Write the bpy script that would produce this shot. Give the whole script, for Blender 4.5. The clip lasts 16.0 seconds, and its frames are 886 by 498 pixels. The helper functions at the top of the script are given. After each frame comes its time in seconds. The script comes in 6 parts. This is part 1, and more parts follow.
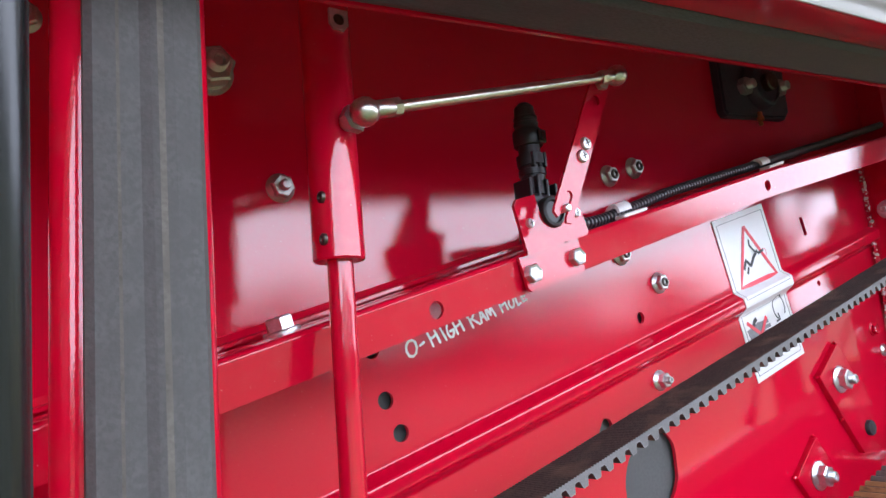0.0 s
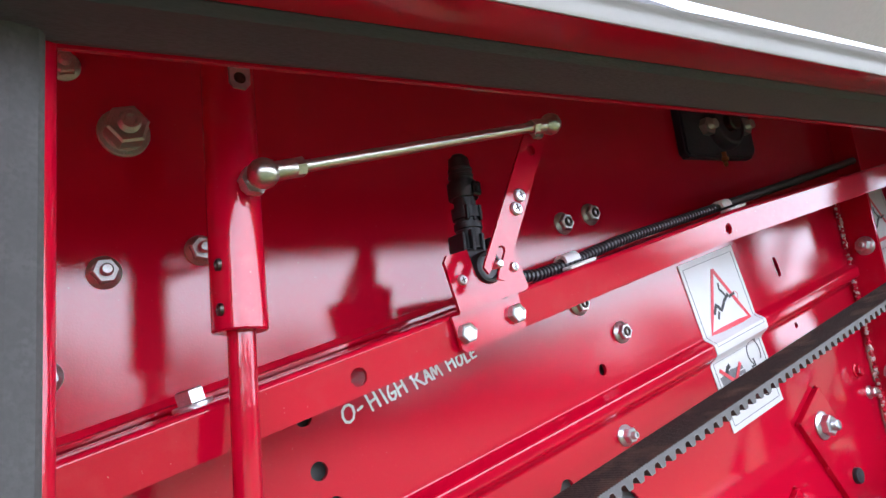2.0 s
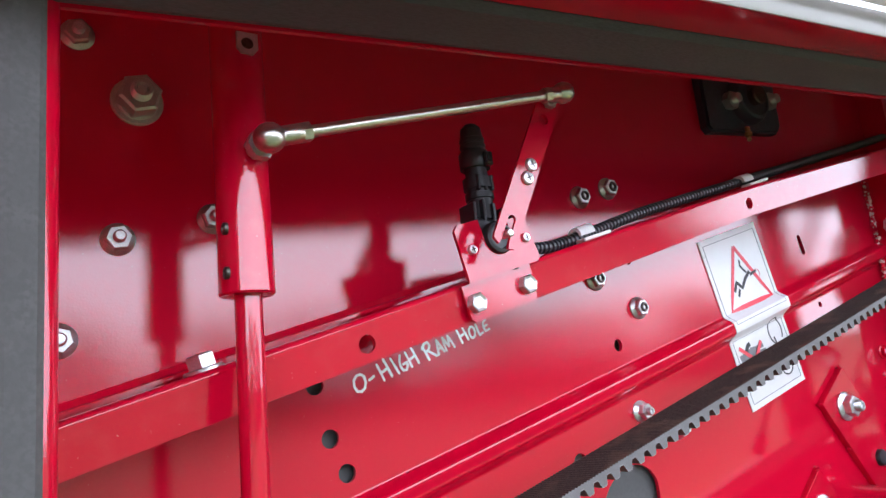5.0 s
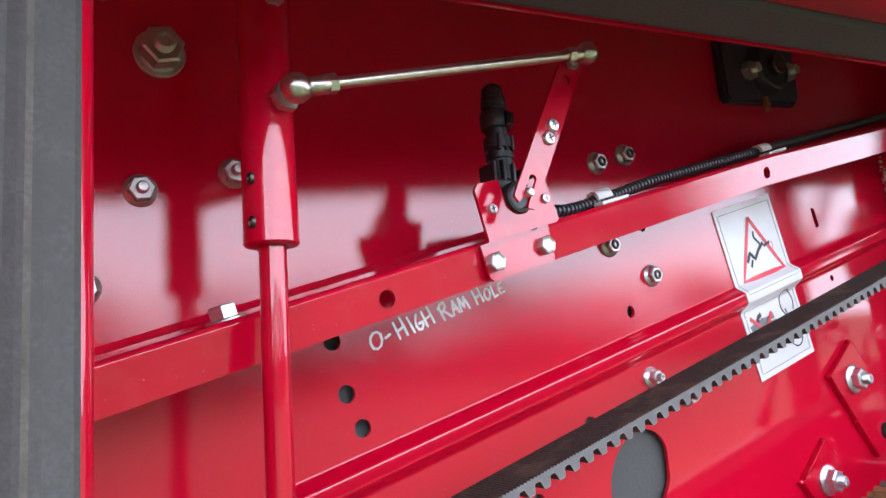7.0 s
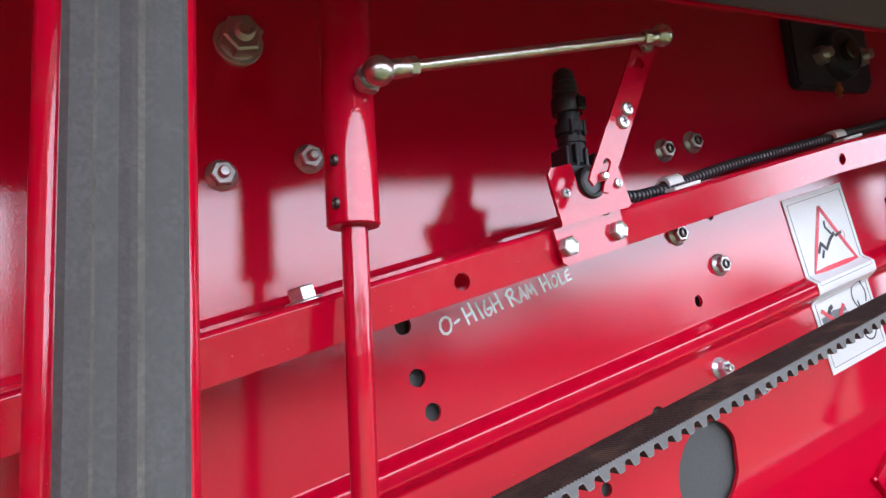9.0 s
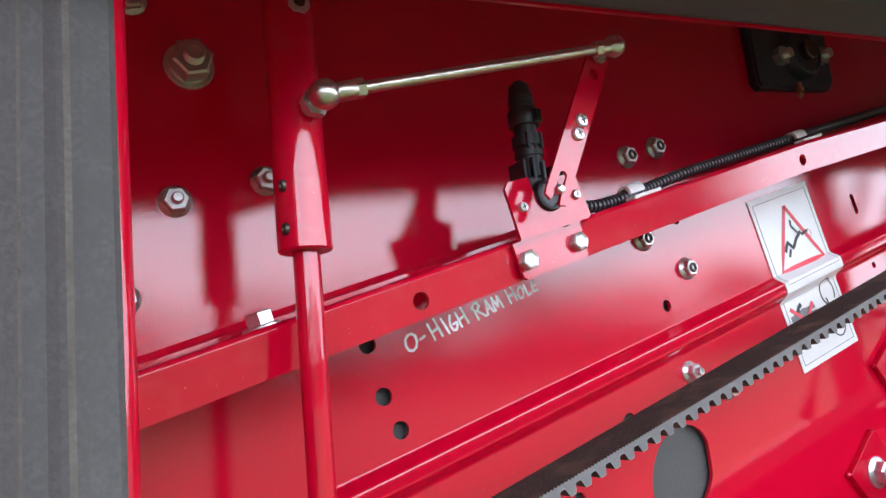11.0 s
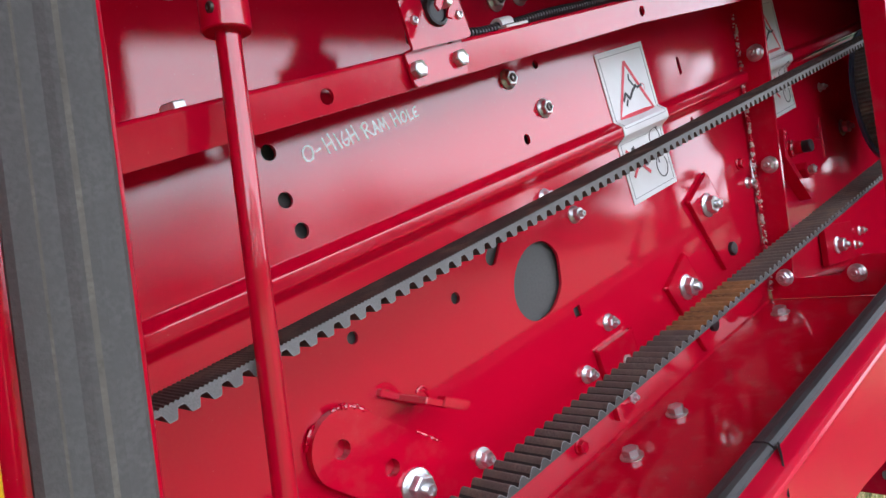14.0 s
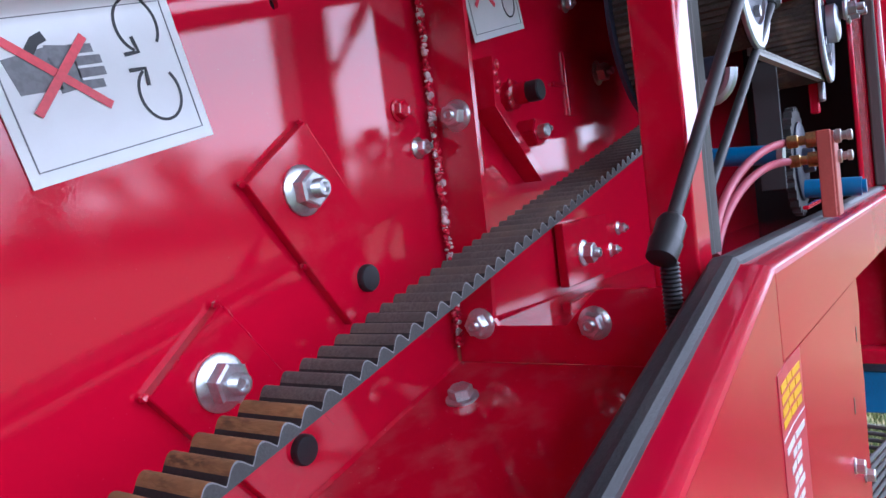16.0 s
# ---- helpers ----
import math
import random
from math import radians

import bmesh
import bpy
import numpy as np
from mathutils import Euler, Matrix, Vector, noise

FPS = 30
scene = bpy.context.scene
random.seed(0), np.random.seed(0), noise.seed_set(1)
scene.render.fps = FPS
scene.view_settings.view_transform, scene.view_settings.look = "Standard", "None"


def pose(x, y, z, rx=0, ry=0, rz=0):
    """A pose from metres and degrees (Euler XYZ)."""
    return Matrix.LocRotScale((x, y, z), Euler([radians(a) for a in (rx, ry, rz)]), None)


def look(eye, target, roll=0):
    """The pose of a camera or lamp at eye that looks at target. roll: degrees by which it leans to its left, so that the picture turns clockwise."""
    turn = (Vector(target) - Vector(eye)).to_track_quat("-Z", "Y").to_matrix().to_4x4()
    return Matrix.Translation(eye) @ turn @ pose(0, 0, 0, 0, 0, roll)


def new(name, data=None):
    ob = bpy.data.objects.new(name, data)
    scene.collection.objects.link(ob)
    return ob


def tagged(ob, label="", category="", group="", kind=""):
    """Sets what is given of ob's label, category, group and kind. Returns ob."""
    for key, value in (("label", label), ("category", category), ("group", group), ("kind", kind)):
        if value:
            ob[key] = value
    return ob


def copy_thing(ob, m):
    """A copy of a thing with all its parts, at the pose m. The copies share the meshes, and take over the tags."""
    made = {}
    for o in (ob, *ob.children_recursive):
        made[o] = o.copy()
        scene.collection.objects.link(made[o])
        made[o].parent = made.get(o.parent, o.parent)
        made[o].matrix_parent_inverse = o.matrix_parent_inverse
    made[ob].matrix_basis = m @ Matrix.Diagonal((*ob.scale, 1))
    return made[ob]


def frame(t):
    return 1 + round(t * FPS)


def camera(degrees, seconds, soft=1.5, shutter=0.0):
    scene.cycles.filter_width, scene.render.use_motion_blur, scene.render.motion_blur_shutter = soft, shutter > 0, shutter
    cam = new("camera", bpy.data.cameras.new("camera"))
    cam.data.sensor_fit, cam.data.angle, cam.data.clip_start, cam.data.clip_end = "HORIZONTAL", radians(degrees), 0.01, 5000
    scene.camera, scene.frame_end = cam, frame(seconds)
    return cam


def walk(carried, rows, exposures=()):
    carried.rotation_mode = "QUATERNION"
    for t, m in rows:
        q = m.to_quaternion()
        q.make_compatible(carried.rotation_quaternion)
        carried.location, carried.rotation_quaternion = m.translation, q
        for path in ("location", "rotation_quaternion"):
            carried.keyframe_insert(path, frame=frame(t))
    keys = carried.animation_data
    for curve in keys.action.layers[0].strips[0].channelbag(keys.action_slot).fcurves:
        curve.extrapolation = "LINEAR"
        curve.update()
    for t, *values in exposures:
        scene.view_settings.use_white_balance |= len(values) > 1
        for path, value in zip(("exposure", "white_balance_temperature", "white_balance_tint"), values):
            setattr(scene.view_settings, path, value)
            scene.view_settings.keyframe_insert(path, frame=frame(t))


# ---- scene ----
cam = camera(63.9, 16.0)
PATH = [
    (0, (0.007, 0.003, 1.687), (1.139, 1.621, 2.005), -5.1),
    (0.5, (0.032, -0.005, 1.698), (1.154, 1.604, 2.086), -5.8),
    (1, (0.048, -0.009, 1.701), (1.165, 1.596, 2.124), -6.2),
    (1.5, (0.066, -0.008, 1.705), (1.185, 1.591, 2.142), -6.5),
    (2, (0.066, -0.01, 1.7), (1.186, 1.591, 2.127), -6.6),
    (2.5, (0.064, -0.014, 1.701), (1.171, 1.598, 2.123), -6.4),
    (3, (0.071, -0.012, 1.698), (1.157, 1.617, 2.108), -6.1),
    (3.5, (0.074, -0.01, 1.691), (1.141, 1.632, 2.094), -6.1),
    (4, (0.08, -0.012, 1.689), (1.134, 1.64, 2.087), -6.1),
    (4.2, (0.081, -0.013, 1.689), (1.131, 1.642, 2.088), -6.1),
    (6.3, (0.068, -0.008, 1.684), (1.146, 1.64, 2.035), -5.1),
    (6.5, (0.068, -0.007, 1.68), (1.139, 1.648, 2.022), -5.0),
    (7, (0.067, -0.006, 1.678), (1.117, 1.666, 2.001), -4.6),
    (7.5, (0.06, 0.002, 1.674), (1.079, 1.694, 1.99), -4.1),
    (8, (0.04, -0.007, 1.676), (1.022, 1.706, 1.995), -3.5),
    (8.5, (0.034, 0.003, 1.671), (0.988, 1.731, 1.993), -3.5),
    (8.7, (0.041, 0.004, 1.67), (0.988, 1.736, 1.993), -3.6),
    (11, (0.066, -0.005, 1.679), (1.043, 1.709, 2.008), -6.1),
    (11.5, (0.082, -0.007, 1.68), (1.088, 1.688, 2.021), -6.3),
    (12, (0.08, -0.005, 1.674), (1.112, 1.674, 2.013), -6.8),
    (12.5, (0.051, 0.01, 1.654), (1.128, 1.67, 1.951), -8.5),
    (12.7, (0.04, 0.023, 1.65), (1.154, 1.663, 1.917), -9.3),
    (13, (0.0, 0.024, 1.625), (1.153, 1.644, 1.842), -10.5),
    (13.2, (-0.018, 0.04, 1.605), (1.167, 1.645, 1.745), -10.1),
    (13.5, (-0.031, 0.041, 1.589), (1.211, 1.604, 1.703), -9.9),
    (13.7, (-0.024, 0.022, 1.594), (1.249, 1.564, 1.659), -8.9),
    (14, (-0.007, -0.026, 1.596), (1.308, 1.48, 1.619), -7.7),
    (14.2, (0.005, -0.053, 1.601), (1.358, 1.42, 1.583), -6.7),
    (14.5, (0.03, -0.073, 1.572), (1.448, 1.336, 1.515), -5.6),
    (14.7, (0.083, -0.05, 1.561), (1.59, 1.261, 1.461), -5.4),
    (15, (0.152, -0.016, 1.544), (1.812, 1.085, 1.366), -6.7),
    (15.3, (0.222, 0.037, 1.546), (1.965, 0.984, 1.29), -7.8),
    (15.5, (0.273, 0.066, 1.553), (1.998, 1.047, 1.304), -7.4),
    (15.7, (0.387, 0.116, 1.573), (2.09, 1.145, 1.369), -6.0),
    (15.9, (0.552, 0.148, 1.59), (2.22, 1.245, 1.466), -6.0),
    (16, (0.633, 0.151, 1.599), (2.276, 1.285, 1.473), -7.0),
]
walk(cam, [(t, look(eye, target, roll)) for t, eye, target, roll in PATH],
     [(0, 0.40, 6000, 13), (8.5, 0.32, 6100, 13), (12.5, 0.22, 6250, 12), (13.5, -0.08, 6300, 12), (14.5, -0.05, 6300, 13), (15.0, -0.16, 6050, 13), (15.5, -0.20, 5300, 15), (16, -0.10, 5400, 17)])

# ---------- world and light ----------
world = bpy.data.worlds.new("sky")
scene.world = world
world.use_nodes = True
wn = world.node_tree
for n in list(wn.nodes):
    wn.nodes.remove(n)
sky = wn.nodes.new("ShaderNodeTexSky")
sky.sky_type = "NISHITA"
sky.sun_disc = False
sky.sun_elevation = radians(55)
sky.sun_rotation = radians(162)
sky.air_density, sky.dust_density = 1.0, 4.0
cloud = wn.nodes.new("ShaderNodeTexNoise")
cloud.inputs["Scale"].default_value = 2.2
cloud.inputs["Detail"].default_value = 5
ramp = wn.nodes.new("ShaderNodeValToRGB")
ramp.color_ramp.elements[0].position, ramp.color_ramp.elements[0].color = 0.3, (29.0, 32.0, 38.0, 1)
ramp.color_ramp.elements[1].position, ramp.color_ramp.elements[1].color = 0.72, (39.0, 40.5, 44.0, 1)
mixer = wn.nodes.new("ShaderNodeMix")
mixer.data_type = "RGBA"
mixer.inputs[0].default_value = 0.85
back = wn.nodes.new("ShaderNodeBackground")
back.inputs["Strength"].default_value = 0.120
wout = wn.nodes.new("ShaderNodeOutputWorld")
wn.links.new(cloud.outputs["Fac"], ramp.inputs["Fac"])
wn.links.new(sky.outputs["Color"], mixer.inputs[6])
wn.links.new(ramp.outputs["Color"], mixer.inputs[7])
spot = wn.nodes.new("ShaderNodeTexCoord")
split = wn.nodes.new("ShaderNodeSeparateXYZ")
haze = wn.nodes.new("ShaderNodeMapRange")          # bright haze low over the horizon
haze.interpolation_type = "SMOOTHSTEP"
for i, v in enumerate((0.0, 0.40, 1.12, 1.02)):
    haze.inputs[i + 1].default_value = v
dim = wn.nodes.new("ShaderNodeVectorMath")
dim.operation = "SCALE"
wn.links.new(spot.outputs["Generated"], split.inputs[0])
wn.links.new(split.outputs["Z"], haze.inputs[0])
wn.links.new(mixer.outputs[2], dim.inputs[0])
wn.links.new(haze.outputs[0], dim.inputs[3])
side = wn.nodes.new("ShaderNodeMapRange")          # cloud is brightest on the sun's side
for i, v in enumerate((-0.9, 0.6, 1.40, 0.55)):
    side.inputs[i + 1].default_value = v
dim2 = wn.nodes.new("ShaderNodeVectorMath")
dim2.operation = "SCALE"
wn.links.new(split.outputs["Y"], side.inputs[0])
wn.links.new(dim.outputs[0], dim2.inputs[0])
wn.links.new(side.outputs[0], dim2.inputs[3])
wn.links.new(dim2.outputs[0], back.inputs["Color"])
wn.links.new(back.outputs["Background"], wout.inputs["Surface"])

sun = new("sun", bpy.data.lights.new("sun", "SUN"))
sun.data.energy, sun.data.angle, sun.data.color = 0.6, radians(22), (1.0, 0.95, 0.88)
sun.matrix_world = look((2.0, -4.0, 8.2), (0.6, 0.4, 1.5))


# ---------- materials ----------
def mat(name, colour, rough=0.5, metal=0.0, coat=0.0, grain=0.0, grain_scale=300.0, tone=0.0, tone_scale=8.0,
        bump=0.0, bump_scale=400.0, coat_rough=0.02, dust=0.0, dust_colour=(0.3, 0.26, 0.2), dust_scale=20.0, stretch=(1, 1, 1), random_tone=0.0, specks=0.0):
    """Procedural surface: fine grain, broad tone, relief, dust."""
    m = bpy.data.materials.new(name)
    m.use_nodes = True
    nt = m.node_tree
    b = nt.nodes["Principled BSDF"]
    b.inputs["Roughness"].default_value = rough
    b.inputs["Metallic"].default_value = metal
    b.inputs["Coat Weight"].default_value = coat
    b.inputs["Coat Roughness"].default_value = coat_rough
    b.inputs["Coat IOR"].default_value = 1.60
    if coat:
        b.inputs["Specular IOR Level"].default_value = 0.02
    tc = nt.nodes.new("ShaderNodeTexCoord")
    mp = nt.nodes.new("ShaderNodeMapping")
    mp.inputs["Scale"].default_value = stretch
    nt.links.new(tc.outputs["Object"], mp.inputs["Vector"])

    def noise_at(scale, detail=3.0):
        n = nt.nodes.new("ShaderNodeTexNoise")
        n.inputs["Scale"].default_value = scale
        n.inputs["Detail"].default_value = detail
        nt.links.new(mp.outputs["Vector"], n.inputs["Vector"])
        return n.outputs["Fac"]

    def blend(a, bcol, fac, kind="MIX"):
        x = nt.nodes.new("ShaderNodeMix")
        x.data_type = "RGBA"
        x.blend_type = kind
        for sock, val in ((x.inputs[0], fac), (x.inputs[6], a), (x.inputs[7], bcol)):
            if hasattr(val, "is_output"):
                nt.links.new(val, sock)
            else:
                sock.default_value = val
        return x.outputs[2]

    def span(src, lo, hi, a, c):
        r = nt.nodes.new("ShaderNodeMapRange")
        for i, v in enumerate((lo, hi, a, c)):
            r.inputs[i + 1].default_value = v
        nt.links.new(src, r.inputs[0])
        return r.outputs[0]

    col = (*colour, 1)
    if tone:
        col = blend(col, tuple(c * (1 - tone) for c in colour) + (1,), span(noise_at(tone_scale), 0.35, 0.65, 0, 1))
    if grain:
        col = blend(col, tuple(c * (1 - grain) for c in colour) + (1,), span(noise_at(grain_scale, 2), 0.4, 0.62, 0, 1))
    if random_tone:
        oi = nt.nodes.new("ShaderNodeObjectInfo")
        col = blend(col, tuple(c * (1 - random_tone) for c in colour) + (1,), oi.outputs["Random"])
    if dust:
        d = span(noise_at(dust_scale, 6), 0.5, 0.75, 0, dust)
        col = blend(col, (*dust_colour, 1), d)
        rr = nt.nodes.new("ShaderNodeMapRange")
        rr.inputs[3].default_value, rr.inputs[4].default_value = rough, min(1.0, rough + 0.4)
        nt.links.new(d, rr.inputs[0])
        nt.links.new(rr.outputs[0], b.inputs["Roughness"])
    if specks:
        col = blend(col, (0.55, 0.30, 0.28, 1), span(noise_at(520, 1), 0.768, 0.80, 0, specks))
    if hasattr(col, "is_output"):
        nt.links.new(col, b.inputs["Base Color"])
    else:
        b.inputs["Base Color"].default_value = col
    if bump:
        bp = nt.nodes.new("ShaderNodeBump")
        bp.inputs["Strength"].default_value = bump
        bp.inputs["Distance"].default_value = 0.001
        nt.links.new(noise_at(bump_scale, 2), bp.inputs["Height"])
        nt.links.new(bp.outputs["Normal"], b.inputs["Normal"])
        if coat:
            nt.links.new(bp.outputs["Normal"], b.inputs["Coat Normal"])
    return m


RED = (0.51, 0.0008, 0.021)
M_RED = mat("red_paint", RED, 0.4, coat=1.0, bump=0.060, bump_scale=680, tone=0.10, tone_scale=3, dust=0.05, dust_colour=(0.5, 0.04, 0.05), dust_scale=9, specks=0.15)
M_REDF = mat("red_paint_floor", RED, 0.4, coat=1.0, bump=0.025, bump_scale=600, tone=0.10, tone_scale=4, dust=0.20, dust_colour=(0.42, 0.20, 0.19), dust_scale=34, specks=0.7)
M_REDS = mat("red_paint_smooth", RED, 0.4, coat=1.0, bump=0.035, bump_scale=700, tone=0.08, tone_scale=5, dust=0.10, dust_colour=(0.4, 0.12, 0.1), dust_scale=60, specks=0.2)
M_REDR = mat("red_paint_orange_peel", RED, 0.4, coat=1.0, bump=0.05, bump_scale=850, tone=0.08, tone_scale=5, dust=0.08, dust_colour=(0.4, 0.12, 0.1), dust_scale=60, specks=0.5)
M_REDL = mat("red_paint_even", RED, 0.4, coat=1.0, bump=0.030, bump_scale=650, tone=0.08, tone_scale=3, dust=0.04, dust_colour=(0.5, 0.04, 0.05), dust_scale=9, specks=0.1)
M_ROD = mat("red_paint_streaked", RED, 0.4, coat=1.0, bump=0.05, bump_scale=700, tone=0.25, tone_scale=160, dust=0.10, dust_colour=(0.36, 0.15, 0.05), dust_scale=190, stretch=(1, 1, 0.025))
M_WELD = mat("red_paint_over_weld", RED, 0.35, coat=1.0, coat_rough=0.01, tone=0.1, tone_scale=60)
# pale lump colour: the weld's highlights are painted in
M_GLINT = mat("pale_weld_glint", (0.62, 0.42, 0.42), 0.3, coat=0.6, coat_rough=0.05, tone=0.3, tone_scale=300)
M_COVER = mat("red_cover_paint", (0.51, 0.002, 0.028), 0.4, coat=0.80, coat_rough=0.13, bump=0.012, bump_scale=400, tone=0.08, tone_scale=3, dust=0.06, dust_colour=(0.45, 0.2, 0.14), dust_scale=14)
M_FILM = mat("clear_label_film", (0.50, 0.045, 0.07), 0.35, tone=0.08, tone_scale=30)
# red with the straw field's reflection mixed into the colour
M_TANREFL = mat("red_tan_reflection", (0.42, 0.085, 0.065), 0.4, tone=0.15, tone_scale=40, grain=0.1)
M_ZINC = mat("zinc_plate", (0.62, 0.62, 0.61), 0.36, 0.88, grain=0.25, grain_scale=900, tone=0.2, tone_scale=120)
M_ZINCY = mat("yellow_zinc", (0.54, 0.535, 0.515), 0.40, 0.92, grain=0.2, grain_scale=900, tone=0.15, tone_scale=90)
M_STEEL = mat("brushed_steel", (0.62, 0.59, 0.53), 0.3, 1.0, grain=0.2, grain_scale=700, stretch=(0.2, 1, 1))
M_DARKSTEEL = mat("dark_steel", (0.12, 0.10, 0.09), 0.45, 1.0, grain=0.4, grain_scale=600)
M_BELT = mat("belt_rubber", (0.066, 0.050, 0.041), 0.88, grain=0.4, grain_scale=500, tone=0.25, tone_scale=40, bump=0.4, bump_scale=700, dust=0.55, dust_colour=(0.22, 0.155, 0.10), dust_scale=30)
# next two: valley shade and crest light put into the rubber, besides dust
M_BELTVALLEY = mat("belt_valley_shade", (0.022, 0.020, 0.019), 0.8, grain=0.3, grain_scale=500)
M_BELTDUSTLIT = mat("belt_rubber_dusty_lit", (0.125, 0.106, 0.091), 0.75, grain=0.35, grain_scale=500, tone=0.3, tone_scale=45, bump=0.4, bump_scale=700, dust=0.5, dust_colour=(0.20, 0.145, 0.10), dust_scale=30)
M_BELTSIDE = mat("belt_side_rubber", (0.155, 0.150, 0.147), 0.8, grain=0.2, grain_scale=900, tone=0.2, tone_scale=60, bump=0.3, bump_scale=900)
# shaded copy of the side rubber, for the lower run
M_BELTSIDESHADE = mat("belt_side_shaded", (0.055, 0.050, 0.048), 0.8, grain=0.2, grain_scale=900, tone=0.2, tone_scale=60, bump=0.3, bump_scale=900)
M_BELTEDGE = mat("belt_edge_cord", (0.24, 0.23, 0.225), 0.85, grain=0.4, grain_scale=900, tone=0.3, tone_scale=70)
M_CORD = mat("pale_belt_cord", (0.40, 0.40, 0.38), 0.7, grain=0.3, grain_scale=600)
M_SEALMAT = mat("seal_rubber_matt", (0.082, 0.078, 0.075), 0.8, tone=0.18, tone_scale=90, grain=0.22, grain_scale=420, bump=0.2, bump_scale=600)
M_SEALWORN = mat("seal_rubber_scuffed", (0.125, 0.114, 0.094), 0.8, tone=0.45, tone_scale=60, grain=0.25, grain_scale=420, bump=0.2, bump_scale=600)
M_BELTCLAY = mat("belt_rubber_clay", (0.34, 0.175, 0.065), 0.85, tone=0.72, tone_scale=70, grain=0.3, grain_scale=500, bump=0.4, bump_scale=600, stretch=(1, 0.35, 1))
M_SEAL = mat("seal_rubber", (0.066, 0.063, 0.060), 0.75, grain=0.25, grain_scale=1500, tone=0.25, tone_scale=45, bump=0.25, bump_scale=1800, dust=0.5, dust_colour=(0.19, 0.175, 0.15), dust_scale=60, stretch=(1, 1, 0.03))
M_SEALX = mat("seal_rubber_long", (0.066, 0.068, 0.090), 0.7, grain=0.3, grain_scale=1500, tone=0.2, tone_scale=20, bump=0.3, bump_scale=900, dust=0.25, dust_colour=(0.14, 0.13, 0.12), dust_scale=25, stretch=(0.15, 1, 1))
M_SEALD = mat("seal_rubber_dark", (0.022, 0.023, 0.026), 0.5, grain=0.3, grain_scale=1500, tone=0.3, tone_scale=30, bump=0.3, bump_scale=900, dust=0.22, dust_colour=(0.11, 0.105, 0.10), dust_scale=30, stretch=(0.12, 1, 1))
M_CEILBOUNCE = mat("pale_bounce_ceiling", (0.82, 0.80, 0.85), 0.5, tone=0.06, tone_scale=3, grain=0.05)
M_INNER = mat("pale_inner_panel", (0.60, 0.59, 0.60), 0.5, tone=0.06, tone_scale=3, grain=0.05)
M_BLACK = mat("black_plastic", (0.016, 0.016, 0.018), 0.42, grain=0.2, grain_scale=900, bump=0.12, bump_scale=900)
M_BLACKG = mat("black_gloss", (0.012, 0.012, 0.013), 0.22, bump=0.03, bump_scale=300, tone=0.2, tone_scale=30)
M_STRUT = mat("strut_black", (0.030, 0.029, 0.031), 0.5, grain=0.2, bump=0.05)
M_CONDUIT = mat("conduit_plastic", (0.036, 0.036, 0.040), 0.35, grain=0.2)
M_NAVY = mat("navy_iron", (0.022, 0.026, 0.046), 0.45, bump=0.2, bump_scale=300, grain=0.3)
M_GREY = mat("grey_sheet", (0.065, 0.065, 0.062), 0.6, tone=0.15, tone_scale=15, grain=0.15)
# near-black: the shade inside the machine is put into this colour
M_INSIDESHADE = mat("inside_shade", (0.012, 0.006, 0.008), 0.7, tone=0.3, tone_scale=6)
M_WHITE = mat("sticker_white", (0.70, 0.70, 0.69), 0.3, tone=0.04, tone_scale=40, bump=0.03, bump_scale=200)
M_CREAM = mat("cream_paint", (0.40, 0.385, 0.36), 0.45, coat=0.1, tone=0.06, tone_scale=6)
M_INK = mat("black_ink", (0.02, 0.02, 0.022), 0.5, grain=0.2)
M_INKG = mat("grey_ink", (0.19, 0.19, 0.20), 0.5, grain=0.2)
M_INKR = mat("red_ink", (0.74, 0.05, 0.075), 0.4, grain=0.1)
M_MARK = mat("marker_white", (0.93, 0.92, 0.92), 0.35, coat=1.0, grain=0.1, grain_scale=700)
M_YELLOW = mat("yellow_print", (0.80, 0.45, 0.004), 0.35, tone=0.06, tone_scale=30, grain=0.05, dust=0.08, dust_colour=(0.3, 0.2, 0.05))
M_YCAP = mat("yellow_cap", (0.72, 0.34, 0.008), 0.4, tone=0.1, tone_scale=40, bump=0.05)
M_CLIP = mat("white_nylon", (0.78, 0.77, 0.74), 0.4, tone=0.08, tone_scale=100)
M_BLUE = mat("blue_paint", (0.006, 0.15, 0.34), 0.35, tone=0.25, tone_scale=12, grain=0.1)
M_BRASS = mat("brass", (0.72, 0.48, 0.20), 0.3, 1.0, grain=0.2)
M_HOSE = mat("pink_hose", (0.48, 0.10, 0.14), 0.4, tone=0.15, tone_scale=30)
M_CHROME = mat("bright_zinc", (0.66, 0.68, 0.69), 0.30, 0.88, grain=0.12, grain_scale=400)
M_SILVER = mat("dull_plating", (0.52, 0.55, 0.60), 0.42, 1.0, grain=0.15, grain_scale=400, tone=0.2, tone_scale=60)
M_GREYD = mat("dark_grey_sheet", (0.035, 0.036, 0.036), 0.6, tone=0.2, tone_scale=15, grain=0.15)
M_ORANGE = mat("orange_lens", (0.85, 0.20, 0.01), 0.2, tone=0.1)
M_WIRE = mat("fence_wire", (0.36, 0.37, 0.39), 0.5, 0.6, grain=0.2)


# ---------- mesh helpers ----------
def finish(bm, smooth=False):
    bmesh.ops.recalc_face_normals(bm, faces=bm.faces[:])
    if smooth:
        for f in bm.faces:
            f.smooth = True
        for e in bm.edges:
            if len(e.link_faces) == 2 and e.calc_face_angle(0) > radians(35):
                e.smooth = False
    return bm


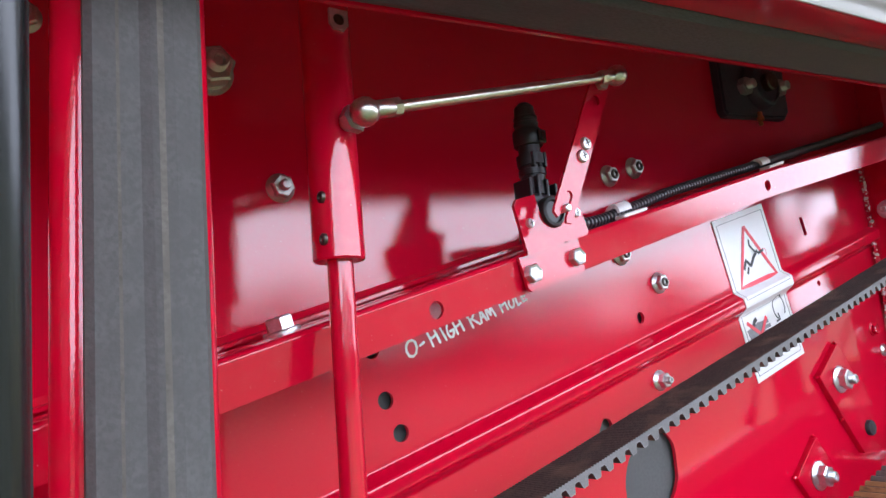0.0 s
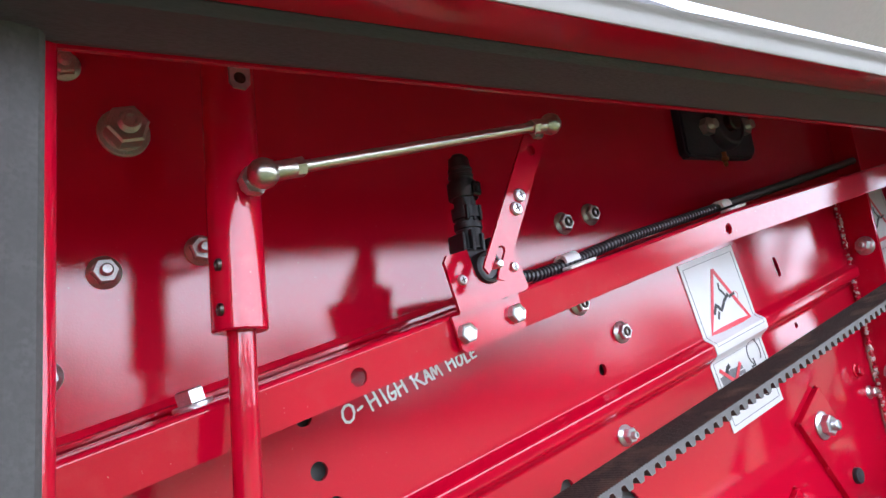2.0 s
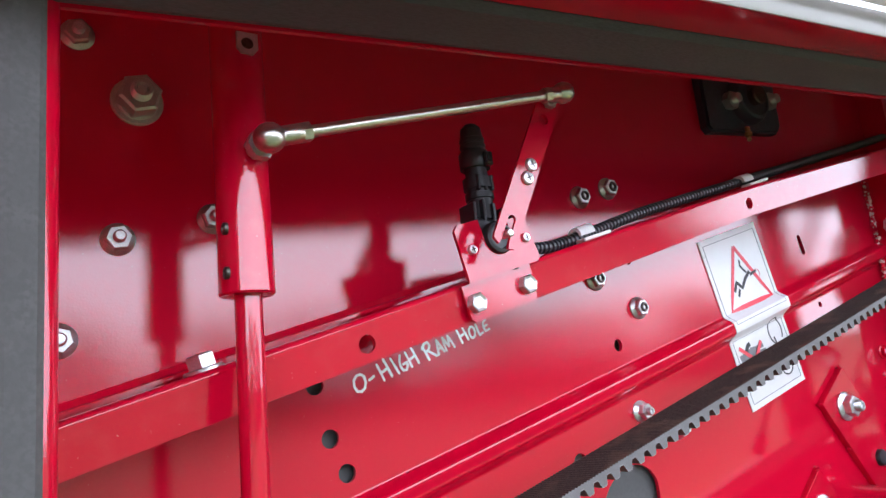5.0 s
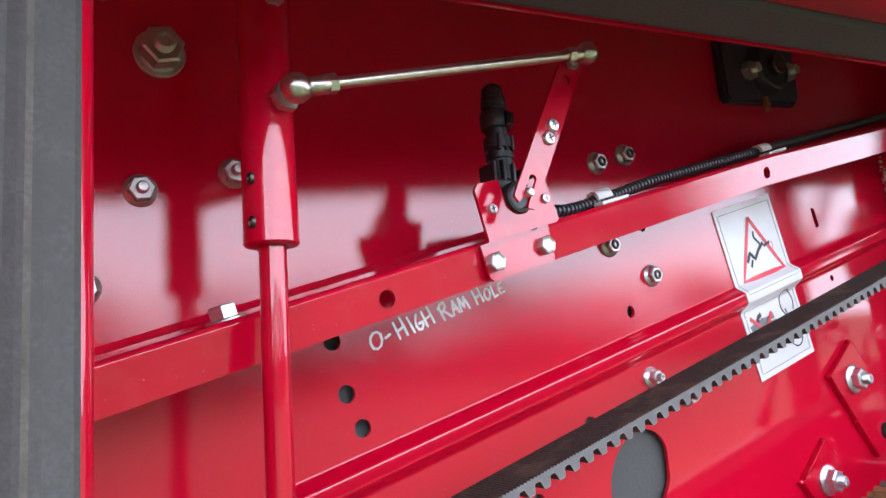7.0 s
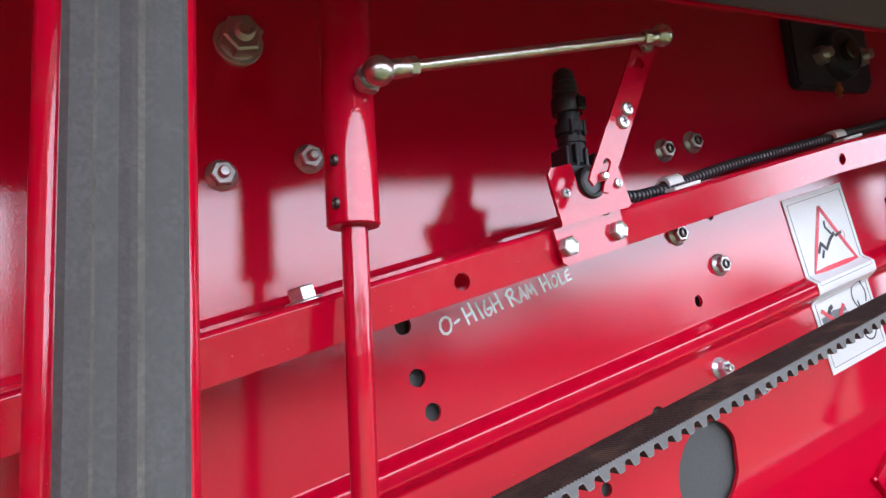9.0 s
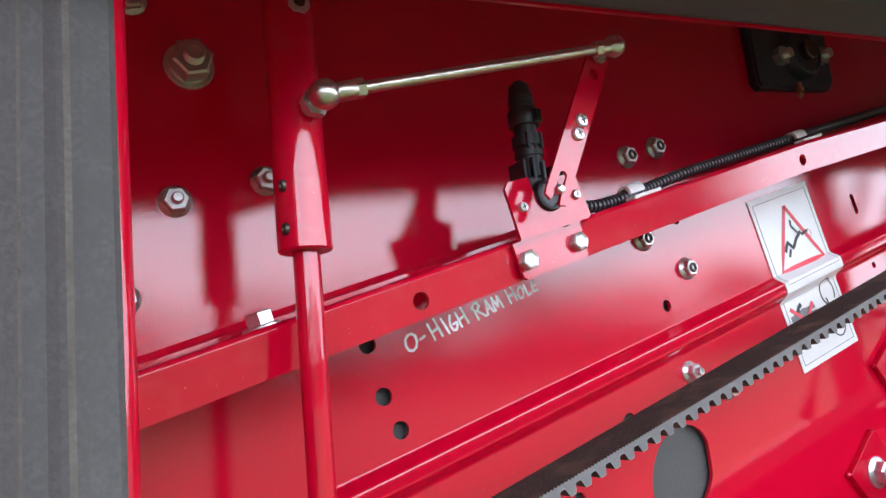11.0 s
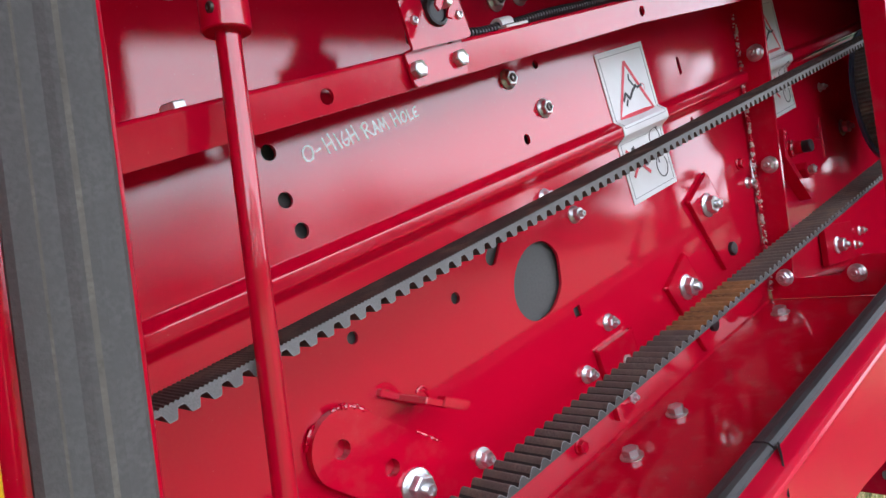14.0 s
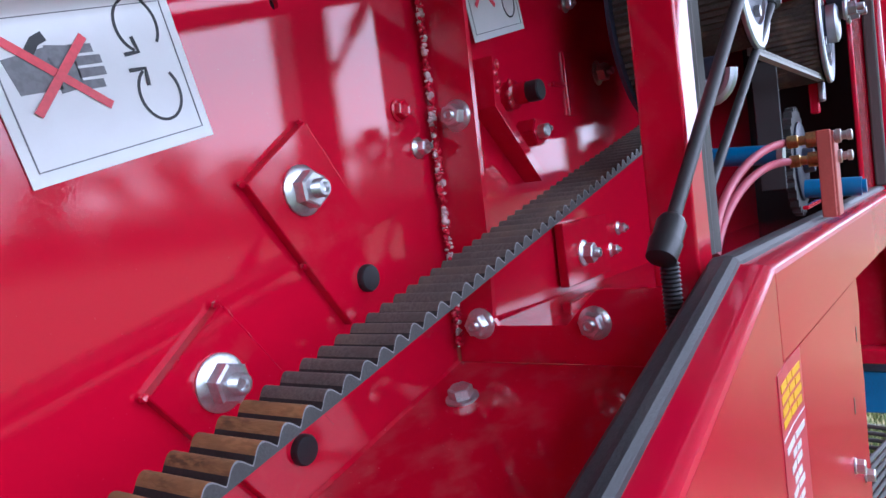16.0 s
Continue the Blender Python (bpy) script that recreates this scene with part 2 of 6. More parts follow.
def part(name, bm, material, parent=None, label="", smooth=False):
    """Links a bmesh as one mesh object under a thing or a part."""
    finish(bm, smooth)
    me = bpy.data.meshes.new(name)
    bm.to_mesh(me)
    bm.free()
    for m in (material if isinstance(material, (list, tuple)) else [material]):
        me.materials.append(m)
    ob = new(name, me)
    ob.parent = parent
    if label:
        ob["label"] = label
    return ob


def thing(name, label, category, group="", kind="", at=None):
    ob = new(name)
    ob.empty_display_size = 0.01
    if at is not None:
        ob.matrix_basis = at
    return tagged(ob, label, category, group, kind)


def box(bm, x0, x1, y0, y1, z0, z1, bevel=0.0, seg=2):
    r = bmesh.ops.create_cube(bm, size=1)
    for v in r["verts"]:
        v.co = Vector((x0 if v.co.x < 0 else x1, y0 if v.co.y < 0 else y1, z0 if v.co.z < 0 else z1))
    if bevel:
        es = list({e for v in r["verts"] for e in v.link_edges})
        bmesh.ops.bevel(bm, geom=es, offset=bevel, segments=seg, affect="EDGES", profile=0.5)
    return bm


def lathe(bm, prof, n=24, m=None):
    """prof: (radius, height) along +z, closed with caps."""
    m = m or Matrix()
    rings = []
    for r, h in prof:
        rings.append([bm.verts.new(m @ Vector((r * math.cos(2 * math.pi * i / n), r * math.sin(2 * math.pi * i / n), h))) for i in range(n)])
    for a, c in zip(rings, rings[1:]):
        for i in range(n):
            bm.faces.new((a[i], a[(i + 1) % n], c[(i + 1) % n], c[i]))
    bm.faces.new(rings[0])
    bm.faces.new(rings[-1])
    return bm


def prism(bm, pts, depth, m=None):
    """A polygon in x, y pushed along +z."""
    m = m or Matrix()
    a = [bm.verts.new(m @ Vector((p[0], p[1], 0))) for p in pts]
    c = [bm.verts.new(m @ Vector((p[0], p[1], depth))) for p in pts]
    n = len(pts)
    bm.faces.new(a)
    bm.faces.new(c)
    for i in range(n):
        bm.faces.new((a[i], a[(i + 1) % n], c[(i + 1) % n], c[i]))
    return bm


def plate(bm, outer, holes, thick, m):
    """A sheet in x, y with real holes, pushed along +z."""
    loops = [outer] + holes
    edges, rims = [], []
    for lp in loops:
        vs = [bm.verts.new(m @ Vector((p[0], p[1], 0))) for p in lp]
        rims.append(vs)
        edges += [bm.edges.new((vs[i], vs[(i + 1) % len(vs)])) for i in range(len(vs))]
    nrm = (m.to_3x3() @ Vector((0, 0, 1))).normalized()
    got = bmesh.ops.triangle_fill(bm, use_beauty=True, use_dissolve=False, edges=edges, normal=nrm)
    faces = [g for g in got["geom"] if isinstance(g, bmesh.types.BMFace)]
    off = nrm * thick
    twin = {}
    for vs in rims:
        for v in vs:
            twin[v] = bm.verts.new(v.co + off)
    for f in faces:
        bm.faces.new([twin[v] for v in reversed(f.verts)])
    for vs in rims:
        for i in range(len(vs)):
            a, c = vs[i], vs[(i + 1) % len(vs)]
            bm.faces.new((a, c, twin[c], twin[a]))
    return bm


def ring(x, y, r, n=20, sx=1.0):
    return [(x + sx * r * math.cos(2 * math.pi * i / n), y + r * math.sin(2 * math.pi * i / n)) for i in range(n)]


def sweep(bm, pts, r, n=12, cap=True):
    """A round bar along points; r a number or one per point."""
    pts = [Vector(p) for p in pts]
    rs = r if isinstance(r, (list, tuple)) else [r] * len(pts)
    rings, side = [], None
    for i, p in enumerate(pts):
        d = (pts[min(i + 1, len(pts) - 1)] - pts[max(i - 1, 0)]).normalized()
        side = d.orthogonal().normalized() if side is None else (side - d * side.dot(d)).normalized()
        up = d.cross(side)
        rings.append([bm.verts.new(p + rs[i] * (math.cos(2 * math.pi * k / n) * side + math.sin(2 * math.pi * k / n) * up)) for k in range(n)])
    for a, c in zip(rings, rings[1:]):
        for k in range(n):
            bm.faces.new((a[k], a[(k + 1) % n], c[(k + 1) % n], c[k]))
    if cap:
        bm.faces.new(rings[0])
        bm.faces.new(rings[-1])
    return bm


def extrude_profile(bm, prof, x0, x1, z_at, steps=1):
    """prof: (y, dz) or (y, dz, growth along x), a closed outline run along x, its height following z_at(x)."""
    prof = [(*p, 0.0)[:3] for p in prof]
    rows = []
    for i in range(steps + 1):
        x = x0 + (x1 - x0) * i / steps
        rows.append([bm.verts.new((x, y, z_at(x) + dz + g * x)) for y, dz, g in prof])
    n = len(prof)
    for a, c in zip(rows, rows[1:]):
        for k in range(n):
            bm.faces.new((a[k], a[(k + 1) % n], c[(k + 1) % n], c[k]))
    bm.faces.new(rows[0])
    bm.faces.new(rows[-1])
    return bm


XZ = Matrix(((1, 0, 0, 0), (0, 0, 1, 0), (0, 1, 0, 0), (0, 0, 0, 1)))          # x, y -> x, z ; push -> +y
OUT = Matrix.Rotation(radians(90), 4, "X")                                      # z -> -y
LEFT = Matrix.Rotation(radians(-90), 4, "Y")                                    # z -> -x
hexa = lambda r, n=6, a0=0.0: [(r * math.cos(2 * math.pi * i / n + a0), r * math.sin(2 * math.pi * i / n + a0)) for i in range(n)]


def wall_at(y):
    return XZ.copy() if y == 0 else Matrix.Translation((0, y, 0)) @ XZ

# ---------- the big sheet-metal structure ----------
A = math.atan(0.26)
CA, SA = math.cos(A), math.sin(A)
Y_UP, Y_LOW, Y_RIDGE = 0.512, 0.516, 0.501


def uv_to_xz(u, v):
    return u * CA - v * SA, 1.520 + u * SA + v * CA


def smooth01(t):
    t = min(1.0, max(0.0, t))
    return t * t * (3 - 2 * t)


def wall_y(v):
    """Depth of the pressed wall across its ridge."""
    if v >= 0:
        return Y_RIDGE + (Y_UP - Y_RIDGE) * smooth01((v - 0.006) / 0.010)
    return Y_RIDGE + (Y_LOW - Y_RIDGE) * smooth01((-v - 0.0035) / 0.0135)


ridge_top = lambda x: 1.5366 + 0.26 * x
ridge_bot = lambda x: 1.5015 + 0.26 * x
floor_z = lambda x: 1.182 + 0.232 * x
X_L, X_F, X_W = -0.9, 1.165, 3.1

bm = bmesh.new()
holes = [ring(0.284, 1.703, 0.0072), ring(0.294, 1.662, 0.0072), ring(0.306, 1.635, 0.0072), ring(0.612, 1.717, 0.0062, sx=0.9),
         ring(0.644, 1.806, 0.005), [uv_to_xz(1.0165 + 0.0045 * math.cos(q), 0.056 + 0.0045 * math.sin(q) + (0.009 if math.sin(q) > 0 else -0.009)) for q in [2 * math.pi * i / 18 + 0.1 for i in range(18)]]]
plate(bm, [(X_L, ridge_top(X_L)), (X_W, ridge_top(X_W)), (X_W, 2.316), (X_L, 1.976)], holes, 0.004, wall_at(Y_UP))
wall_upper = tagged(part("wall_upper", bm, M_RED), "glossy red sheet-metal side wall with drilled holes", "wall", kind="structure")

bm = bmesh.new()
SLOT_C, SLOT_D, SLOT_N = Vector((0.5388, 1.5995)), Vector((0.485, 0.875)), Vector((0.875, -0.485))
slot = [tuple(SLOT_C + SLOT_D * (0.0083 * math.sin(q) + (0.0129 if math.sin(q) > 0 else -0.0129)) + SLOT_N * 0.0083 * math.cos(q)) for q in [2 * math.pi * i / 22 + 0.1 for i in range(22)]]
bighole = []
for i in range(40):
    q = 2 * math.pi * i / 40
    px, pz = 0.6035 + 0.0415 * math.cos(q) + 0.009 * math.sin(q), 1.5550 + 0.0445 * math.sin(q)
    bighole.append((min(px, 0.6435), pz))
sq = [(0.665 + 0.0078 * a, 1.510 + 0.0078 * b) for a, b in ((-0.6, -1), (1, -0.6), (0.6, 1), (-1, 0.6))]
plate(bm, [(X_L, floor_z(X_L)), (X_F, floor_z(X_F)), (X_F + 0.004, floor_z(X_F)), (X_F + 0.004, ridge_bot(X_F + 0.004)), (X_L, ridge_bot(X_L))],
      [bighole, slot, sq, ring(0.474, 1.553, 0.0062), ring(0.345, 1.535, 0.006), ring(0.993, 1.751, 0.004)], 0.004, wall_at(Y_LOW))
wall_lower = tagged(part("wall_lower", bm, M_REDL), "bright red lower side wall with a large oval opening", "wall", kind="structure")

# wall of the second bay, turned a little towards the first
bm = bmesh.new()
plate(bm, [(X_F + 0.005, 1.25), (X_W, 1.25), (X_W, ridge_bot(X_W)), (X_F + 0.005, ridge_bot(X_F + 0.005))], [], 0.004, wall_at(Y_LOW))
for v in bm.verts:
    v.co.y -= 0.058 * (v.co.x - 1.36)
tagged(part("wall_second_bay", bm, M_REDL), "glossy red wall of the second bay", "wall", kind="structure")

bm = bmesh.new()
prof = []
for k in range(25):
    v = 0.0164 - k * (0.0344 / 24)
    prof.append((wall_y(v), v / CA))
prof += [(Y_LOW + 0.004, prof[-1][1]), (Y_LOW + 0.004, prof[0][1])]
extrude_profile(bm, prof, X_L, X_W, lambda x: 1.520 + 0.26 * x)
tagged(part("wall_ridge", bm, M_RED, smooth=True), "pressed red ridge running along the side wall", "wall", kind="structure")

# nearer sheet above the rail
rail_z = lambda x: 1.647 + 0.2733 * x - 0.038 * max(0.0, x - 0.72)            # centre line of the rail
Y_TOP = 0.497
bm = bmesh.new()
lip = lambda x: rail_z(x) + 0.0235
plate(bm, [(X_L, lip(X_L)), (0.72, lip(0.72)), (X_F - 0.001, lip(X_F)), (X_F - 0.001, 2.135), (X_L, 1.962)], [], 0.003, wall_at(Y_TOP))
tagged(part("wall_top", bm, M_RED), "dark glossy red upper wall sheet above the rail", "wall", kind="structure")
bm = bmesh.new()
extrude_profile(bm, [(0.4875, 0.0195), (0.4875, 0.0222), (0.4940, 0.0232), (0.4968, 0.028), (0.4995, 0.028), (0.4995, 0.0195)], X_L, X_F - 0.001, rail_z, 24)
tagged(part("wall_top_lip", bm, M_REDS), "folded lip along the bottom of the upper sheet", "trim", kind="structure")

# grey sheet seen through the holes
bm = bmesh.new()
box(bm, X_L, X_F, 0.5235, 0.5275, 1.2, 2.2)
tagged(part("inner_partition", bm, M_GREY), "plain grey sheet behind the drilled wall", "panel", kind="structure")

# floor of the cavity
bm = bmesh.new()
extrude_profile(bm, [(0.5155, 0.0), (0.5155, 0.004), (0.513, 0.0015), (0.29, 0.0015), (0.29, -0.004), (0.5155, -0.004)], X_L, X_F, floor_z)
tagged(part("ledge_floor", bm, M_REDF), "dusty glossy red ledge below the belt", "floor", kind="structure")

# cavity ceiling, out of view; its paleness is added to brighten the wall
bm = bmesh.new()
extrude_profile(bm, [(0.512, 0.200, 0.003), (0.512, 0.204, 0.003), (0.231, 0.0165, 0.017), (0.231, 0.0125, 0.017)], X_L, 3.1, lambda x: 1.8576 + 0.082 * x)
tagged(part("ceiling", bm, M_CEILBOUNCE), "unseen sheet closing the bay above, made pale to bounce light", "ceiling", kind="structure")

# top rail of the opening: seal, red underside, cream edge
top_z = lambda x: 1.8576 + 0.082 * x
bm = bmesh.new()
extrude_profile(bm, [(0.303, 0.0), (0.303, 0.035), (0.2640, 0.022, 0.008), (0.2640, 0.0150, 0.008), (0.2975, 0.006), (0.2995, -0.0005)], -0.35, 3.1, top_z, 30)
tagged(part("top_rail", bm, M_RED), "red rail along the top of the opening", "rail", kind="structure")
bm = bmesh.new()
extrude_profile(bm, [(0.2970, 0.0055), (0.2968, 0.0), (0.2915, -0.0015), (0.282, 0.0005, 0.004), (0.2685, 0.0040, 0.008), (0.2650, 0.0090, 0.008), (0.2650, 0.0145, 0.008)], -0.35, 1.26, top_z, 16)
tagged(part("top_seal", bm, M_SEALX), "black rubber seal under the top rail", "seal", kind="structure")
bm = bmesh.new()
extrude_profile(bm, [(0.2630, 0.0085, 0.008), (0.2630, 0.020, 0.010), (0.230, 0.0095, 0.017), (0.2157, 0.0090, 0.017), (0.2157, 0.0010)], -0.35, 3.1, top_z, 30)
tagged(part("hood_edge", bm, M_RED, smooth=True), "red underside of the hood edge", "trim", kind="structure")
bm = bmesh.new()
extrude_profile(bm, [(0.2140, 0.0010), (0.2128, 0.0030), (0.2128, 0.0105, 0.017), (0.216, 0.0130, 0.017), (0.230, 0.0140, 0.017), (0.230, 0.0110, 0.017), (0.2154, 0.0100, 0.017), (0.2154, 0.0012)], -0.35, 3.1, top_z, 30)
tagged(part("hood_trim", bm, M_CREAM, smooth=True), "cream painted edge along the hood", "trim", kind="structure")

# side panel swung up above the opening
bm = bmesh.new()
extrude_profile(bm, [(0.2050, 0.030), (-0.80, 0.60), (-0.812, 0.585), (0.2000, 0.014)], -0.9, 2.30, top_z, 8)
tagged(part("raised_side_panel", bm, M_INNER), "pale grey inside of the side panel swung up", "panel", kind="structure")

# left pillar with its broad seal
bm = bmesh.new()
box(bm, 0.036, 0.0972, 0.292, 0.315, 1.0, 1.95, 0.0105, 6)
tagged(part("pillar_left", bm, M_REDS, smooth=True), "red pillar at the side of the opening", "pillar", kind="structure")
bm = bmesh.new()
prism(bm, [(0.046, 0.2935), (0.046, 0.288), (0.049, 0.2855), (0.0572, 0.2848), (0.0584, 0.2846), (0.060, 0.2847), (0.066, 0.2855), (0.0700, 0.2840), (0.0725, 0.2835), (0.0750, 0.2835), (0.079, 0.2835), (0.084, 0.2850), (0.089, 0.2860), (0.0915, 0.289), (0.0915, 0.2935)], 0.95, Matrix.Translation((0, 0, 0.98)))
bm.faces.ensure_lookup_table()
for f in bm.faces:
    if abs(f.normal.z) < 0.5 and (0.0725 < f.calc_center_median().x < 0.0750 or 0.0572 < f.calc_center_median().x < 0.0584) and f.calc_center_median().y < 0.29:
        f.material_index = 1
tagged(part("pillar_seal", bm, [M_SEALMAT, M_SEALWORN]), "worn charcoal rubber seal strip on the pillar", "seal", kind="structure")

# flange plate at the end of the first bay
bm = bmesh.new()
fl = [(0.512, floor_z(X_F) + 0.002), (0.512, 2.13), (0.462, 2.13), (0.470, 1.56), (0.474, 1.493), (0.470, 1.487), (0.404, 1.487), (0.376, 1.5150), (0.372, 1.516), (0.322, 1.516), (0.322, floor_z(X_F) + 0.002)]
prism(bm, fl, 0.006, Matrix(((0, 0, 1, X_F), (1, 0, 0, 0), (0, 1, 0, 0), (0, 0, 0, 1))))
flange = tagged(part("flange_plate", bm, M_REDS), "red upright flange plate welded to the wall", "plate", kind="structure")
bm = bmesh.new()
rnd = random.Random(4)
z = 1.47
while z < 1.93:
    s = 0.0012 + 0.0020 * rnd.random()
    r = bmesh.ops.create_icosphere(bm, subdivisions=2, radius=s)
    at = Vector((X_F - 0.0035 + rnd.uniform(-0.0042, 0.0030), 0.5095 + rnd.uniform(-0.0020, 0.0012), z))
    tall_ = rnd.uniform(0.5, 1.3)
    for v in r["verts"]:
        v.co = Vector((v.co.x * 1.15, v.co.y * 0.8, v.co.z * tall_)) + at
    # about a third of the lumps carry a painted glint
    if rnd.random() < 0.34:
        for f in {f for v in r["verts"] for f in v.link_faces}:
            f.material_index = 1
    z += s * (0.36 if rnd.random() < 0.96 else 2.2)
tagged(part("weld_seam", bm, [M_WELD, M_GLINT], smooth=True), "lumpy painted weld bead down the flange", "weld", kind="structure")

# right pillar and its seal
bm = bmesh.new()
box(bm, 1.192, 1.234, 0.300, 0.336, 1.50, 1.95, 0.0025, 3)
tagged(part("pillar_right", bm, M_REDS), "red pillar between the two bays", "pillar", kind="structure")
bm = bmesh.new()
prism(bm, [(1.237, 0.312), (1.237, 0.303), (1.243, 0.300), (1.253, 0.302), (1.263, 0.299), (1.273, 0.302), (1.277, 0.312)], 0.43, Matrix.Translation((0, 0, 1.53)))
tagged(part("pillar_seal_right", bm, M_SEAL), "black rubber seal on the pillar of the second bay", "seal", kind="structure")

# ---------- lower cover of the opening ----------
cov_line = lambda x: 1.2475 + 0.2365 * x
cov_y = lambda x: 0.245 - 0.043 * max(0.0, x - 1.19)
cover = thing("lower_cover", "glossy red outer body panel with a curved cut-out", "panel")


def cover_plate(outer, thick=0.004):
    b = bmesh.new()
    plate(b, outer, [], thick, XZ)
    for v in b.verts:
        v.co.y += cov_y(v.co.x)
    return b


arch = [(1.571, 1.198), (1.562, 1.186), (1.549, 1.176), (1.530, 1.168), (1.50, 1.164), (1.45, 1.169), (1.40, 1.184), (1.32, 1.217), (1.22, 1.252), (1.12, 1.285), (1.01, 1.309), (0.93, 1.324), (0.86, 1.331), (0.79, 1.332), (0.72, 1.326), (0.60, 1.306), (0.48, 1.272), (0.36, 1.225), (0.24, 1.165), (0.12, 1.09), (0.02, 1.0), (-0.9, 0.9)]
right_edge = [(1.585, 1.453), (1.590, 1.42), (1.578, 1.385), (1.582, 1.33), (1.572, 1.26), (1.575, 1.22)]
body = part("cover_skin", cover_plate([(-0.9, cov_line(-0.9) - 0.005), (1.1795, cov_line(1.18) - 0.005), (1.1790, 1.456), (1.1812, 1.4555), (1.1818, 1.4548)] + right_edge + arch), M_COVER, cover)
part("upper_strip", cover_plate([(1.1815, 1.520), (2.31, 1.516), (2.31, 1.440), (1.60, 1.4535), (1.1818, 1.4560)]), M_COVER, cover)
bm = bmesh.new()
extrude_profile(bm, [(0.245, -0.0055), (0.2462, -0.002), (0.2495, 0.0004), (0.256, 0.0015), (0.2905, 0.0040), (0.2905, -0.10), (0.2885, -0.10), (0.2885, 0.0), (0.256, -0.002), (0.249, -0.0055)], -0.9, 1.180, cov_line)
part("top_flange", bm, M_COVER, cover, smooth=True)
bm = bmesh.new()
prof = [(0.0, -0.0055), (0.0012, -0.002), (0.0045, 0.0004), (0.011, 0.0015), (0.040, 0.0030), (0.040, -0.03), (0.037, -0.03), (0.037, -0.001), (0.011, -0.002), (0.004, -0.0055)]
rows = []
for x in (1.182, 1.6, 2.31):
    rows.append([bm.verts.new((x, cov_y(x) + dy, 1.5255 - 0.0035 * (x - 1.18) + dz)) for dy, dz in prof])
for a, c in zip(rows, rows[1:]):
    for k in range(len(prof)):
        bm.faces.new((a[k], a[(k + 1) % len(prof)], c[(k + 1) % len(prof)], c[k]))
bm.faces.new(rows[0])
bm.faces.new(rows[-1])
part("top_flange", bm, M_COVER, cover, smooth=True)

seal_prof = [(0.2880, 0.003), (0.2880, 0.0065), (0.2850, 0.0085), (0.2800, 0.0086), (0.2765, 0.0092), (0.2715, 0.0082), (0.2680, 0.0050), (0.2675, 0.001)]
seal = thing("edge_seal", "black rubber edge seal with a split joint on the cover lip", "seal")
bm = bmesh.new()
extrude_profile(bm, seal_prof, -0.9, 0.595, cov_line, 8)
part("lower_length", bm, M_SEALD, seal)
bm = bmesh.new()
extrude_profile(bm, [(y, dz + 0.0008) for y, dz in seal_prof], 0.597, 1.178, cov_line, 8)
part("upper_length", bm, M_SEALD, seal)
bm = bmesh.new()
rows = []
for x in (1.178, 1.19, 1.6, 2.27):
    rows.append([bm.verts.new((x, y - 0.043 * max(0.0, x - 1.19), 1.5255 - 0.0035 * (x - 1.18) + dz)) for y, dz in seal_prof])
for a, c in zip(rows, rows[1:]):
    for k in range(len(seal_prof)):
        bm.faces.new((a[k], a[(k + 1) % len(seal_prof)], c[(k + 1) % len(seal_prof)], c[k]))
bm.faces.new(rows[0])
bm.faces.new(rows[-1])
part("level_length", bm, M_SEALD, seal)
bm = bmesh.new()
pts = [Vector((0.602, 0.266, cov_line(0.602) + 0.006)), Vector((0.588, 0.258, cov_line(0.588) + 0.003)), Vector((0.572, 0.250, cov_line(0.572) - 0.002)), Vector((0.560, 0.2435, cov_line(0.560) - 0.012))]
for i, p in enumerate(pts):
    w = (0.006, 0.005, 0.004, 0.001)[i]
    for d in (Vector((0, -0.0008, -w)), Vector((0, -0.0008, w * 0.3)), Vector((0, 0.0012, w * 0.3)), Vector((0, 0.0012, -w))):
        bm.verts.new(p + d)
bm.verts.ensure_lookup_table()
for i in range(3):
    for k in range(4):
        a, c = i * 4 + k, i * 4 + (k + 1) % 4
        bm.faces.new([bm.verts[j] for j in (a, c, c + 4, a + 4)])
bm.faces.new(bm.verts[0:4])
bm.faces.new(bm.verts[12:16])
part("torn_end", bm, M_SEALD, seal)

# unreadable caution label on the cover: bars
lab = thing("caution_label", "faded caution label with yellow and white bars", "label")
def on_cover(x, z, off):
    return Vector((x, cov_y(x) - off, z))
def cover_quad(b, x, z, w, h, off, lean=0.0):
    if x < 1.1899 and x + w > 1.1901:                # split where the panel bends
        cover_quad(b, x, z, 1.19 - x, h, off, lean)
        cover_quad(b, 1.19, z, x + w - 1.19, h, off, lean)
        return
    vs = [b.verts.new(on_cover(x + a * w + lean * (bz * h), z + bz * h, o)) for o in (off, off - 0.0004) for a, bz in ((0, 0), (1, 0), (1, 1), (0, 1))]
    b.faces.new(vs[0:4]); b.faces.new(vs[7:3:-1])
    for k in range(4):
        b.faces.new((vs[k], vs[(k + 1) % 4], vs[4 + (k + 1) % 4], vs[4 + k]))
bm = bmesh.new(); cover_quad(bm, 1.150, 1.318, 0.088, 0.136, 0.0006)
part("backing", bm, M_FILM, lab)
for i in range(4):
    bm = bmesh.new()
    for j, (a, w) in enumerate(((0.0, 0.022), (0.025, 0.017), (0.045, 0.028)) if i % 2 else ((0.0, 0.030), (0.033, 0.018), (0.054, 0.017))):
        cover_quad(bm, 1.157 + a, 1.4135 + 0.0086 * i, w, 0.0056, 0.0011)
    part("heading_bar", bm, M_YELLOW, lab)
bm = bmesh.new(); cover_quad(bm, 1.152, 1.4060, 0.083, 0.0012, 0.0011)
part("rule", bm, M_WHITE, lab)
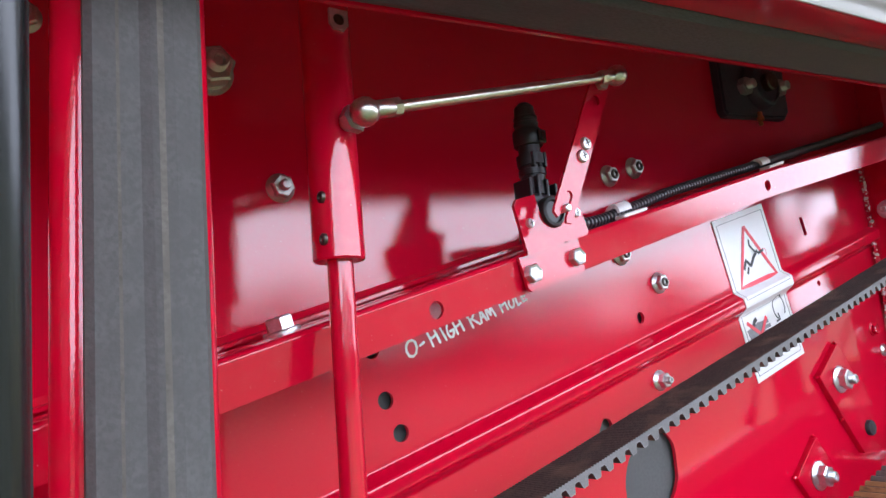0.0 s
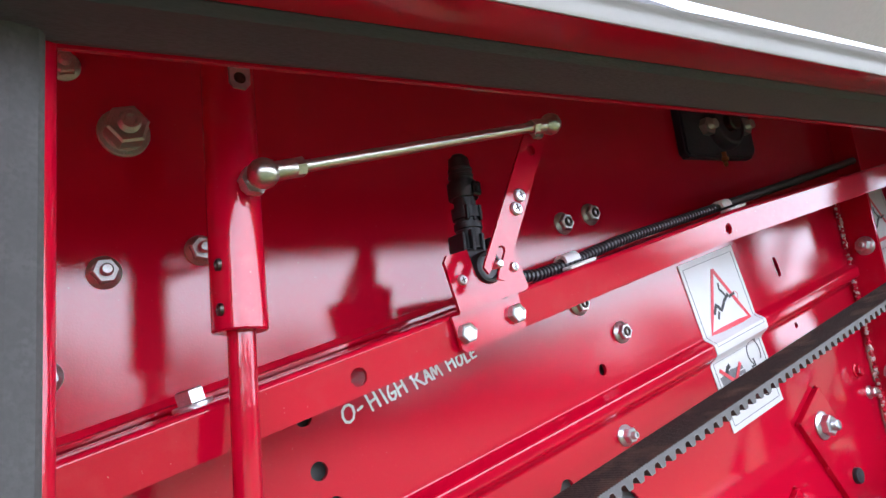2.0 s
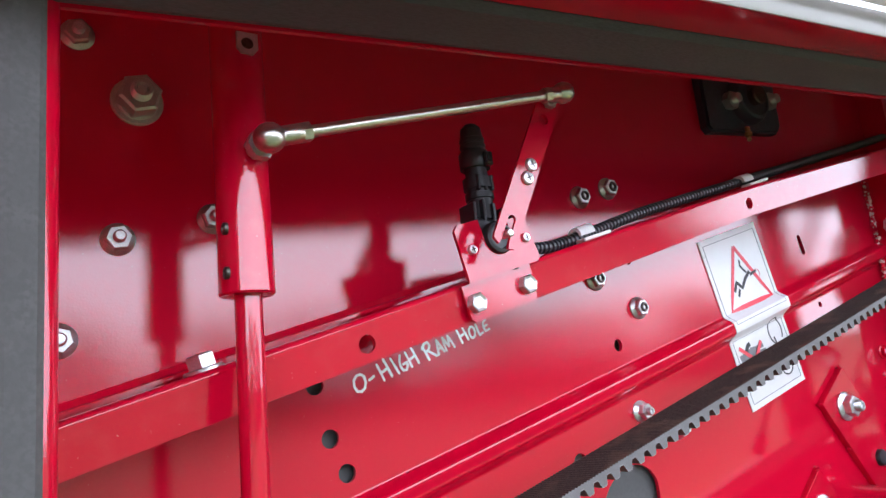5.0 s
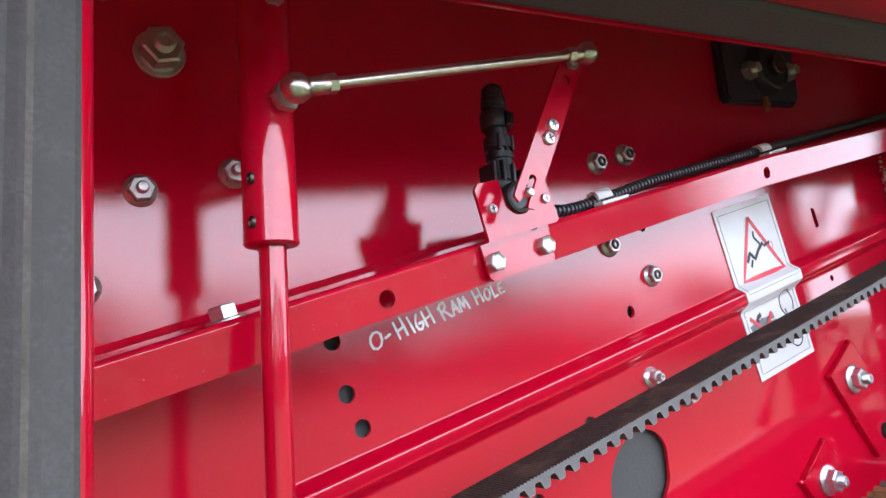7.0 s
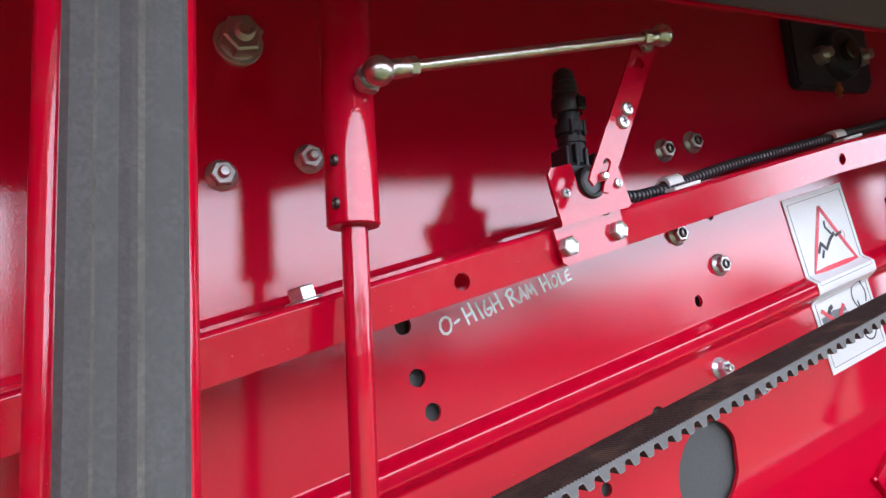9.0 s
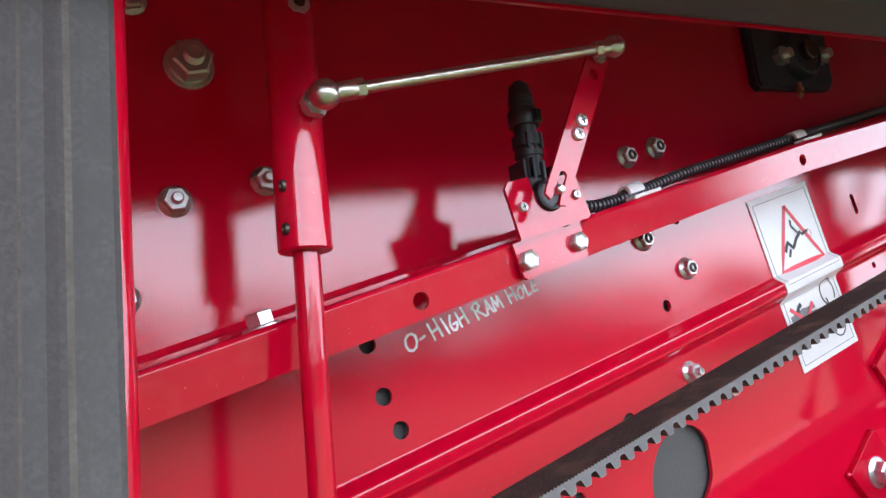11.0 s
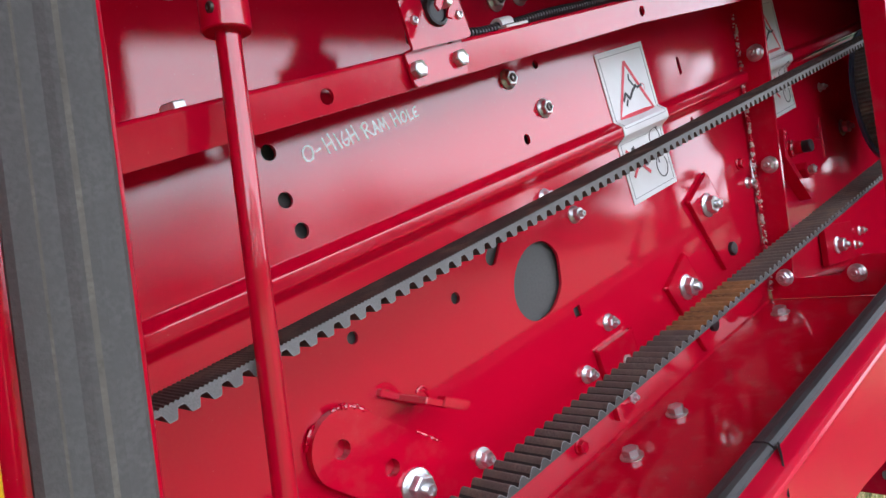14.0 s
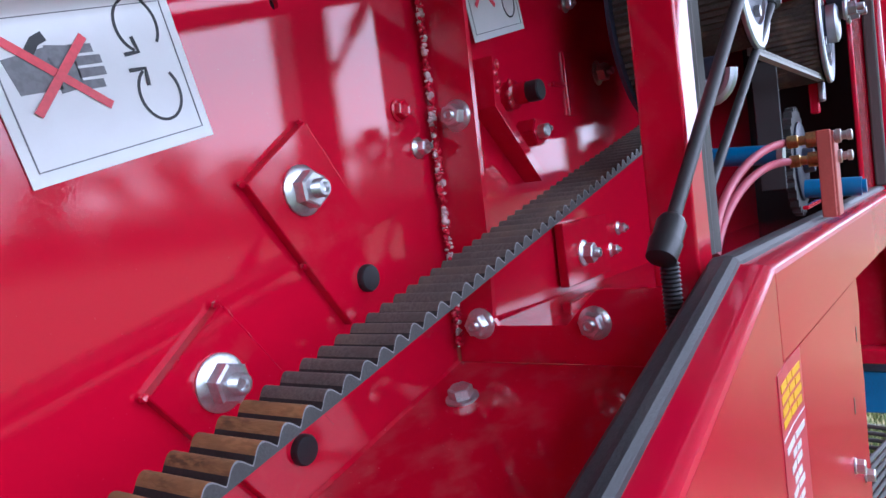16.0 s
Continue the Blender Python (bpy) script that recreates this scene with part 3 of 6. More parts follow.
for z, a, w in ((1.3935, 0.0, 0.070), (1.384, 0.022, 0.030), (1.3755, 0.012, 0.040), (1.3655, 0.020, 0.028), (1.357, 0.010, 0.044), (1.3465, 0.020, 0.030), (1.338, 0.012, 0.038), (1.3275, 0.022, 0.026)):
    bm = bmesh.new()
    cover_quad(bm, 1.160 + a, z, w * 0.45, 0.0052, 0.0011)
    cover_quad(bm, 1.160 + a + w * 0.52, z, w * 0.48, 0.0052, 0.0011)
    part("text_bar", bm, M_WHITE, lab)

# ---------- fasteners ----------
def flange_nut(name, label, category, group, flange_d, af, h, stud_d, stud_l, m_nut=M_ZINC, m_stud=M_ZINC, washer=0.0):
    t = thing(name, label, category, group)
    b = bmesh.new()
    base = 0.0
    if washer:
        lathe(b, [(washer / 2, 0), (washer / 2, 0.0022), (washer / 2 - 0.0006, 0.0028), (0.003, 0.0028)], 28)
        part("washer", b, M_ZINC, t, smooth=True)
        b = bmesh.new()
        base = 0.0028
    lathe(b, [(flange_d / 2, base), (flange_d / 2, base + 0.0014), (flange_d / 2 - 0.001, base + 0.0022), (af * 0.52, base + 0.0042)], 28)
    part("flange", b, m_nut, t, smooth=True)
    b = bmesh.new()
    z0 = base + 0.002
    r = af / math.sqrt(3)
    lower, upper, tip = hexa(r), hexa(r), hexa(r * 0.86)
    va = [b.verts.new((x, y, z0)) for x, y in lower]
    vb = [b.verts.new((x, y, z0 + h - 0.0012)) for x, y in upper]
    vc = [b.verts.new((x, y, z0 + h)) for x, y in tip]
    for p, q in ((va, vb), (vb, vc)):
        for i in range(6):
            b.faces.new((p[i], p[(i + 1) % 6], q[(i + 1) % 6], q[i]))
    b.faces.new(va); b.faces.new(vc)
    part("hex", b, m_nut, t)
    if stud_l:
        b = bmesh.new()
        prof, zz, k = [], z0 + h - 0.001, 0
        while zz < z0 + h + stud_l - 0.001:
            prof.append((stud_d / 2 * (1.0 if k % 2 else 0.9), zz))
            zz += 0.0006
            k += 1
        prof += [(stud_d / 2 * 0.80, z0 + h + stud_l), (stud_d / 2 * 0.55, z0 + h + stud_l), (stud_d / 2 * 0.42, z0 + h + stud_l - 0.0022)]
        if name == "flange_nut":
            prof = prof[:-2] + [(stud_d * 0.36, z0 + h + stud_l + 0.0004), (stud_d * 0.35, z0 + h + stud_l + 0.00041), (0.0001, z0 + h + stud_l + 0.00045)]
        lathe(b, prof, 16)
        part("stud", b, m_stud, t, smooth=True)
    return t


def hex_bolt(name, label, group, af, h, washer=0.0, m=M_ZINC):
    t = thing(name, label, "bolt", group)
    base = 0.0
    if washer:
        b = bmesh.new()
        lathe(b, [(washer / 2, 0), (washer / 2, 0.0016), (washer / 2 - 0.0012, 0.0024), (0.002, 0.0024)], 28)
        part("flange", b, m, t, smooth=True)
        base = 0.0024
    b = bmesh.new()
    r = af / math.sqrt(3)
    va = [b.verts.new((x, y, base)) for x, y in hexa(r)]
    vb = [b.verts.new((x, y, base + h - 0.001)) for x, y in hexa(r)]
    vc = [b.verts.new((x, y, base + h)) for x, y in hexa(r * 0.88)]
    vd = [b.verts.new((x, y, base + h - 0.0007)) for x, y in hexa(r * 0.6, 6)]
    for p, q in ((va, vb), (vb, vc), (vc, vd)):
        for i in range(6):
            b.faces.new((p[i], p[(i + 1) % 6], q[(i + 1) % 6], q[i]))
    b.faces.new(va); b.faces.new(vd)
    part("head", b, m, t)
    return t


def spin(a):
    return Matrix.Rotation(a, 4, "Z")


def place(proto, spots, seed=0):
    """First spot takes the built thing, the others are copies."""
    r = random.Random(seed)
    for i, m in enumerate(spots):
        m = m @ spin(r.uniform(0, 1.04))
        if i == 0:
            proto.matrix_basis = m
        else:
            copy_thing(proto, m)


def on_wall(x, z, y=None):
    if y is None:
        y = Y_LOW if z < ridge_top(x) else (Y_TOP if z > lip(x) and x < X_F else Y_UP)
    return Matrix.Translation((x, y, z)) @ OUT


place(flange_nut("flange_nut", "dull zinc flange nut on a threaded stud on the red wall", "nut", "nuts on the upper wall", 0.0225, 0.0160, 0.0070, 0.0085, 0.005, M_ZINCY, M_ZINC),
      [on_wall(x, z) for x, z in ((0.1445, 1.811), (0.208, 1.828), (0.1095, 1.744), (0.120, 1.957), (0.040, 1.93))], 1)
place(flange_nut("dark_stud_nut", "zinc washer nut with a dark stud end", "nut", "dark stud nuts", 0.0235, 0.0155, 0.007, 0.0105, 0.002, M_ZINC, M_DARKSTEEL),
      [on_wall(x, z) for x, z in ((0.572, 1.866), (0.613, 1.878), (0.648, 1.754), (0.592, 1.785))], 2)
place(flange_nut("large_flange_nut", "large plated nut with a broad washer and thick stud", "nut", "large nuts high on the wall", 0.0285, 0.0255, 0.014, 0.0150, 0.008, M_ZINCY, M_ZINCY, washer=0.0355),
      [on_wall(0.158, 1.912), on_wall(-0.055, 1.89)], 3)
place(flange_nut("lock_nut", "bright zinc flange lock nut on the red wall", "nut", "nuts on the lower wall", 0.022, 0.014, 0.009, 0.0085, 0.005, M_CHROME, M_CHROME),
      [on_wall(x, z) for x, z in ((0.6825, 1.626), (0.6335, 1.6490), (0.721, 1.488), (0.666, 1.434), (0.482, 1.387), (0.740, 1.390), (0.738, 1.437))], 4)
place(flange_nut("heavy_lock_nut", "heavy zinc flange nut with stud on a raised plate", "nut", "heavy nuts", 0.036, 0.023, 0.012, 0.0135, 0.008, M_CHROME, M_CHROME),
      [on_wall(0.988, 1.620, 0.5075), on_wall(0.899, 1.509, 0.5075), on_wall(0.3865, 1.3885, 0.5055)], 5)
place(flange_nut("cap_nut", "zinc flange nut on the upright flange plate", "nut", "nuts on the flange plate", 0.028, 0.018, 0.011, 0.011, 0.004, M_CHROME, M_ZINC),
      [Matrix.Translation((X_F, y, z)) @ LEFT for y, z in ((0.486, 1.674), (0.484, 1.858), (0.487, 1.489), (0.379, 1.489))], 6)
place(flange_nut("small_lock_nut", "small zinc nut beside the weld seam", "nut", "small nuts", 0.019, 0.012, 0.009, 0.007, 0.004, M_CHROME, M_ZINC),
      [Matrix.Translation((1.142, Y_LOW, 1.650)) @ OUT, on_wall(1.365, 1.668, 0.505), on_wall(1.568, 1.537, 0.504), on_wall(1.538, 1.511, 0.5057), on_wall(1.481, 1.8255, 0.509)], 7)
place(flange_nut("bay_nut", "zinc flange nut on the second bay wall", "nut", "nuts in the second bay", 0.033, 0.022, 0.013, 0.012, 0.007, M_CHROME, M_ZINC),
      [on_wall(1.436, 1.519, 0.500), on_wall(1.555, 1.747, 0.5047)], 8)
place(hex_bolt("floor_bolt", "flanged hex bolt in the dusty red ledge", "bolts in the ledge", 0.018, 0.0085, 0.028),
      [Matrix.Translation((x, y, floor_z(x) + 0.0015)) @ Matrix.Rotation(-math.atan(0.232), 4, "Y") for x, y in ((0.672, 0.472), (0.776, 0.472), (1.104, 0.475))], 9)
place(hex_bolt("painted_bolt", "hex bolt head painted over in red", "painted bolts", 0.014, 0.006, 0.020, M_RED),
      [on_wall(0.635, 1.356), on_wall(1.120, 1.682)], 10)


def plug(x, z, y):
    t = thing("rubber_plug", "round black plug in a raised plate", "plug", "black plugs", at=on_wall(x, z, y))
    b = bmesh.new()
    lathe(b, [(0.0105, 0), (0.0105, 0.004), (0.0095, 0.0055), (0.004, 0.006)], 24)
    part("cap", b, M_BLACK, t, smooth=True)
plug(1.043, 1.550, 0.508)
plug(0.956, 1.447, 0.508)

# ---------- raised plates ----------
def raised_plate(left, d1, d2, y0=0.508):
    l, a, c = Vector(left), Vector(d1), Vector(d2)
    b = bmesh.new()
    prism(b, [tuple(l), tuple(l + c), tuple(l + a + c), tuple(l + a)], Y_LOW - y0, wall_at(y0))
    bmesh.ops.bevel(b, geom=[e for e in b.edges if all(v.co.y < y0 + 0.001 for v in e.verts)], offset=0.0008, segments=1, affect="EDGES")
    t = thing("bearing_plate", "rotated raised red plate under a nut", "plate", "raised plates")
    part("plate_body", b, M_REDS, t)
    r = random.Random(int(left[0] * 1000))
    for p in (l, l + a, l + c * 0.55):
        b = bmesh.new()
        q = bmesh.ops.create_icosphere(b, subdivisions=1, radius=0.003)
        for v in q["verts"]:
            v.co = Vector((p.x + v.co.x * 1.2, Y_LOW - 0.004 + v.co.y * r.uniform(0.7, 1.5), p.y + v.co.z))
        part("weld_spot", b, M_WELD, t, smooth=True)
    b = bmesh.new()
    run = [l + a + c * (0.02 + 0.028 * i) for i in range(17)]
    sweep(b, [(p.x, y0 + 0.0008, p.y) for p in run], [0.0011 * r.uniform(0.5, 1.6) * (1 - 0.04 * i) for i in range(17)], 6)
    part("weld_bead", b, M_WELD, t, smooth=True)
raised_plate((0.940, 1.627), (0.059, 0.041), (0.081, -0.108))
raised_plate((0.852, 1.513), (0.0555, 0.042), (0.082, -0.102))
raised_plate((0.684, 1.458), (0.073, 0.016), (0.024, -0.090), 0.508)

# pivot lug with two holes
lug = thing("pivot_lug", "thick red welded lug with two holes and a nut", "bracket")
d = Vector((0.848, -0.530)); nrm2 = Vector((0.530, 0.848)); c0 = Vector((0.3185, 1.4435)); R = 0.0350
outl = [tuple(c0 + R * (math.cos(q) * -d + math.sin(q) * nrm2)) for q in [math.pi / 2 - math.pi * i / 16 for i in range(17)]]
outl = outl + [tuple(c0 - R * nrm2 + d * 0.135), tuple(c0 + R * nrm2 + d * 0.135)]
bm = bmesh.new()
plate(bm, outl, [ring(0.313, 1.444, 0.0088), ring(0.3625, 1.4135, 0.0082)], 0.0095, wall_at(0.506))
part("lug_plate", bm, M_REDS, lug)
rr = random.Random(9)
arc = [c0 + (R + 0.0006) * (math.sin(q) * -d + math.cos(q) * nrm2) for q in [0.86 - 0.043 * i for i in range(20)]] + [c0 + (R + 0.0006) * nrm2 + d * 0.002 * i for i in range(1, 7)]
edge = [c0 + (R + 0.0006) * nrm2 + d * (0.068 + 0.0018 * i) for i in range(20)]
foot = [c0 + (R + 0.001) * (math.cos(q) * -d + math.sin(q) * nrm2) for q in [0.25 - 0.06 * i for i in range(12)]]
for run, by, thick in ((arc, 0.5080, 0.0026), (edge, 0.5075, 0.0017), (foot, 0.5135, 0.0022)):
    bm = bmesh.new()
    sweep(bm, [(p.x, by + rr.uniform(-0.0006, 0.0006), p.y) for p in run], [thick * rr.uniform(0.75, 1.35) * min(1, 0.45 + 0.25 * min(i, len(run) - 1 - i)) for i in range(len(run))], 8)
    part("weld_bead", bm, M_WELD, lug, smooth=True)

# folded tab beside the lug
tab = thing("folded_tab", "small bent red tab welded to the wall", "bracket")
m = Matrix.Translation((0.363, 0.514, 1.4815)) @ Matrix.Rotation(radians(22), 4, "Y")
bm = bmesh.new()
box(bm, 0.0, 0.030, -0.004, 0.003, -0.0038, 0.0038, 0.001, 1)
box(bm, 0.022, 0.047, -0.044, 0.002, -0.0045, 0.0025, 0.001, 1)
bmesh.ops.transform(bm, matrix=m, verts=bm.verts[:])
part("tab_plate", bm, M_REDS, tab)
bm = bmesh.new()
prism(bm, [(0.0, -0.0045), (0.004, 0.0042), (0.034, -0.0045), (0.030, -0.0125)], 0.012, Matrix.Translation((0.400, 0.468, 1.4675)) @ Matrix.Rotation(radians(6), 4, "Y") @ XZ)
bmesh.ops.bevel(bm, geom=bm.edges[:], offset=0.0008, segments=2, affect="EDGES")
part("tab_flap", bm, M_REDS, tab)
for k, rise in ((0, 0.0065), (1, 0.0030)):
    bm = bmesh.new()
    sweep(bm, [m @ Vector((0.020 + 0.026 * i / 10, -0.030 + 0.010 * i / 10, 0.0025 + (rise + 0.003) * math.sin(math.pi * min(1.0, 0.12 + i / 11)))) for i in range(11)], 0.0013, 8)
    part("weld_bead", bm, M_WELD, tab, smooth=True)

# ---------- rail across the wall ----------
rail = thing("channel_rail", "red painted channel rail with drilled holes", "rail")
bm = bmesh.new()
H = 0.0175
rx0, rx1 = -0.9, 1.163
holes = [ring(0.282, 1.724, 0.0062), ring(0.721, 1.844, 0.0058)]
HB = 0.0128
plate(bm, [(rx0, rail_z(rx0) - HB), (0.72, rail_z(0.72) - HB), (rx1, rail_z(rx1) - HB), (rx1, rail_z(rx1) + H - 0.003), (0.72, rail_z(0.72) + H - 0.003), (rx0, rail_z(rx0) + H - 0.003)], holes, 0.003, wall_at(0.408))
for v in bm.verts:
    v.co.y -= 0.13 * (v.co.z - rail_z(v.co.x) - H)
part("rail_face", bm, M_REDR, rail)
bm = bmesh.new()
prof = [(0.408, H - 0.0032), (0.4084, H - 0.0012), (0.4096, H), (0.412, H + 0.0006), (0.486, H + 0.0006), (0.486, H - 0.0024), (0.412, H - 0.0024), (0.411, H - 0.0034)]
extrude_profile(bm, prof, rx0, rx1, rail_z, 24)
part("rail_flange", bm, M_REDS, rail, smooth=True)
TILT_RAIL = Matrix.Rotation(-math.atan(0.2733), 4, "Y")
place(hex_bolt("rail_bolt", "zinc hex bolt lying on the rail flange", "bolts on the rail", 0.017, 0.009, 0.026),
      [Matrix.Translation((0.190, 0.462, rail_z(0.190) + H + 0.0006)) @ TILT_RAIL], 3)

# ---------- lift tube, rod and linkage ----------
lift = thing("lift_tube", "glossy red tube clamped over a thinner red rod", "tube")
TX, TY = 0.1962, 0.382
bm = bmesh.new()
lathe(bm, [(0.0080, 1.7525), (0.0148, 1.7525), (0.0158, 1.7535), (0.0158, 1.763), (0.0156, 1.80), (0.0156, 1.955), (0.0080, 1.955)], 32, Matrix.Translation((TX, TY, 0)))
part("sleeve", bm, M_REDS, lift, smooth=True)
bm = bmesh.new()
sweep(bm, [(TX + 0.008 * (z - 1.7), TY, z) for z in (0.98, 1.765)], 0.0079, 24)
part("inner_rod", bm, M_ROD, lift, smooth=True)
for gz in (1.789, 1.764):
    bm = bmesh.new()
    lathe(bm, [(0.0036, 0), (0.0036, 0.002), (0.0030, 0.0026), (0.0020, 0.0026), (0.0016, 0.001)], 12, Matrix.Translation((TX - 0.0125, TY - 0.0090, gz)) @ LEFT)
    part("grub_screw", bm, M_DARKSTEEL, lift, smooth=True)
bm = bmesh.new()
plate(bm, [(0.0062 * a, 0.0066 * b) for a, b in ((-1, -0.5), (-0.6, -1), (0.6, -1), (1, -0.5), (1, 1), (-1, 1))], [ring(0, 0, 0.0038, 14)], 0.0022, Matrix.Translation((0.198, TY - 0.0170, 1.900)) @ XZ)
ins = part("threaded_insert", bm, M_CHROME, lift, "bare metal threaded insert")
bm = bmesh.new()
lathe(bm, [(0.0037, 0), (0.0037, 0.0010), (0.002, 0.0010)], 16, Matrix.Translation((0.198, TY - 0.0154, 1.900)) @ OUT)
part("thread", bm, M_DARKSTEEL, ins, smooth=True)

link = thing("control_link", "plated steel link rod with ball joints at both ends", "link rod")
b0, b1 = Vector((0.2030, 0.350, 1.836)), Vector((0.4290, 0.3505, 1.8960))
dr = (b1 - b0).normalized()
bm = bmesh.new()
sweep(bm, [b0 + dr * 0.022, b1 - dr * 0.018], 0.0037, 16)
part("rod", bm, M_STEEL, link, smooth=True)
for end, s in ((b0, 1), (b1, -1)):
    j = part("ball_socket", lathe(bmesh.new(), [(0.0012, -0.0091), (0.0036, -0.0083), (0.0062, -0.0066), (0.0082, -0.0035), (0.0089, 0.0), (0.0084, 0.0030), (0.0068, 0.0058), (0.0056, 0.0070), (0.0055, 0.0085), (0.0057, 0.009), (0.0057, 0.019), (0.0050, 0.020)], 24, Matrix.Translation(end) @ (dr * s).to_track_quat("Z", "Y").to_matrix().to_4x4() @ Matrix.Diagonal((1, 1, 1, 1) if s > 0 else (0.92, 0.92, 0.92, 1))), M_STEEL, link, smooth=True)
    bm = bmesh.new()
    k = 1.0 if s > 0 else 0.95
    prism(bm, hexa(0.0060 * k), 0.0055, Matrix.Translation(end + dr * s * (0.0192 if s > 0 else 0.0155)) @ (dr * s).to_track_quat("Z", "Y").to_matrix().to_4x4())
    part("jam_nut", bm, M_STEEL, j)
bm = bmesh.new()
out = (Vector((TX, TY, 1.832)) - b0).normalized()
lathe(bm, [(0.0050, 0.004), (0.0050, 0.028)], 16, Matrix.Translation(b0) @ out.to_track_quat("Z", "Y").to_matrix().to_4x4())
sp = part("ball_stud", bm, M_STEEL, link, smooth=True)
bm = bmesh.new()
prism(bm, hexa(0.0088), 0.005, Matrix.Translation(b0 + out * 0.0085) @ out.to_track_quat("Z", "Y").to_matrix().to_4x4())
part("stud_nut", bm, M_ZINC, sp)
bm = bmesh.new()
lathe(bm, [(0.0035, 0.0), (0.0035, 0.022)], 12, Matrix.Translation(b1) @ Matrix.Rotation(radians(-90), 4, "X"))
prism(bm, hexa(0.0062), 0.004, Matrix.Translation(b1 + Vector((0, 0.0135, 0))) @ Matrix.Rotation(radians(-90), 4, "X"))
part("ball_stud", bm, M_ZINCY, link)

# lever
lever = thing("sensor_lever", "slim red lever with two screws and a slotted end", "lever")
lo, hi = Vector((0.3745, 1.7880)), Vector((0.4345, 1.9030))
ax = (hi - lo).normalized(); pp = Vector((ax.y, -ax.x)); W = 0.0098
outl = [tuple(hi + W * pp * math.cos(q) + W * ax * math.sin(q) - ax * 0.004) for q in [math.pi * i / 10 for i in range(11)]]
base = [lo - W * pp, lo - W * pp * 0.95 - ax * 0.004, lo - 0.0042 * pp - ax * 0.006, lo - 0.0032 * pp - ax * 0.001, lo - 0.0032 * pp + ax * 0.013]
slot_top = [lo + ax * 0.016 + 0.0032 * (math.cos(q) * pp + math.sin(q) * ax) for q in [math.pi * (8 - i) / 8 for i in range(9)]]
rest = [lo + 0.0032 * pp - ax * 0.001, lo + 0.0042 * pp - ax * 0.006, lo + W * pp * 0.95 - ax * 0.004, lo + W * pp]
outl = outl + [tuple(p) for p in base] + [tuple(p) for p in slot_top] + [tuple(p) for p in rest]
bm = bmesh.new()
plate(bm, outl, [ring(hi.x - ax.x * 0.024, hi.y - ax.y * 0.024, 0.0042, 14)], 0.0025, wall_at(0.3695))
part("lever_bar", bm, M_REDS, lever)
def pan_screw(x, z, y, r, parent):
    b = bmesh.new()
    lathe(b, [(r, 0), (r, 0.0012), (r * 0.8, 0.0026), (r * 0.3, 0.0030)], 18, Matrix.Translation((x, y, z)) @ OUT)
    s = part("pan_screw", b, M_CHROME, parent, smooth=True)
    b = bmesh.new()
    for a in (0.4, 0.4 + math.pi / 2):
        cx, cz = math.cos(a) * r * 0.55, math.sin(a) * r * 0.55
        nx, nz = -math.sin(a) * r * 0.1, math.cos(a) * r * 0.1
        prism(b, [(x - cx - nx, z - cz - nz), (x + cx - nx, z + cz - nz), (x + cx + nx, z + cz + nz), (x - cx + nx, z - cz + nz)], 0.0004, wall_at(y - 0.0033))
    part("cross_slot", b, M_DARKSTEEL, s)
pan_screw(0.4050, 1.8440, 0.3695, 0.0052, lever)
pan_screw(0.4000, 1.8335, 0.3695, 0.0052, lever)

# bracket bolted to the rail
brk = thing("sensor_bracket", "red folded bracket bolted over the rail carrying a sensor", "bracket")
u = Vector((math.cos(math.atan(0.2733)), math.sin(math.atan(0.2733)))); vv = Vector((-u.y, u.x))
o = Vector((0.3590, 1.7325))
def rel(a, b):
    return tuple(o + u * a + vv * b)
low = [rel(0.008, 0), rel(0.067, 0), rel(0.069, 0.002), rel(0.072, 0.0275), rel(0.005, 0.0275), rel(0.005, 0.003)]
bm = bmesh.new()
plate(bm, low, [], 0.003, wall_at(0.4045))
bmesh.ops.bevel(bm, geom=[e for e in bm.edges if all(v.co.y < 0.405 for v in e.verts) and e.is_boundary], offset=0.0005, segments=1, affect="EDGES")
part("lower_plate", bm, M_REDR, brk)
bm = bmesh.new()
cut = [rel(0.0445 + 0.0125 * math.cos(q), 0.055 + 0.0125 * math.sin(q)) for q in [-math.pi * 0.02 - math.pi * 0.96 * i / 12 for i in range(13)]]
up = [rel(0.0075, 0.029), rel(0.0770, 0.029), rel(0.0750, 0.062), rel(0.0730, 0.064), rel(0.0572, 0.064)] + cut + [rel(0.0317, 0.070), rel(0.0125, 0.070), rel(0.0085, 0.066)]
plate(bm, up, [], 0.003, wall_at(0.396))
part("upper_plate", bm, M_REDR, brk)
bm = bmesh.new()
p = [rel(0.0065, 0.0275), rel(0.0740, 0.0275), rel(0.0770, 0.0293), rel(0.0075, 0.0293)]
prism(bm, p, 0.0116, wall_at(0.3962))
part("fold", bm, M_REDR, brk)
for a, b_ in ((0.0120, 0.0130), (0.0620, 0.0130)):
    q = rel(a, b_)
    hb = hex_bolt("bracket_bolt", "bright zinc hex bolt holding the bracket", "bracket bolts", 0.0132, 0.006)
    hb.matrix_basis = Matrix.Translation((q[0], 0.4045, q[1])) @ OUT @ spin(0.3)
for a, b_ in ((0.0180, 0.0500), (0.0690, 0.0470)):
    q = rel(a, b_)
    pan_screw(q[0], q[1], 0.396, 0.0038, brk)

# angle sensor with plug
sensor = thing("angle_sensor", "black plastic angle sensor with an upright connector", "sensor")
pv = rel(0.0445, 0.053)
bm = bmesh.new()
lathe(bm, [(0.0125, 0), (0.0125, 0.014), (0.0115, 0.016), (0.0092, 0.0165), (0.0085, 0.014), (0.003, 0.014)], 32, Matrix.Translation((pv[0], 0.409, pv[1])) @ OUT)
part("rotor_housing", bm, M_BLACK, sensor, smooth=True)
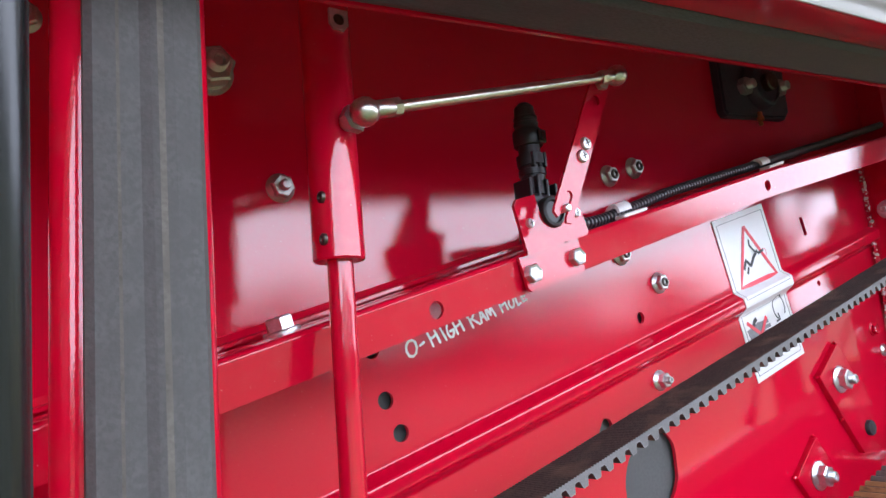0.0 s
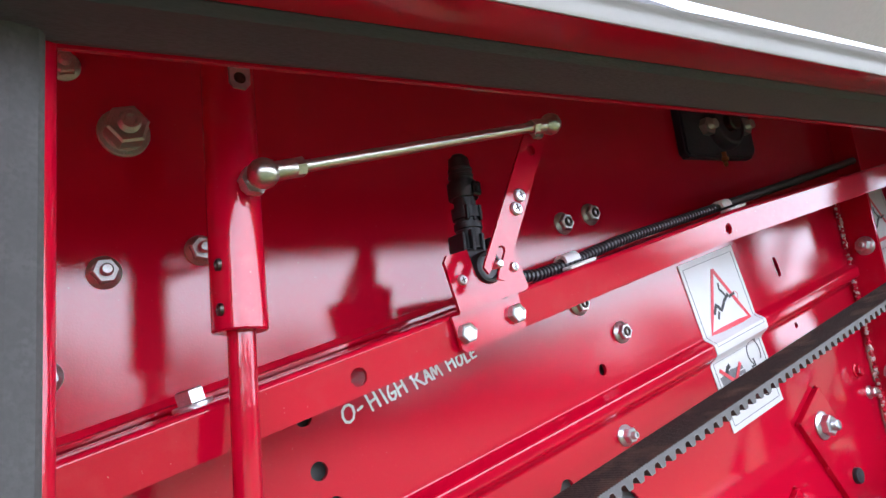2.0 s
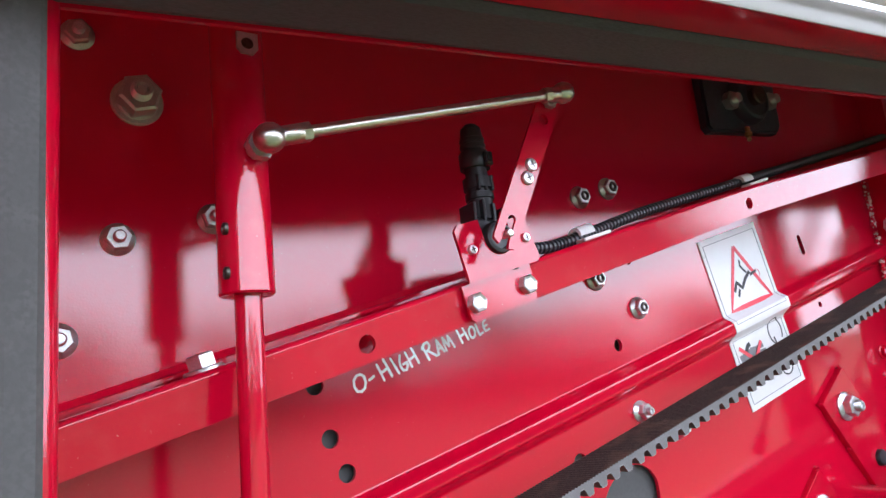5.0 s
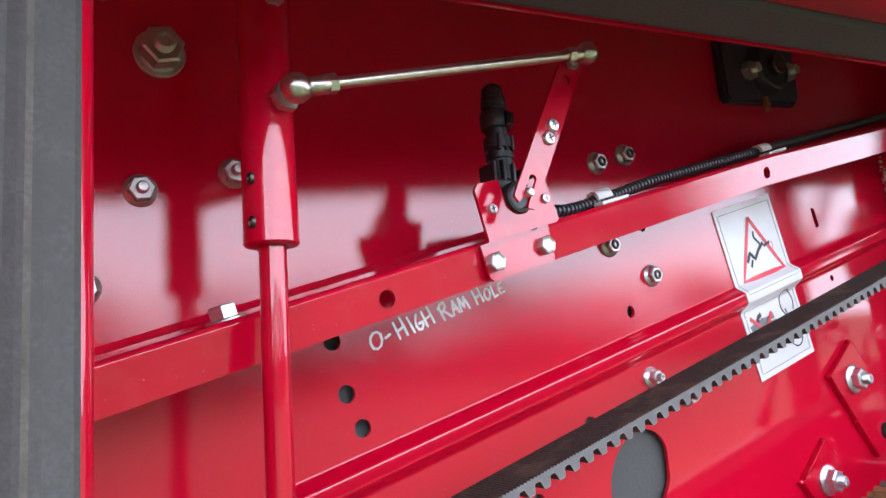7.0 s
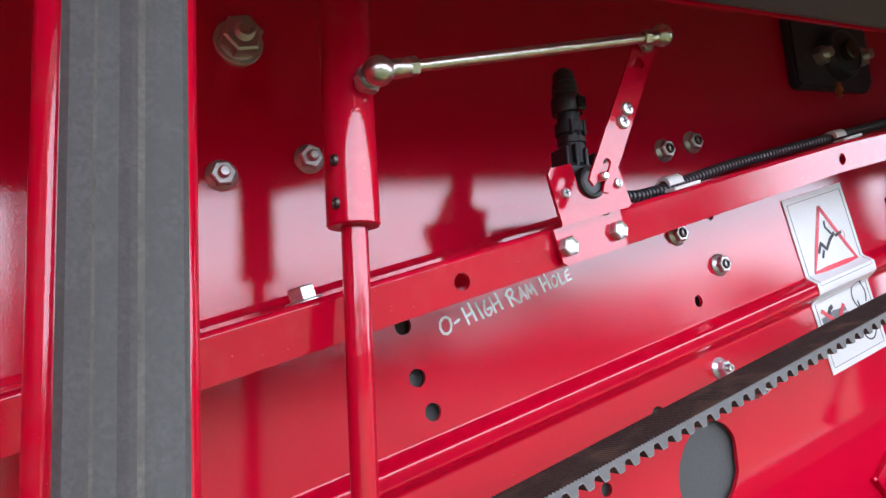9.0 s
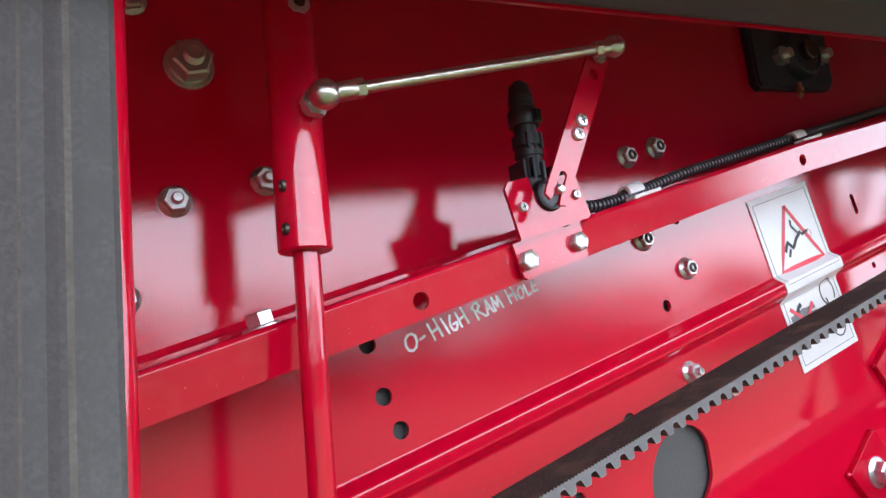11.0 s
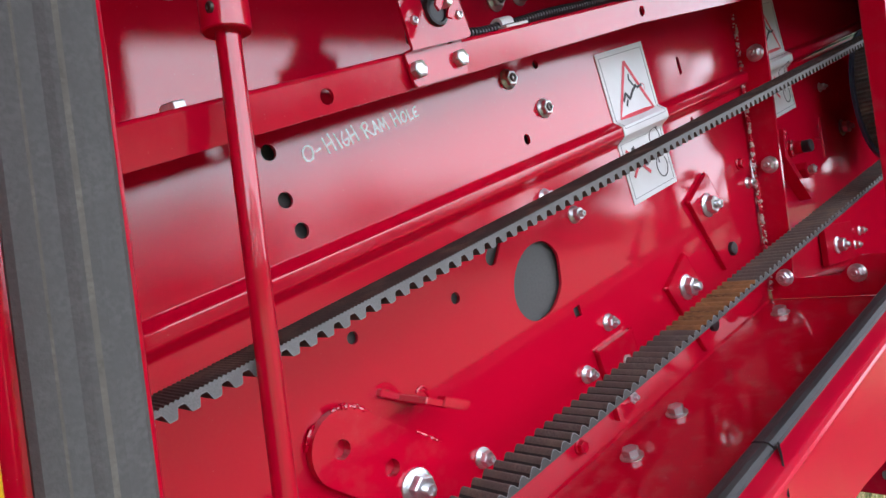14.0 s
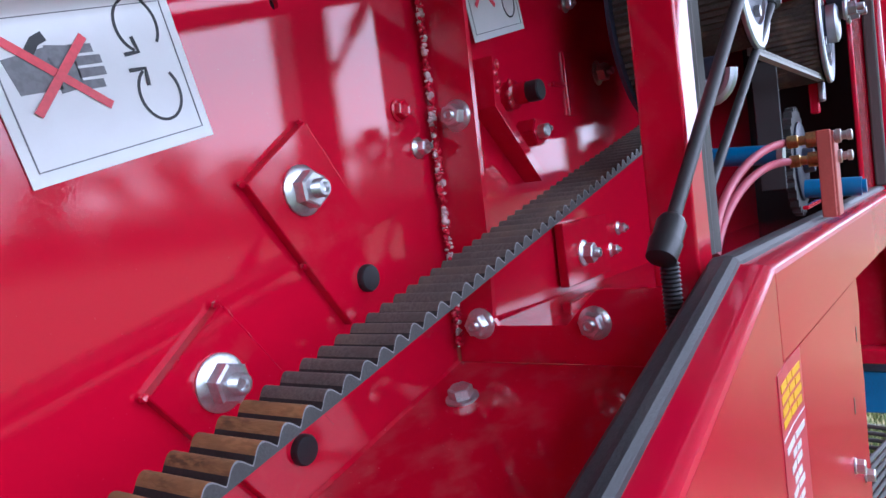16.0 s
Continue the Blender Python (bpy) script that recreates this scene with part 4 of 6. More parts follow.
bm = bmesh.new()
lathe(bm, [(0.0030, 0.0250), (0.0030, 0.0335), (0.002, 0.0345), (0.0004, 0.0345)], 12, Matrix.Translation((lo.x + ax.x * 0.004, 0.400, lo.y + ax.y * 0.004)) @ OUT)
part("shaft", bm, M_CHROME, sensor, smooth=True)
bm = bmesh.new()
box(bm, -0.015, 0.024, 0.400, 0.420, -0.022, 0.016, 0.003, 2)
bmesh.ops.transform(bm, matrix=Matrix.Translation((pv[0] - 0.002, 0, pv[1])), verts=bm.verts[:])
for i in range(5):
    box(bm, pv[0] - 0.016 + i * 0.0088, pv[0] - 0.0134 + i * 0.0088, 0.400, 0.420, pv[1] + 0.012, pv[1] + 0.031 - abs(i - 1) * 0.003, 0.0006, 1)
part("sensor_body", bm, M_BLACK, sensor)
stem0, stem1 = Vector((0.3875, 0.412, 1.812)), Vector((0.3865, 0.414, 1.892))
q = (stem1 - stem0).normalized().to_track_quat("Z", "Y").to_matrix().to_4x4()
bm = bmesh.new()
lathe(bm, [(0.0098, 0), (0.0098, 0.016), (0.0110, 0.0165), (0.0110, 0.021), (0.0096, 0.0215), (0.0096, 0.024), (0.0114, 0.0245), (0.0114, 0.033), (0.0088, 0.0335), (0.0088, 0.042)], 20, Matrix.Translation(stem0) @ q)
plugp = part("connector", bm, M_BLACK, sensor, smooth=True)
bm = bmesh.new()
lathe(bm, [(0.0114, 0.041), (0.0120, 0.042), (0.0120, 0.053), (0.0108, 0.055), (0.0094, 0.0555), (0.0094, 0.058), (0.0101, 0.0585), (0.0101, 0.0605), (0.0092, 0.061), (0.0092, 0.063), (0.0098, 0.0635), (0.0097, 0.0655), (0.0089, 0.066), (0.0080, 0.074), (0.0045, 0.0775)], 20, Matrix.Translation(stem0) @ q)
part("boot", bm, M_BLACK, plugp, smooth=True)
bm = bmesh.new()
box(bm, 0.3865, 0.3945, 0.3985, 0.404, 1.853, 1.864, 0.0012, 1)
box(bm, 0.3885, 0.3925, 0.3975, 0.399, 1.855, 1.862, 0.0004, 1)
part("latch", bm, M_BLACKG, plugp)
bm = bmesh.new()
for dx in (-0.006, 0.0, 0.006):
    box(bm, 0.387 + dx - 0.0012, 0.387 + dx + 0.0012, 0.4015, 0.406, 1.834, 1.846, 0.0004, 1)
part("rib", bm, M_BLACK, plugp)

# corrugated conduit along the rail
loom = thing("cable_conduit", "black corrugated conduit clipped along the rail", "conduit")
ctrl = [(0.408, 0.428, 1.790), (0.44, 0.430, 1.795), (0.47, 0.4315, 1.7985), (0.51, 0.432, 1.8095), (0.58, 0.436, 1.8320), (0.66, 0.437, 1.8535), (0.745, 0.434, 1.8755), (0.85, 0.440, 1.9030), (1.00, 0.452, 1.9420), (1.16, 0.470, 1.9850)]
pts = []
for i in range(len(ctrl) - 1):
    p0, p1, p2, p3 = [Vector(ctrl[min(max(i + k, 0), len(ctrl) - 1)]) for k in (-1, 0, 1, 2)]
    n = max(2, int((p2 - p1).length / 0.0008))
    for k in range(n):
        t = k / n
        pts.append(0.5 * ((2 * p1) + (p2 - p0) * t + (2 * p0 - 5 * p1 + 4 * p2 - p3) * t * t + (3 * p1 - p0 - 3 * p2 + p3) * t ** 3))
bm = bmesh.new()
sweep(bm, pts, [0.0053 if (i // 3) % 2 else 0.0039 for i in range(len(pts))], 12)
part("corrugated_tube", bm, M_CONDUIT, loom)
for x in (0.506, 0.749):
    cl = thing("cable_clip", "white nylon clip holding the conduit", "clip", "cable clips")
    zc = rail_z(x) + H + 0.0006
    bm = bmesh.new()
    box(bm, x - 0.016, x + 0.016, 0.412, 0.424, zc, zc + 0.003, 0.0008, 1)
    for v in bm.verts:
        v.co.z += 0.2733 * (v.co.x - x)
    part("clip_base", bm, M_CLIP, cl)
    bm = bmesh.new()
    arc = [(0.4325 + 0.0090 * math.cos(a), zc + 0.0055 + 0.0090 * math.sin(a)) for a in [math.pi * i / 10 for i in range(11)]]
    arc2 = [(0.4325 + 0.0061 * math.cos(a), zc + 0.0055 + 0.0061 * math.sin(a)) for a in [math.pi * (10 - i) / 10 for i in range(11)]]
    rows = [[bm.verts.new((x + dx, y, zz + 0.2733 * dx)) for y, zz in arc + arc2] for dx in (-0.0085, 0.0085)]
    for k in range(22):
        bm.faces.new((rows[0][k], rows[0][(k + 1) % 22], rows[1][(k + 1) % 22], rows[1][k]))
    bm.faces.new(rows[0]); bm.faces.new(rows[1])
    part("clip_strap", bm, M_CLIP, cl, smooth=True)

# black bearing block high on the wall
vb = thing("bearing_block", "black flange bearing block with two studs and a grease nipple", "bearing")
bm = bmesh.new()
prism(bm, [(0.792, 1.958), (0.925, 1.970), (0.934, 1.980), (0.936, 2.068), (0.930, 2.076), (0.792, 2.066), (0.785, 2.058), (0.785, 1.964)], 0.012, wall_at(0.485))
bmesh.ops.bevel(bm, geom=[e for e in bm.edges if all(v.co.y < 0.486 for v in e.verts)], offset=0.003, segments=2, affect="EDGES")
part("block_body", bm, M_NAVY, vb)
bm = bmesh.new()
lathe(bm, [(0.034, 0), (0.033, 0.006), (0.029, 0.012), (0.026, 0.013), (0.025, 0.011), (0.012, 0.011)], 32, Matrix.Translation((0.868, 0.485, 2.008)) @ OUT)
part("bearing_boss", bm, M_NAVY, vb, smooth=True)
bm = bmesh.new()
lathe(bm, [(0.0125, 0.010), (0.0125, 0.019), (0.0110, 0.0205), (0.003, 0.0205)], 24, Matrix.Translation((0.868, 0.485, 2.008)) @ OUT)
part("shaft_end", bm, M_DARKSTEEL, vb, smooth=True)
for x, z in ((0.830, 2.000), (0.910, 2.010)):
    bm = bmesh.new()
    prism(bm, hexa(0.0115), 0.009, Matrix.Translation((x, 0.485, z)) @ OUT)
    nut_ = part("block_nut", bm, M_ZINC, vb)
    bm = bmesh.new()
    lathe(bm, [(0.0062 if k % 2 else 0.0056, 0.009 + 0.0007 * k) for k in range(12)] + [(0.004, 0.0175)], 14, Matrix.Translation((x, 0.485, z)) @ OUT)
    part("stud_thread", bm, M_ZINC, nut_, smooth=True)
bm = bmesh.new()
lathe(bm, [(0.003, 0), (0.003, 0.006), (0.0045, 0.007), (0.0045, 0.011), (0.002, 0.013), (0.003, 0.016), (0.0015, 0.018)], 12, Matrix.Translation((0.852, 0.480, 1.968)) @ Matrix.Rotation(radians(180), 4, "X"))
part("grease_nipple", bm, M_BRASS, vb, smooth=True)

# ---------- toothed belt ----------
belt = thing("toothed_belt", "black toothed rubber drive belt, dusty with ochre stains", "belt")


def belt_run(name, x0, x1, z_of, slope, teeth_up, pitch, mats, ribs, BY0, BY1):
    """z_of(x): the outer back of the run; teeth point up or down."""
    ca = 1 / math.sqrt(1 + slope * slope)
    sa = slope * ca
    step = 0.00078 if ribs else pitch / 24
    n = int((x1 - x0) / ca / step)
    base, tall = (0.0036, 0.0066) if ribs else (0.0027, 0.0062)
    verts, faces, idx = [], [], []
    rr = random.Random(11)
    clay = {}
    for i in range(n + 1):
        s = i * step
        ph = (s / pitch) % 1.0
        wave = math.cos(2 * math.pi * (ph - 0.5))
        h = base + tall * (smooth01((wave + 0.75) / 1.35) if ribs else (0.5 + 0.5 * wave) ** 0.62)
        back = (0.0009 if i % 4 in (1, 2) else 0.0) if ribs else 0.0
        sg = 1 if teeth_up else -1
        for off in (-sg * back if ribs else 0.0, sg * (h - 0.0009), sg * h):
            x = x0 + s * ca - off * sa
            z = z_of(x0) + s * sa + off * ca
            verts += [(x, BY0, z), (x, BY1, z)]
    for i in range(n):
        a, c = i * 6, (i + 1) * 6
        tooth = int((i + 0.5) * step / pitch)
        xm = x0 + (i + 0.5) * step * ca
        if tooth not in clay:
            clay[tooth] = 2 if 0.70 < xm < 0.853 or (0.853 <= xm < 0.91 and rr.random() < 0.3) else 0
        faces += [(a, a + 1, c + 1, c), (a + 4, c + 4, c + 5, a + 5)]
        # faces between the teeth take the near-black colour as their shade
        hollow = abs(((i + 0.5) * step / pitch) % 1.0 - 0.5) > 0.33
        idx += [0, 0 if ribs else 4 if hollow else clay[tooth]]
        faces += [(a, c, c + 2, a + 2), (a + 2, c + 2, c + 4, a + 4), (a + 1, a + 3, c + 3, c + 1), (a + 3, a + 5, c + 5, c + 3)]
        idx += [1, 3, 1, 1]
    me = bpy.data.meshes.new(name)
    me.from_pydata(verts, [], faces)
    for m in mats:
        me.materials.append(m)
    me.polygons.foreach_set("material_index", idx)
    me.update()
    ob = new(name, me)
    ob.parent = belt
    return ob


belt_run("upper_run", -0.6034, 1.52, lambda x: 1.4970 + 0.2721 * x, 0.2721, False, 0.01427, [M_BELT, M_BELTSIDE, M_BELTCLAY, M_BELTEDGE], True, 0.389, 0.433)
belt_run("lower_run", -0.3994, 1.56, lambda x: 1.3067 + 0.2365 * x, 0.2365, True, 0.01438, [M_BELTDUSTLIT, M_BELTSIDESHADE, M_BELTCLAY, M_BELTEDGE, M_BELTVALLEY], False, 0.385, 0.428)

# ---------- warning stickers on the wall ----------
def wall_point(u, v, off):
    x, z = uv_to_xz(u, v)
    return Vector((x, wall_y(v) - off, z))


def strip_mesh(b, quads, off, thick=0.0003):
    """Flat patches that follow the pressed wall; quads of (u, v)."""
    for q in quads:
        top = [b.verts.new(wall_point(u, v, off)) for u, v in q]
        low = [b.verts.new(wall_point(u, v, off - thick)) for u, v in q]
        b.faces.new(top)
        n = len(q)
        for k in range(n):
            b.faces.new((top[k], low[k], low[(k + 1) % n], top[(k + 1) % n]))
    bmesh.ops.remove_doubles(b, verts=b.verts[:], dist=1e-5)


def stroke(pts, w, step=0.004):
    """Quads along a line of (u, v)."""
    dense = []
    for (a, c) in zip(pts, pts[1:]):
        n = max(1, int(math.dist(a, c) / step))
        dense += [(a[0] + (c[0] - a[0]) * k / n, a[1] + (c[1] - a[1]) * k / n) for k in range(n)]
    dense.append(pts[-1])
    side = []
    for i in range(len(dense)):
        a, c = dense[max(i - 1, 0)], dense[min(i + 1, len(dense) - 1)]
        dx, dy = c[0] - a[0], c[1] - a[1]
        l = math.hypot(dx, dy) or 1
        side.append((-dy / l * w / 2, dx / l * w / 2))
    L = [(p[0] + s[0], p[1] + s[1]) for p, s in zip(dense, side)]
    R_ = [(p[0] - s[0], p[1] - s[1]) for p, s in zip(dense, side)]
    return [[L[i], R_[i], R_[i + 1], L[i + 1]] for i in range(len(dense) - 1)]


def arc_pts(cu, cv, r, a0, a1, n=24, sv=1.0):
    return [(cu + r * math.cos(radians(a0 + (a1 - a0) * i / n)), cv + sv * r * math.sin(radians(a0 + (a1 - a0) * i / n))) for i in range(n + 1)]


def warning_sticker(u0, dv):
    st = thing("warning_sticker", "white pictogram warning sticker folded over the wall ridge", "sticker", "warning stickers")
    W_, V0, V1 = 0.1168, -0.098 + dv, 0.106 + dv
    b = bmesh.new()
    nv, nu = 68, 4
    grid = [[b.verts.new(wall_point(u0 + W_ * i / nu, V0 + (V1 - V0) * j / nv, 0.0012)) for i in range(nu + 1)] for j in range(nv + 1)]
    for j in range(nv):
        for i in range(nu):
            b.faces.new((grid[j][i], grid[j][i + 1], grid[j + 1][i + 1], grid[j + 1][i]))
    rim = [grid[0][i] for i in range(nu + 1)] + [grid[j][nu] for j in range(1, nv + 1)] + [grid[nv][i] for i in range(nu - 1, -1, -1)] + [grid[j][0] for j in range(nv - 1, 0, -1)]
    low = [b.verts.new(v.co + Vector((0, 0.0007, 0))) for v in rim]
    for k in range(len(rim)):
        b.faces.new((rim[k], low[k], low[(k + 1) % len(rim)], rim[(k + 1) % len(rim)]))
    part("paper", b, M_WHITE, st, smooth=True)
    P = lambda a, c: (u0 + a * 0.981, c + dv)
    for pts in ([P(0.006, 0.099), P(0.113, 0.099), P(0.113, 0.0035), P(0.006, 0.0035), P(0.006, 0.099)], [P(0.006, -0.016), P(0.113, -0.016), P(0.113, -0.091), P(0.006, -0.091), P(0.006, -0.016)]):
        b = bmesh.new()
        strip_mesh(b, stroke(pts, 0.0007), 0.0016)
        part("border", b, M_INKG, st)
    b = bmesh.new()
    tri = [P(0.062, 0.0865), P(0.019, 0.0165), P(0.104, 0.0155), P(0.062, 0.0865)]
    strip_mesh(b, stroke(tri, 0.0052, 0.02), 0.0017)
    part("red_triangle", b, M_INKR, st)
    b = bmesh.new()
    for pts, w in (([P(0.036, 0.036), P(0.045, 0.046), P(0.053, 0.037), P(0.064, 0.046), P(0.076, 0.052)], 0.0042), ([P(0.070, 0.052), P(0.062, 0.062), P(0.064, 0.069)], 0.0028), ([P(0.041, 0.029), P(0.047, 0.037)], 0.0034), ([P(0.076, 0.048), P(0.090, 0.050)], 0.0034)):
        strip_mesh(b, stroke(pts, w, 0.003), 0.0018)
    part("symbol_bars", b, M_INK, st)
    b = bmesh.new()
    strip_mesh(b, stroke(arc_pts(u0 + 0.088, 0.046 + dv, 0.0055, 0, 360), 0.0006), 0.0018)
    part("symbol_ring", b, M_INKR, st)
    # lower half: grey blocks, red cross, two turning arrows
    b = bmesh.new()
    strip_mesh(b, [[P(0.010, -0.035), P(0.034, -0.032), P(0.036, -0.054), P(0.013, -0.053)], [P(0.034, -0.031), P(0.048, -0.033), P(0.048, -0.055), P(0.034, -0.056)]], 0.0015)
    for k in range(4):
        strip_mesh(b, [[P(0.047, -0.0325 - k * 0.0063), P(0.063 - 0.003 * (k in (0, 3)), -0.0335 - k * 0.0063), P(0.063 - 0.003 * (k in (0, 3)), -0.0380 - k * 0.0063), P(0.047, -0.0375 - k * 0.0063)]], 0.0015)
    part("grey_block", b, M_INKG, st)
    b = bmesh.new()
    strip_mesh(b, stroke([P(0.024, -0.0345), P(0.030, -0.0285), P(0.036, -0.0265)], 0.0052), 0.0016)
    part("dark_bar", b, M_INK, st)
    for pts, hgt in (([P(0.013, -0.026), P(0.059, -0.067)], 0.0021), ([P(0.0566, -0.0295), P(0.017, -0.064)], 0.0026)):
        b = bmesh.new()
        strip_mesh(b, stroke(pts, 0.0047), hgt)
        part("red_cross_bar", b, M_INKR, st)
    for cu, cv, a0, a1, ah in ((0.0905, -0.0275, 240, -45, 0), (0.0905, -0.0665, 118, 400, 1)):
        b = bmesh.new()
        pts = arc_pts(u0 + cu, cv + dv, 0.0135, a0, a1, 30, 1.15)
        pts = [(p[0], min(p[1], 0.0)) for p in pts]
        strip_mesh(b, stroke(pts, 0.0017), 0.0016)
        e = pts[0]
        head = [(e[0] - 0.0075, e[1] - 0.0015), (e[0] + 0.002, e[1] - 0.0012), (e[0] + 0.0005, e[1] + 0.0075)] if ah == 0 else [(e[0] - 0.0085, e[1] + 0.0015), (e[0] + 0.002, e[1] + 0.0012), (e[0] + 0.0005, e[1] - 0.0085)]
        strip_mesh(b, stroke(head, 0.0022), 0.0019)
        part("turning_arrow", b, M_INK, st)


warning_sticker(0.8140, 0.0)
warning_sticker(0.8140 + 0.466, 0.008)

# ---------- marker writing on the wall ----------
GLYPH = {
    "O": [[(0.45, 1.0), (0.15, 0.8), (0.03, 0.45), (0.12, 0.12), (0.4, 0.0), (0.72, 0.1), (0.93, 0.42), (0.95, 0.78), (0.75, 0.98), (0.45, 1.0)]],
    "-": [[(0.0, 0.42), (0.55, 0.46), (1.0, 0.52)]],
    "H": [[(0.08, 1.0), (0.16, 0.5), (0.22, 0.0)], [(0.68, 1.12), (0.80, 0.55), (0.88, 0.05)], [(0.16, 0.46), (0.5, 0.52), (0.80, 0.60)]],
    "I": [[(0.25, 1.0), (0.5, 0.5), (0.75, 0.0)]],
    "G": [[(0.42, 1.05), (0.15, 0.72), (0.05, 0.35), (0.22, 0.05), (0.6, 0.0), (0.9, 0.22), (0.92, 0.45)], [(0.45, 0.42), (0.92, 0.45)]],
    "R": [[(0.10, 0.92), (0.20, 0.45), (0.28, 0.0)], [(0.02, 0.78), (0.30, 1.05), (0.62, 1.05), (0.70, 0.80), (0.50, 0.60), (0.22, 0.50)], [(0.40, 0.55), (0.68, 0.30), (0.98, 0.02)]],
    "A": [[(0.10, 0.0), (0.28, 0.55), (0.42, 1.0), (0.68, 0.55), (0.95, 0.05)], [(0.24, 0.36), (0.76, 0.40)]],
    "M": [[(0.12, 0.0), (0.08, 0.5), (0.14, 0.98), (0.36, 0.45), (0.48, 0.22), (0.66, 0.95), (0.82, 0.5), (0.95, 0.0)]],
    "L": [[(0.18, 1.0), (0.22, 0.4), (0.30, 0.02), (0.95, 0.10)]],
    "E": [[(0.85, 0.98), (0.30, 0.85), (0.10, 0.45), (0.25, 0.05), (0.92, 0.08)], [(0.15, 0.46), (0.75, 0.52)]],
}
# letter, where it begins and ends along the line (m), height (m)
LINE = [("O", 0.0000, 0.0118, 0.0132), ("-", 0.0146, 0.0192, 0.0120), ("H", 0.0244, 0.0362, 0.0142), ("I", 0.0376, 0.0432, 0.0138), ("G", 0.0448, 0.0526, 0.0126),
        ("H", 0.0528, 0.0640, 0.0132), ("R", 0.0700, 0.0816, 0.0134), ("A", 0.0830, 0.0906, 0.0118), ("M", 0.0914, 0.1020, 0.0118), ("H", 0.1084, 0.1190, 0.0124),
        ("O", 0.1206, 0.1276, 0.0098), ("L", 0.1292, 0.1354, 0.0104), ("E", 0.1368, 0.1436, 0.0102)]
note = thing("marker_note", "white handwritten marker note on the red wall", "writing")
rr = random.Random(3)
o_ = Vector((0.3185, 1.6940)); dir_ = Vector((math.cos(radians(18.2)), math.sin(radians(18.2)))); up_ = Vector((-dir_.y, dir_.x))
for ch, s0, s1, h_ in LINE:
    bm = bmesh.new()
    lay = 0.0
    lift_ = rr.uniform(-0.0005, 0.0005)
    for line in GLYPH[ch]:
        pts = [o_ + dir_ * (s0 + a * (s1 - s0)) + up_ * (c * h_ + lift_) for a, c in line]
        for a, c in zip(pts, pts[1:]):
            dd = (c - a).normalized()
            nn = Vector((-dd.y, dd.x))
            w_ = 0.00105 * rr.uniform(0.9, 1.12)
            cap = [math.pi * k / 6 for k in range(7)]
            shape = [c + (dd * math.sin(k) + nn * math.cos(k)) * w_ for k in cap] + [a + (nn * -math.cos(k) - dd * math.sin(k)) * w_ for k in cap]
            lay += 0.00003
            vs = [bm.verts.new((p.x, Y_UP - 0.0003 - lay, p.y)) for p in shape]
            ws = [bm.verts.new((p.x, Y_UP - 0.0001, p.y)) for p in shape]
            bm.faces.new(vs)
            for k in range(14):
                bm.faces.new((vs[k], ws[k], ws[(k + 1) % 14], vs[(k + 1) % 14]))
    part("letter", bm, M_MARK, note)

# ---------- gas strut with its yellow lock sleeve ----------
GX, GY, GR = 0.0174, 0.232, 0.0116
strut = thing("gas_strut", "black gas strut with a yellow lock sleeve and printed arrow", "gas strut")
TILT = -0.20                                         # the strut leans out towards its top
TILTX = -0.028
gm = Matrix.Translation((GX - 1.61 * TILTX, GY - 1.6336 * TILT, 0)) @ Matrix(((1, 0, TILTX, 0), (0, 1, TILT, 0), (0, 0, 1, 0), (0, 0, 0, 1)))
bm = bmesh.new()
lathe(bm, [(0.0094, 1.639), (0.0094, 1.6525), (0.0099, 1.653), (0.0099, 1.6545), (0.0092, 1.655), (0.0092, 1.925)], 40, gm)
part("cylinder", bm, M_BLACKG, strut, smooth=True)
bm = bmesh.new()
lathe(bm, [(0.0100, 1.6335), (0.0117, 1.6335), (0.0119, 1.635), (0.0119, 1.6422), (0.0113, 1.6436), (0.0098, 1.6436)], 40, gm)
part("collar", bm, M_BLACK, strut, smooth=True)
bm = bmesh.new()
lathe(bm, [(0.0095, 1.30), (GR, 1.30), (GR, 1.6336), (0.0095, 1.6336)], 48, gm)
sleeve = part("lock_sleeve", bm, M_YELLOW, strut, "yellow printed lock sleeve", smooth=True)


def on_sleeve(s, z, off):
    a = s / GR
    return Vector((GX + TILTX * (z - 1.61) + (GR + off) * math.sin(a), GY + TILT * (z - 1.6336) - (GR + off) * math.cos(a), z))


def sleeve_poly(b, pts, off=0.0002):
    """Thin print on the sleeve, cut in narrow columns so that it bends."""
    lo_, hi_ = min(p[0] for p in pts), max(p[0] for p in pts)
    n = max(2, int((hi_ - lo_) / 0.0006))
    def cuts(s):
        zs = []
        for (a, c) in zip(pts, pts[1:] + pts[:1]):
            if (a[0] - s) * (c[0] - s) <= 0 and a[0] != c[0]:
                zs.append(a[1] + (c[1] - a[1]) * (s - a[0]) / (c[0] - a[0]))
        return (min(zs), max(zs)) if len(zs) > 1 else None
    for i in range(n):
        s0 = lo_ + (hi_ - lo_) * (i + 0.001) / n
        s1 = lo_ + (hi_ - lo_) * (i + 0.999) / n
        c0_, c1_ = cuts(s0), cuts(s1)
        if c0_ and c1_:
            b.faces.new([b.verts.new(on_sleeve(*p, off)) for p in ((s0, c0_[0]), (s1, c1_[0]), (s1, c1_[1]), (s0, c0_[1]))])


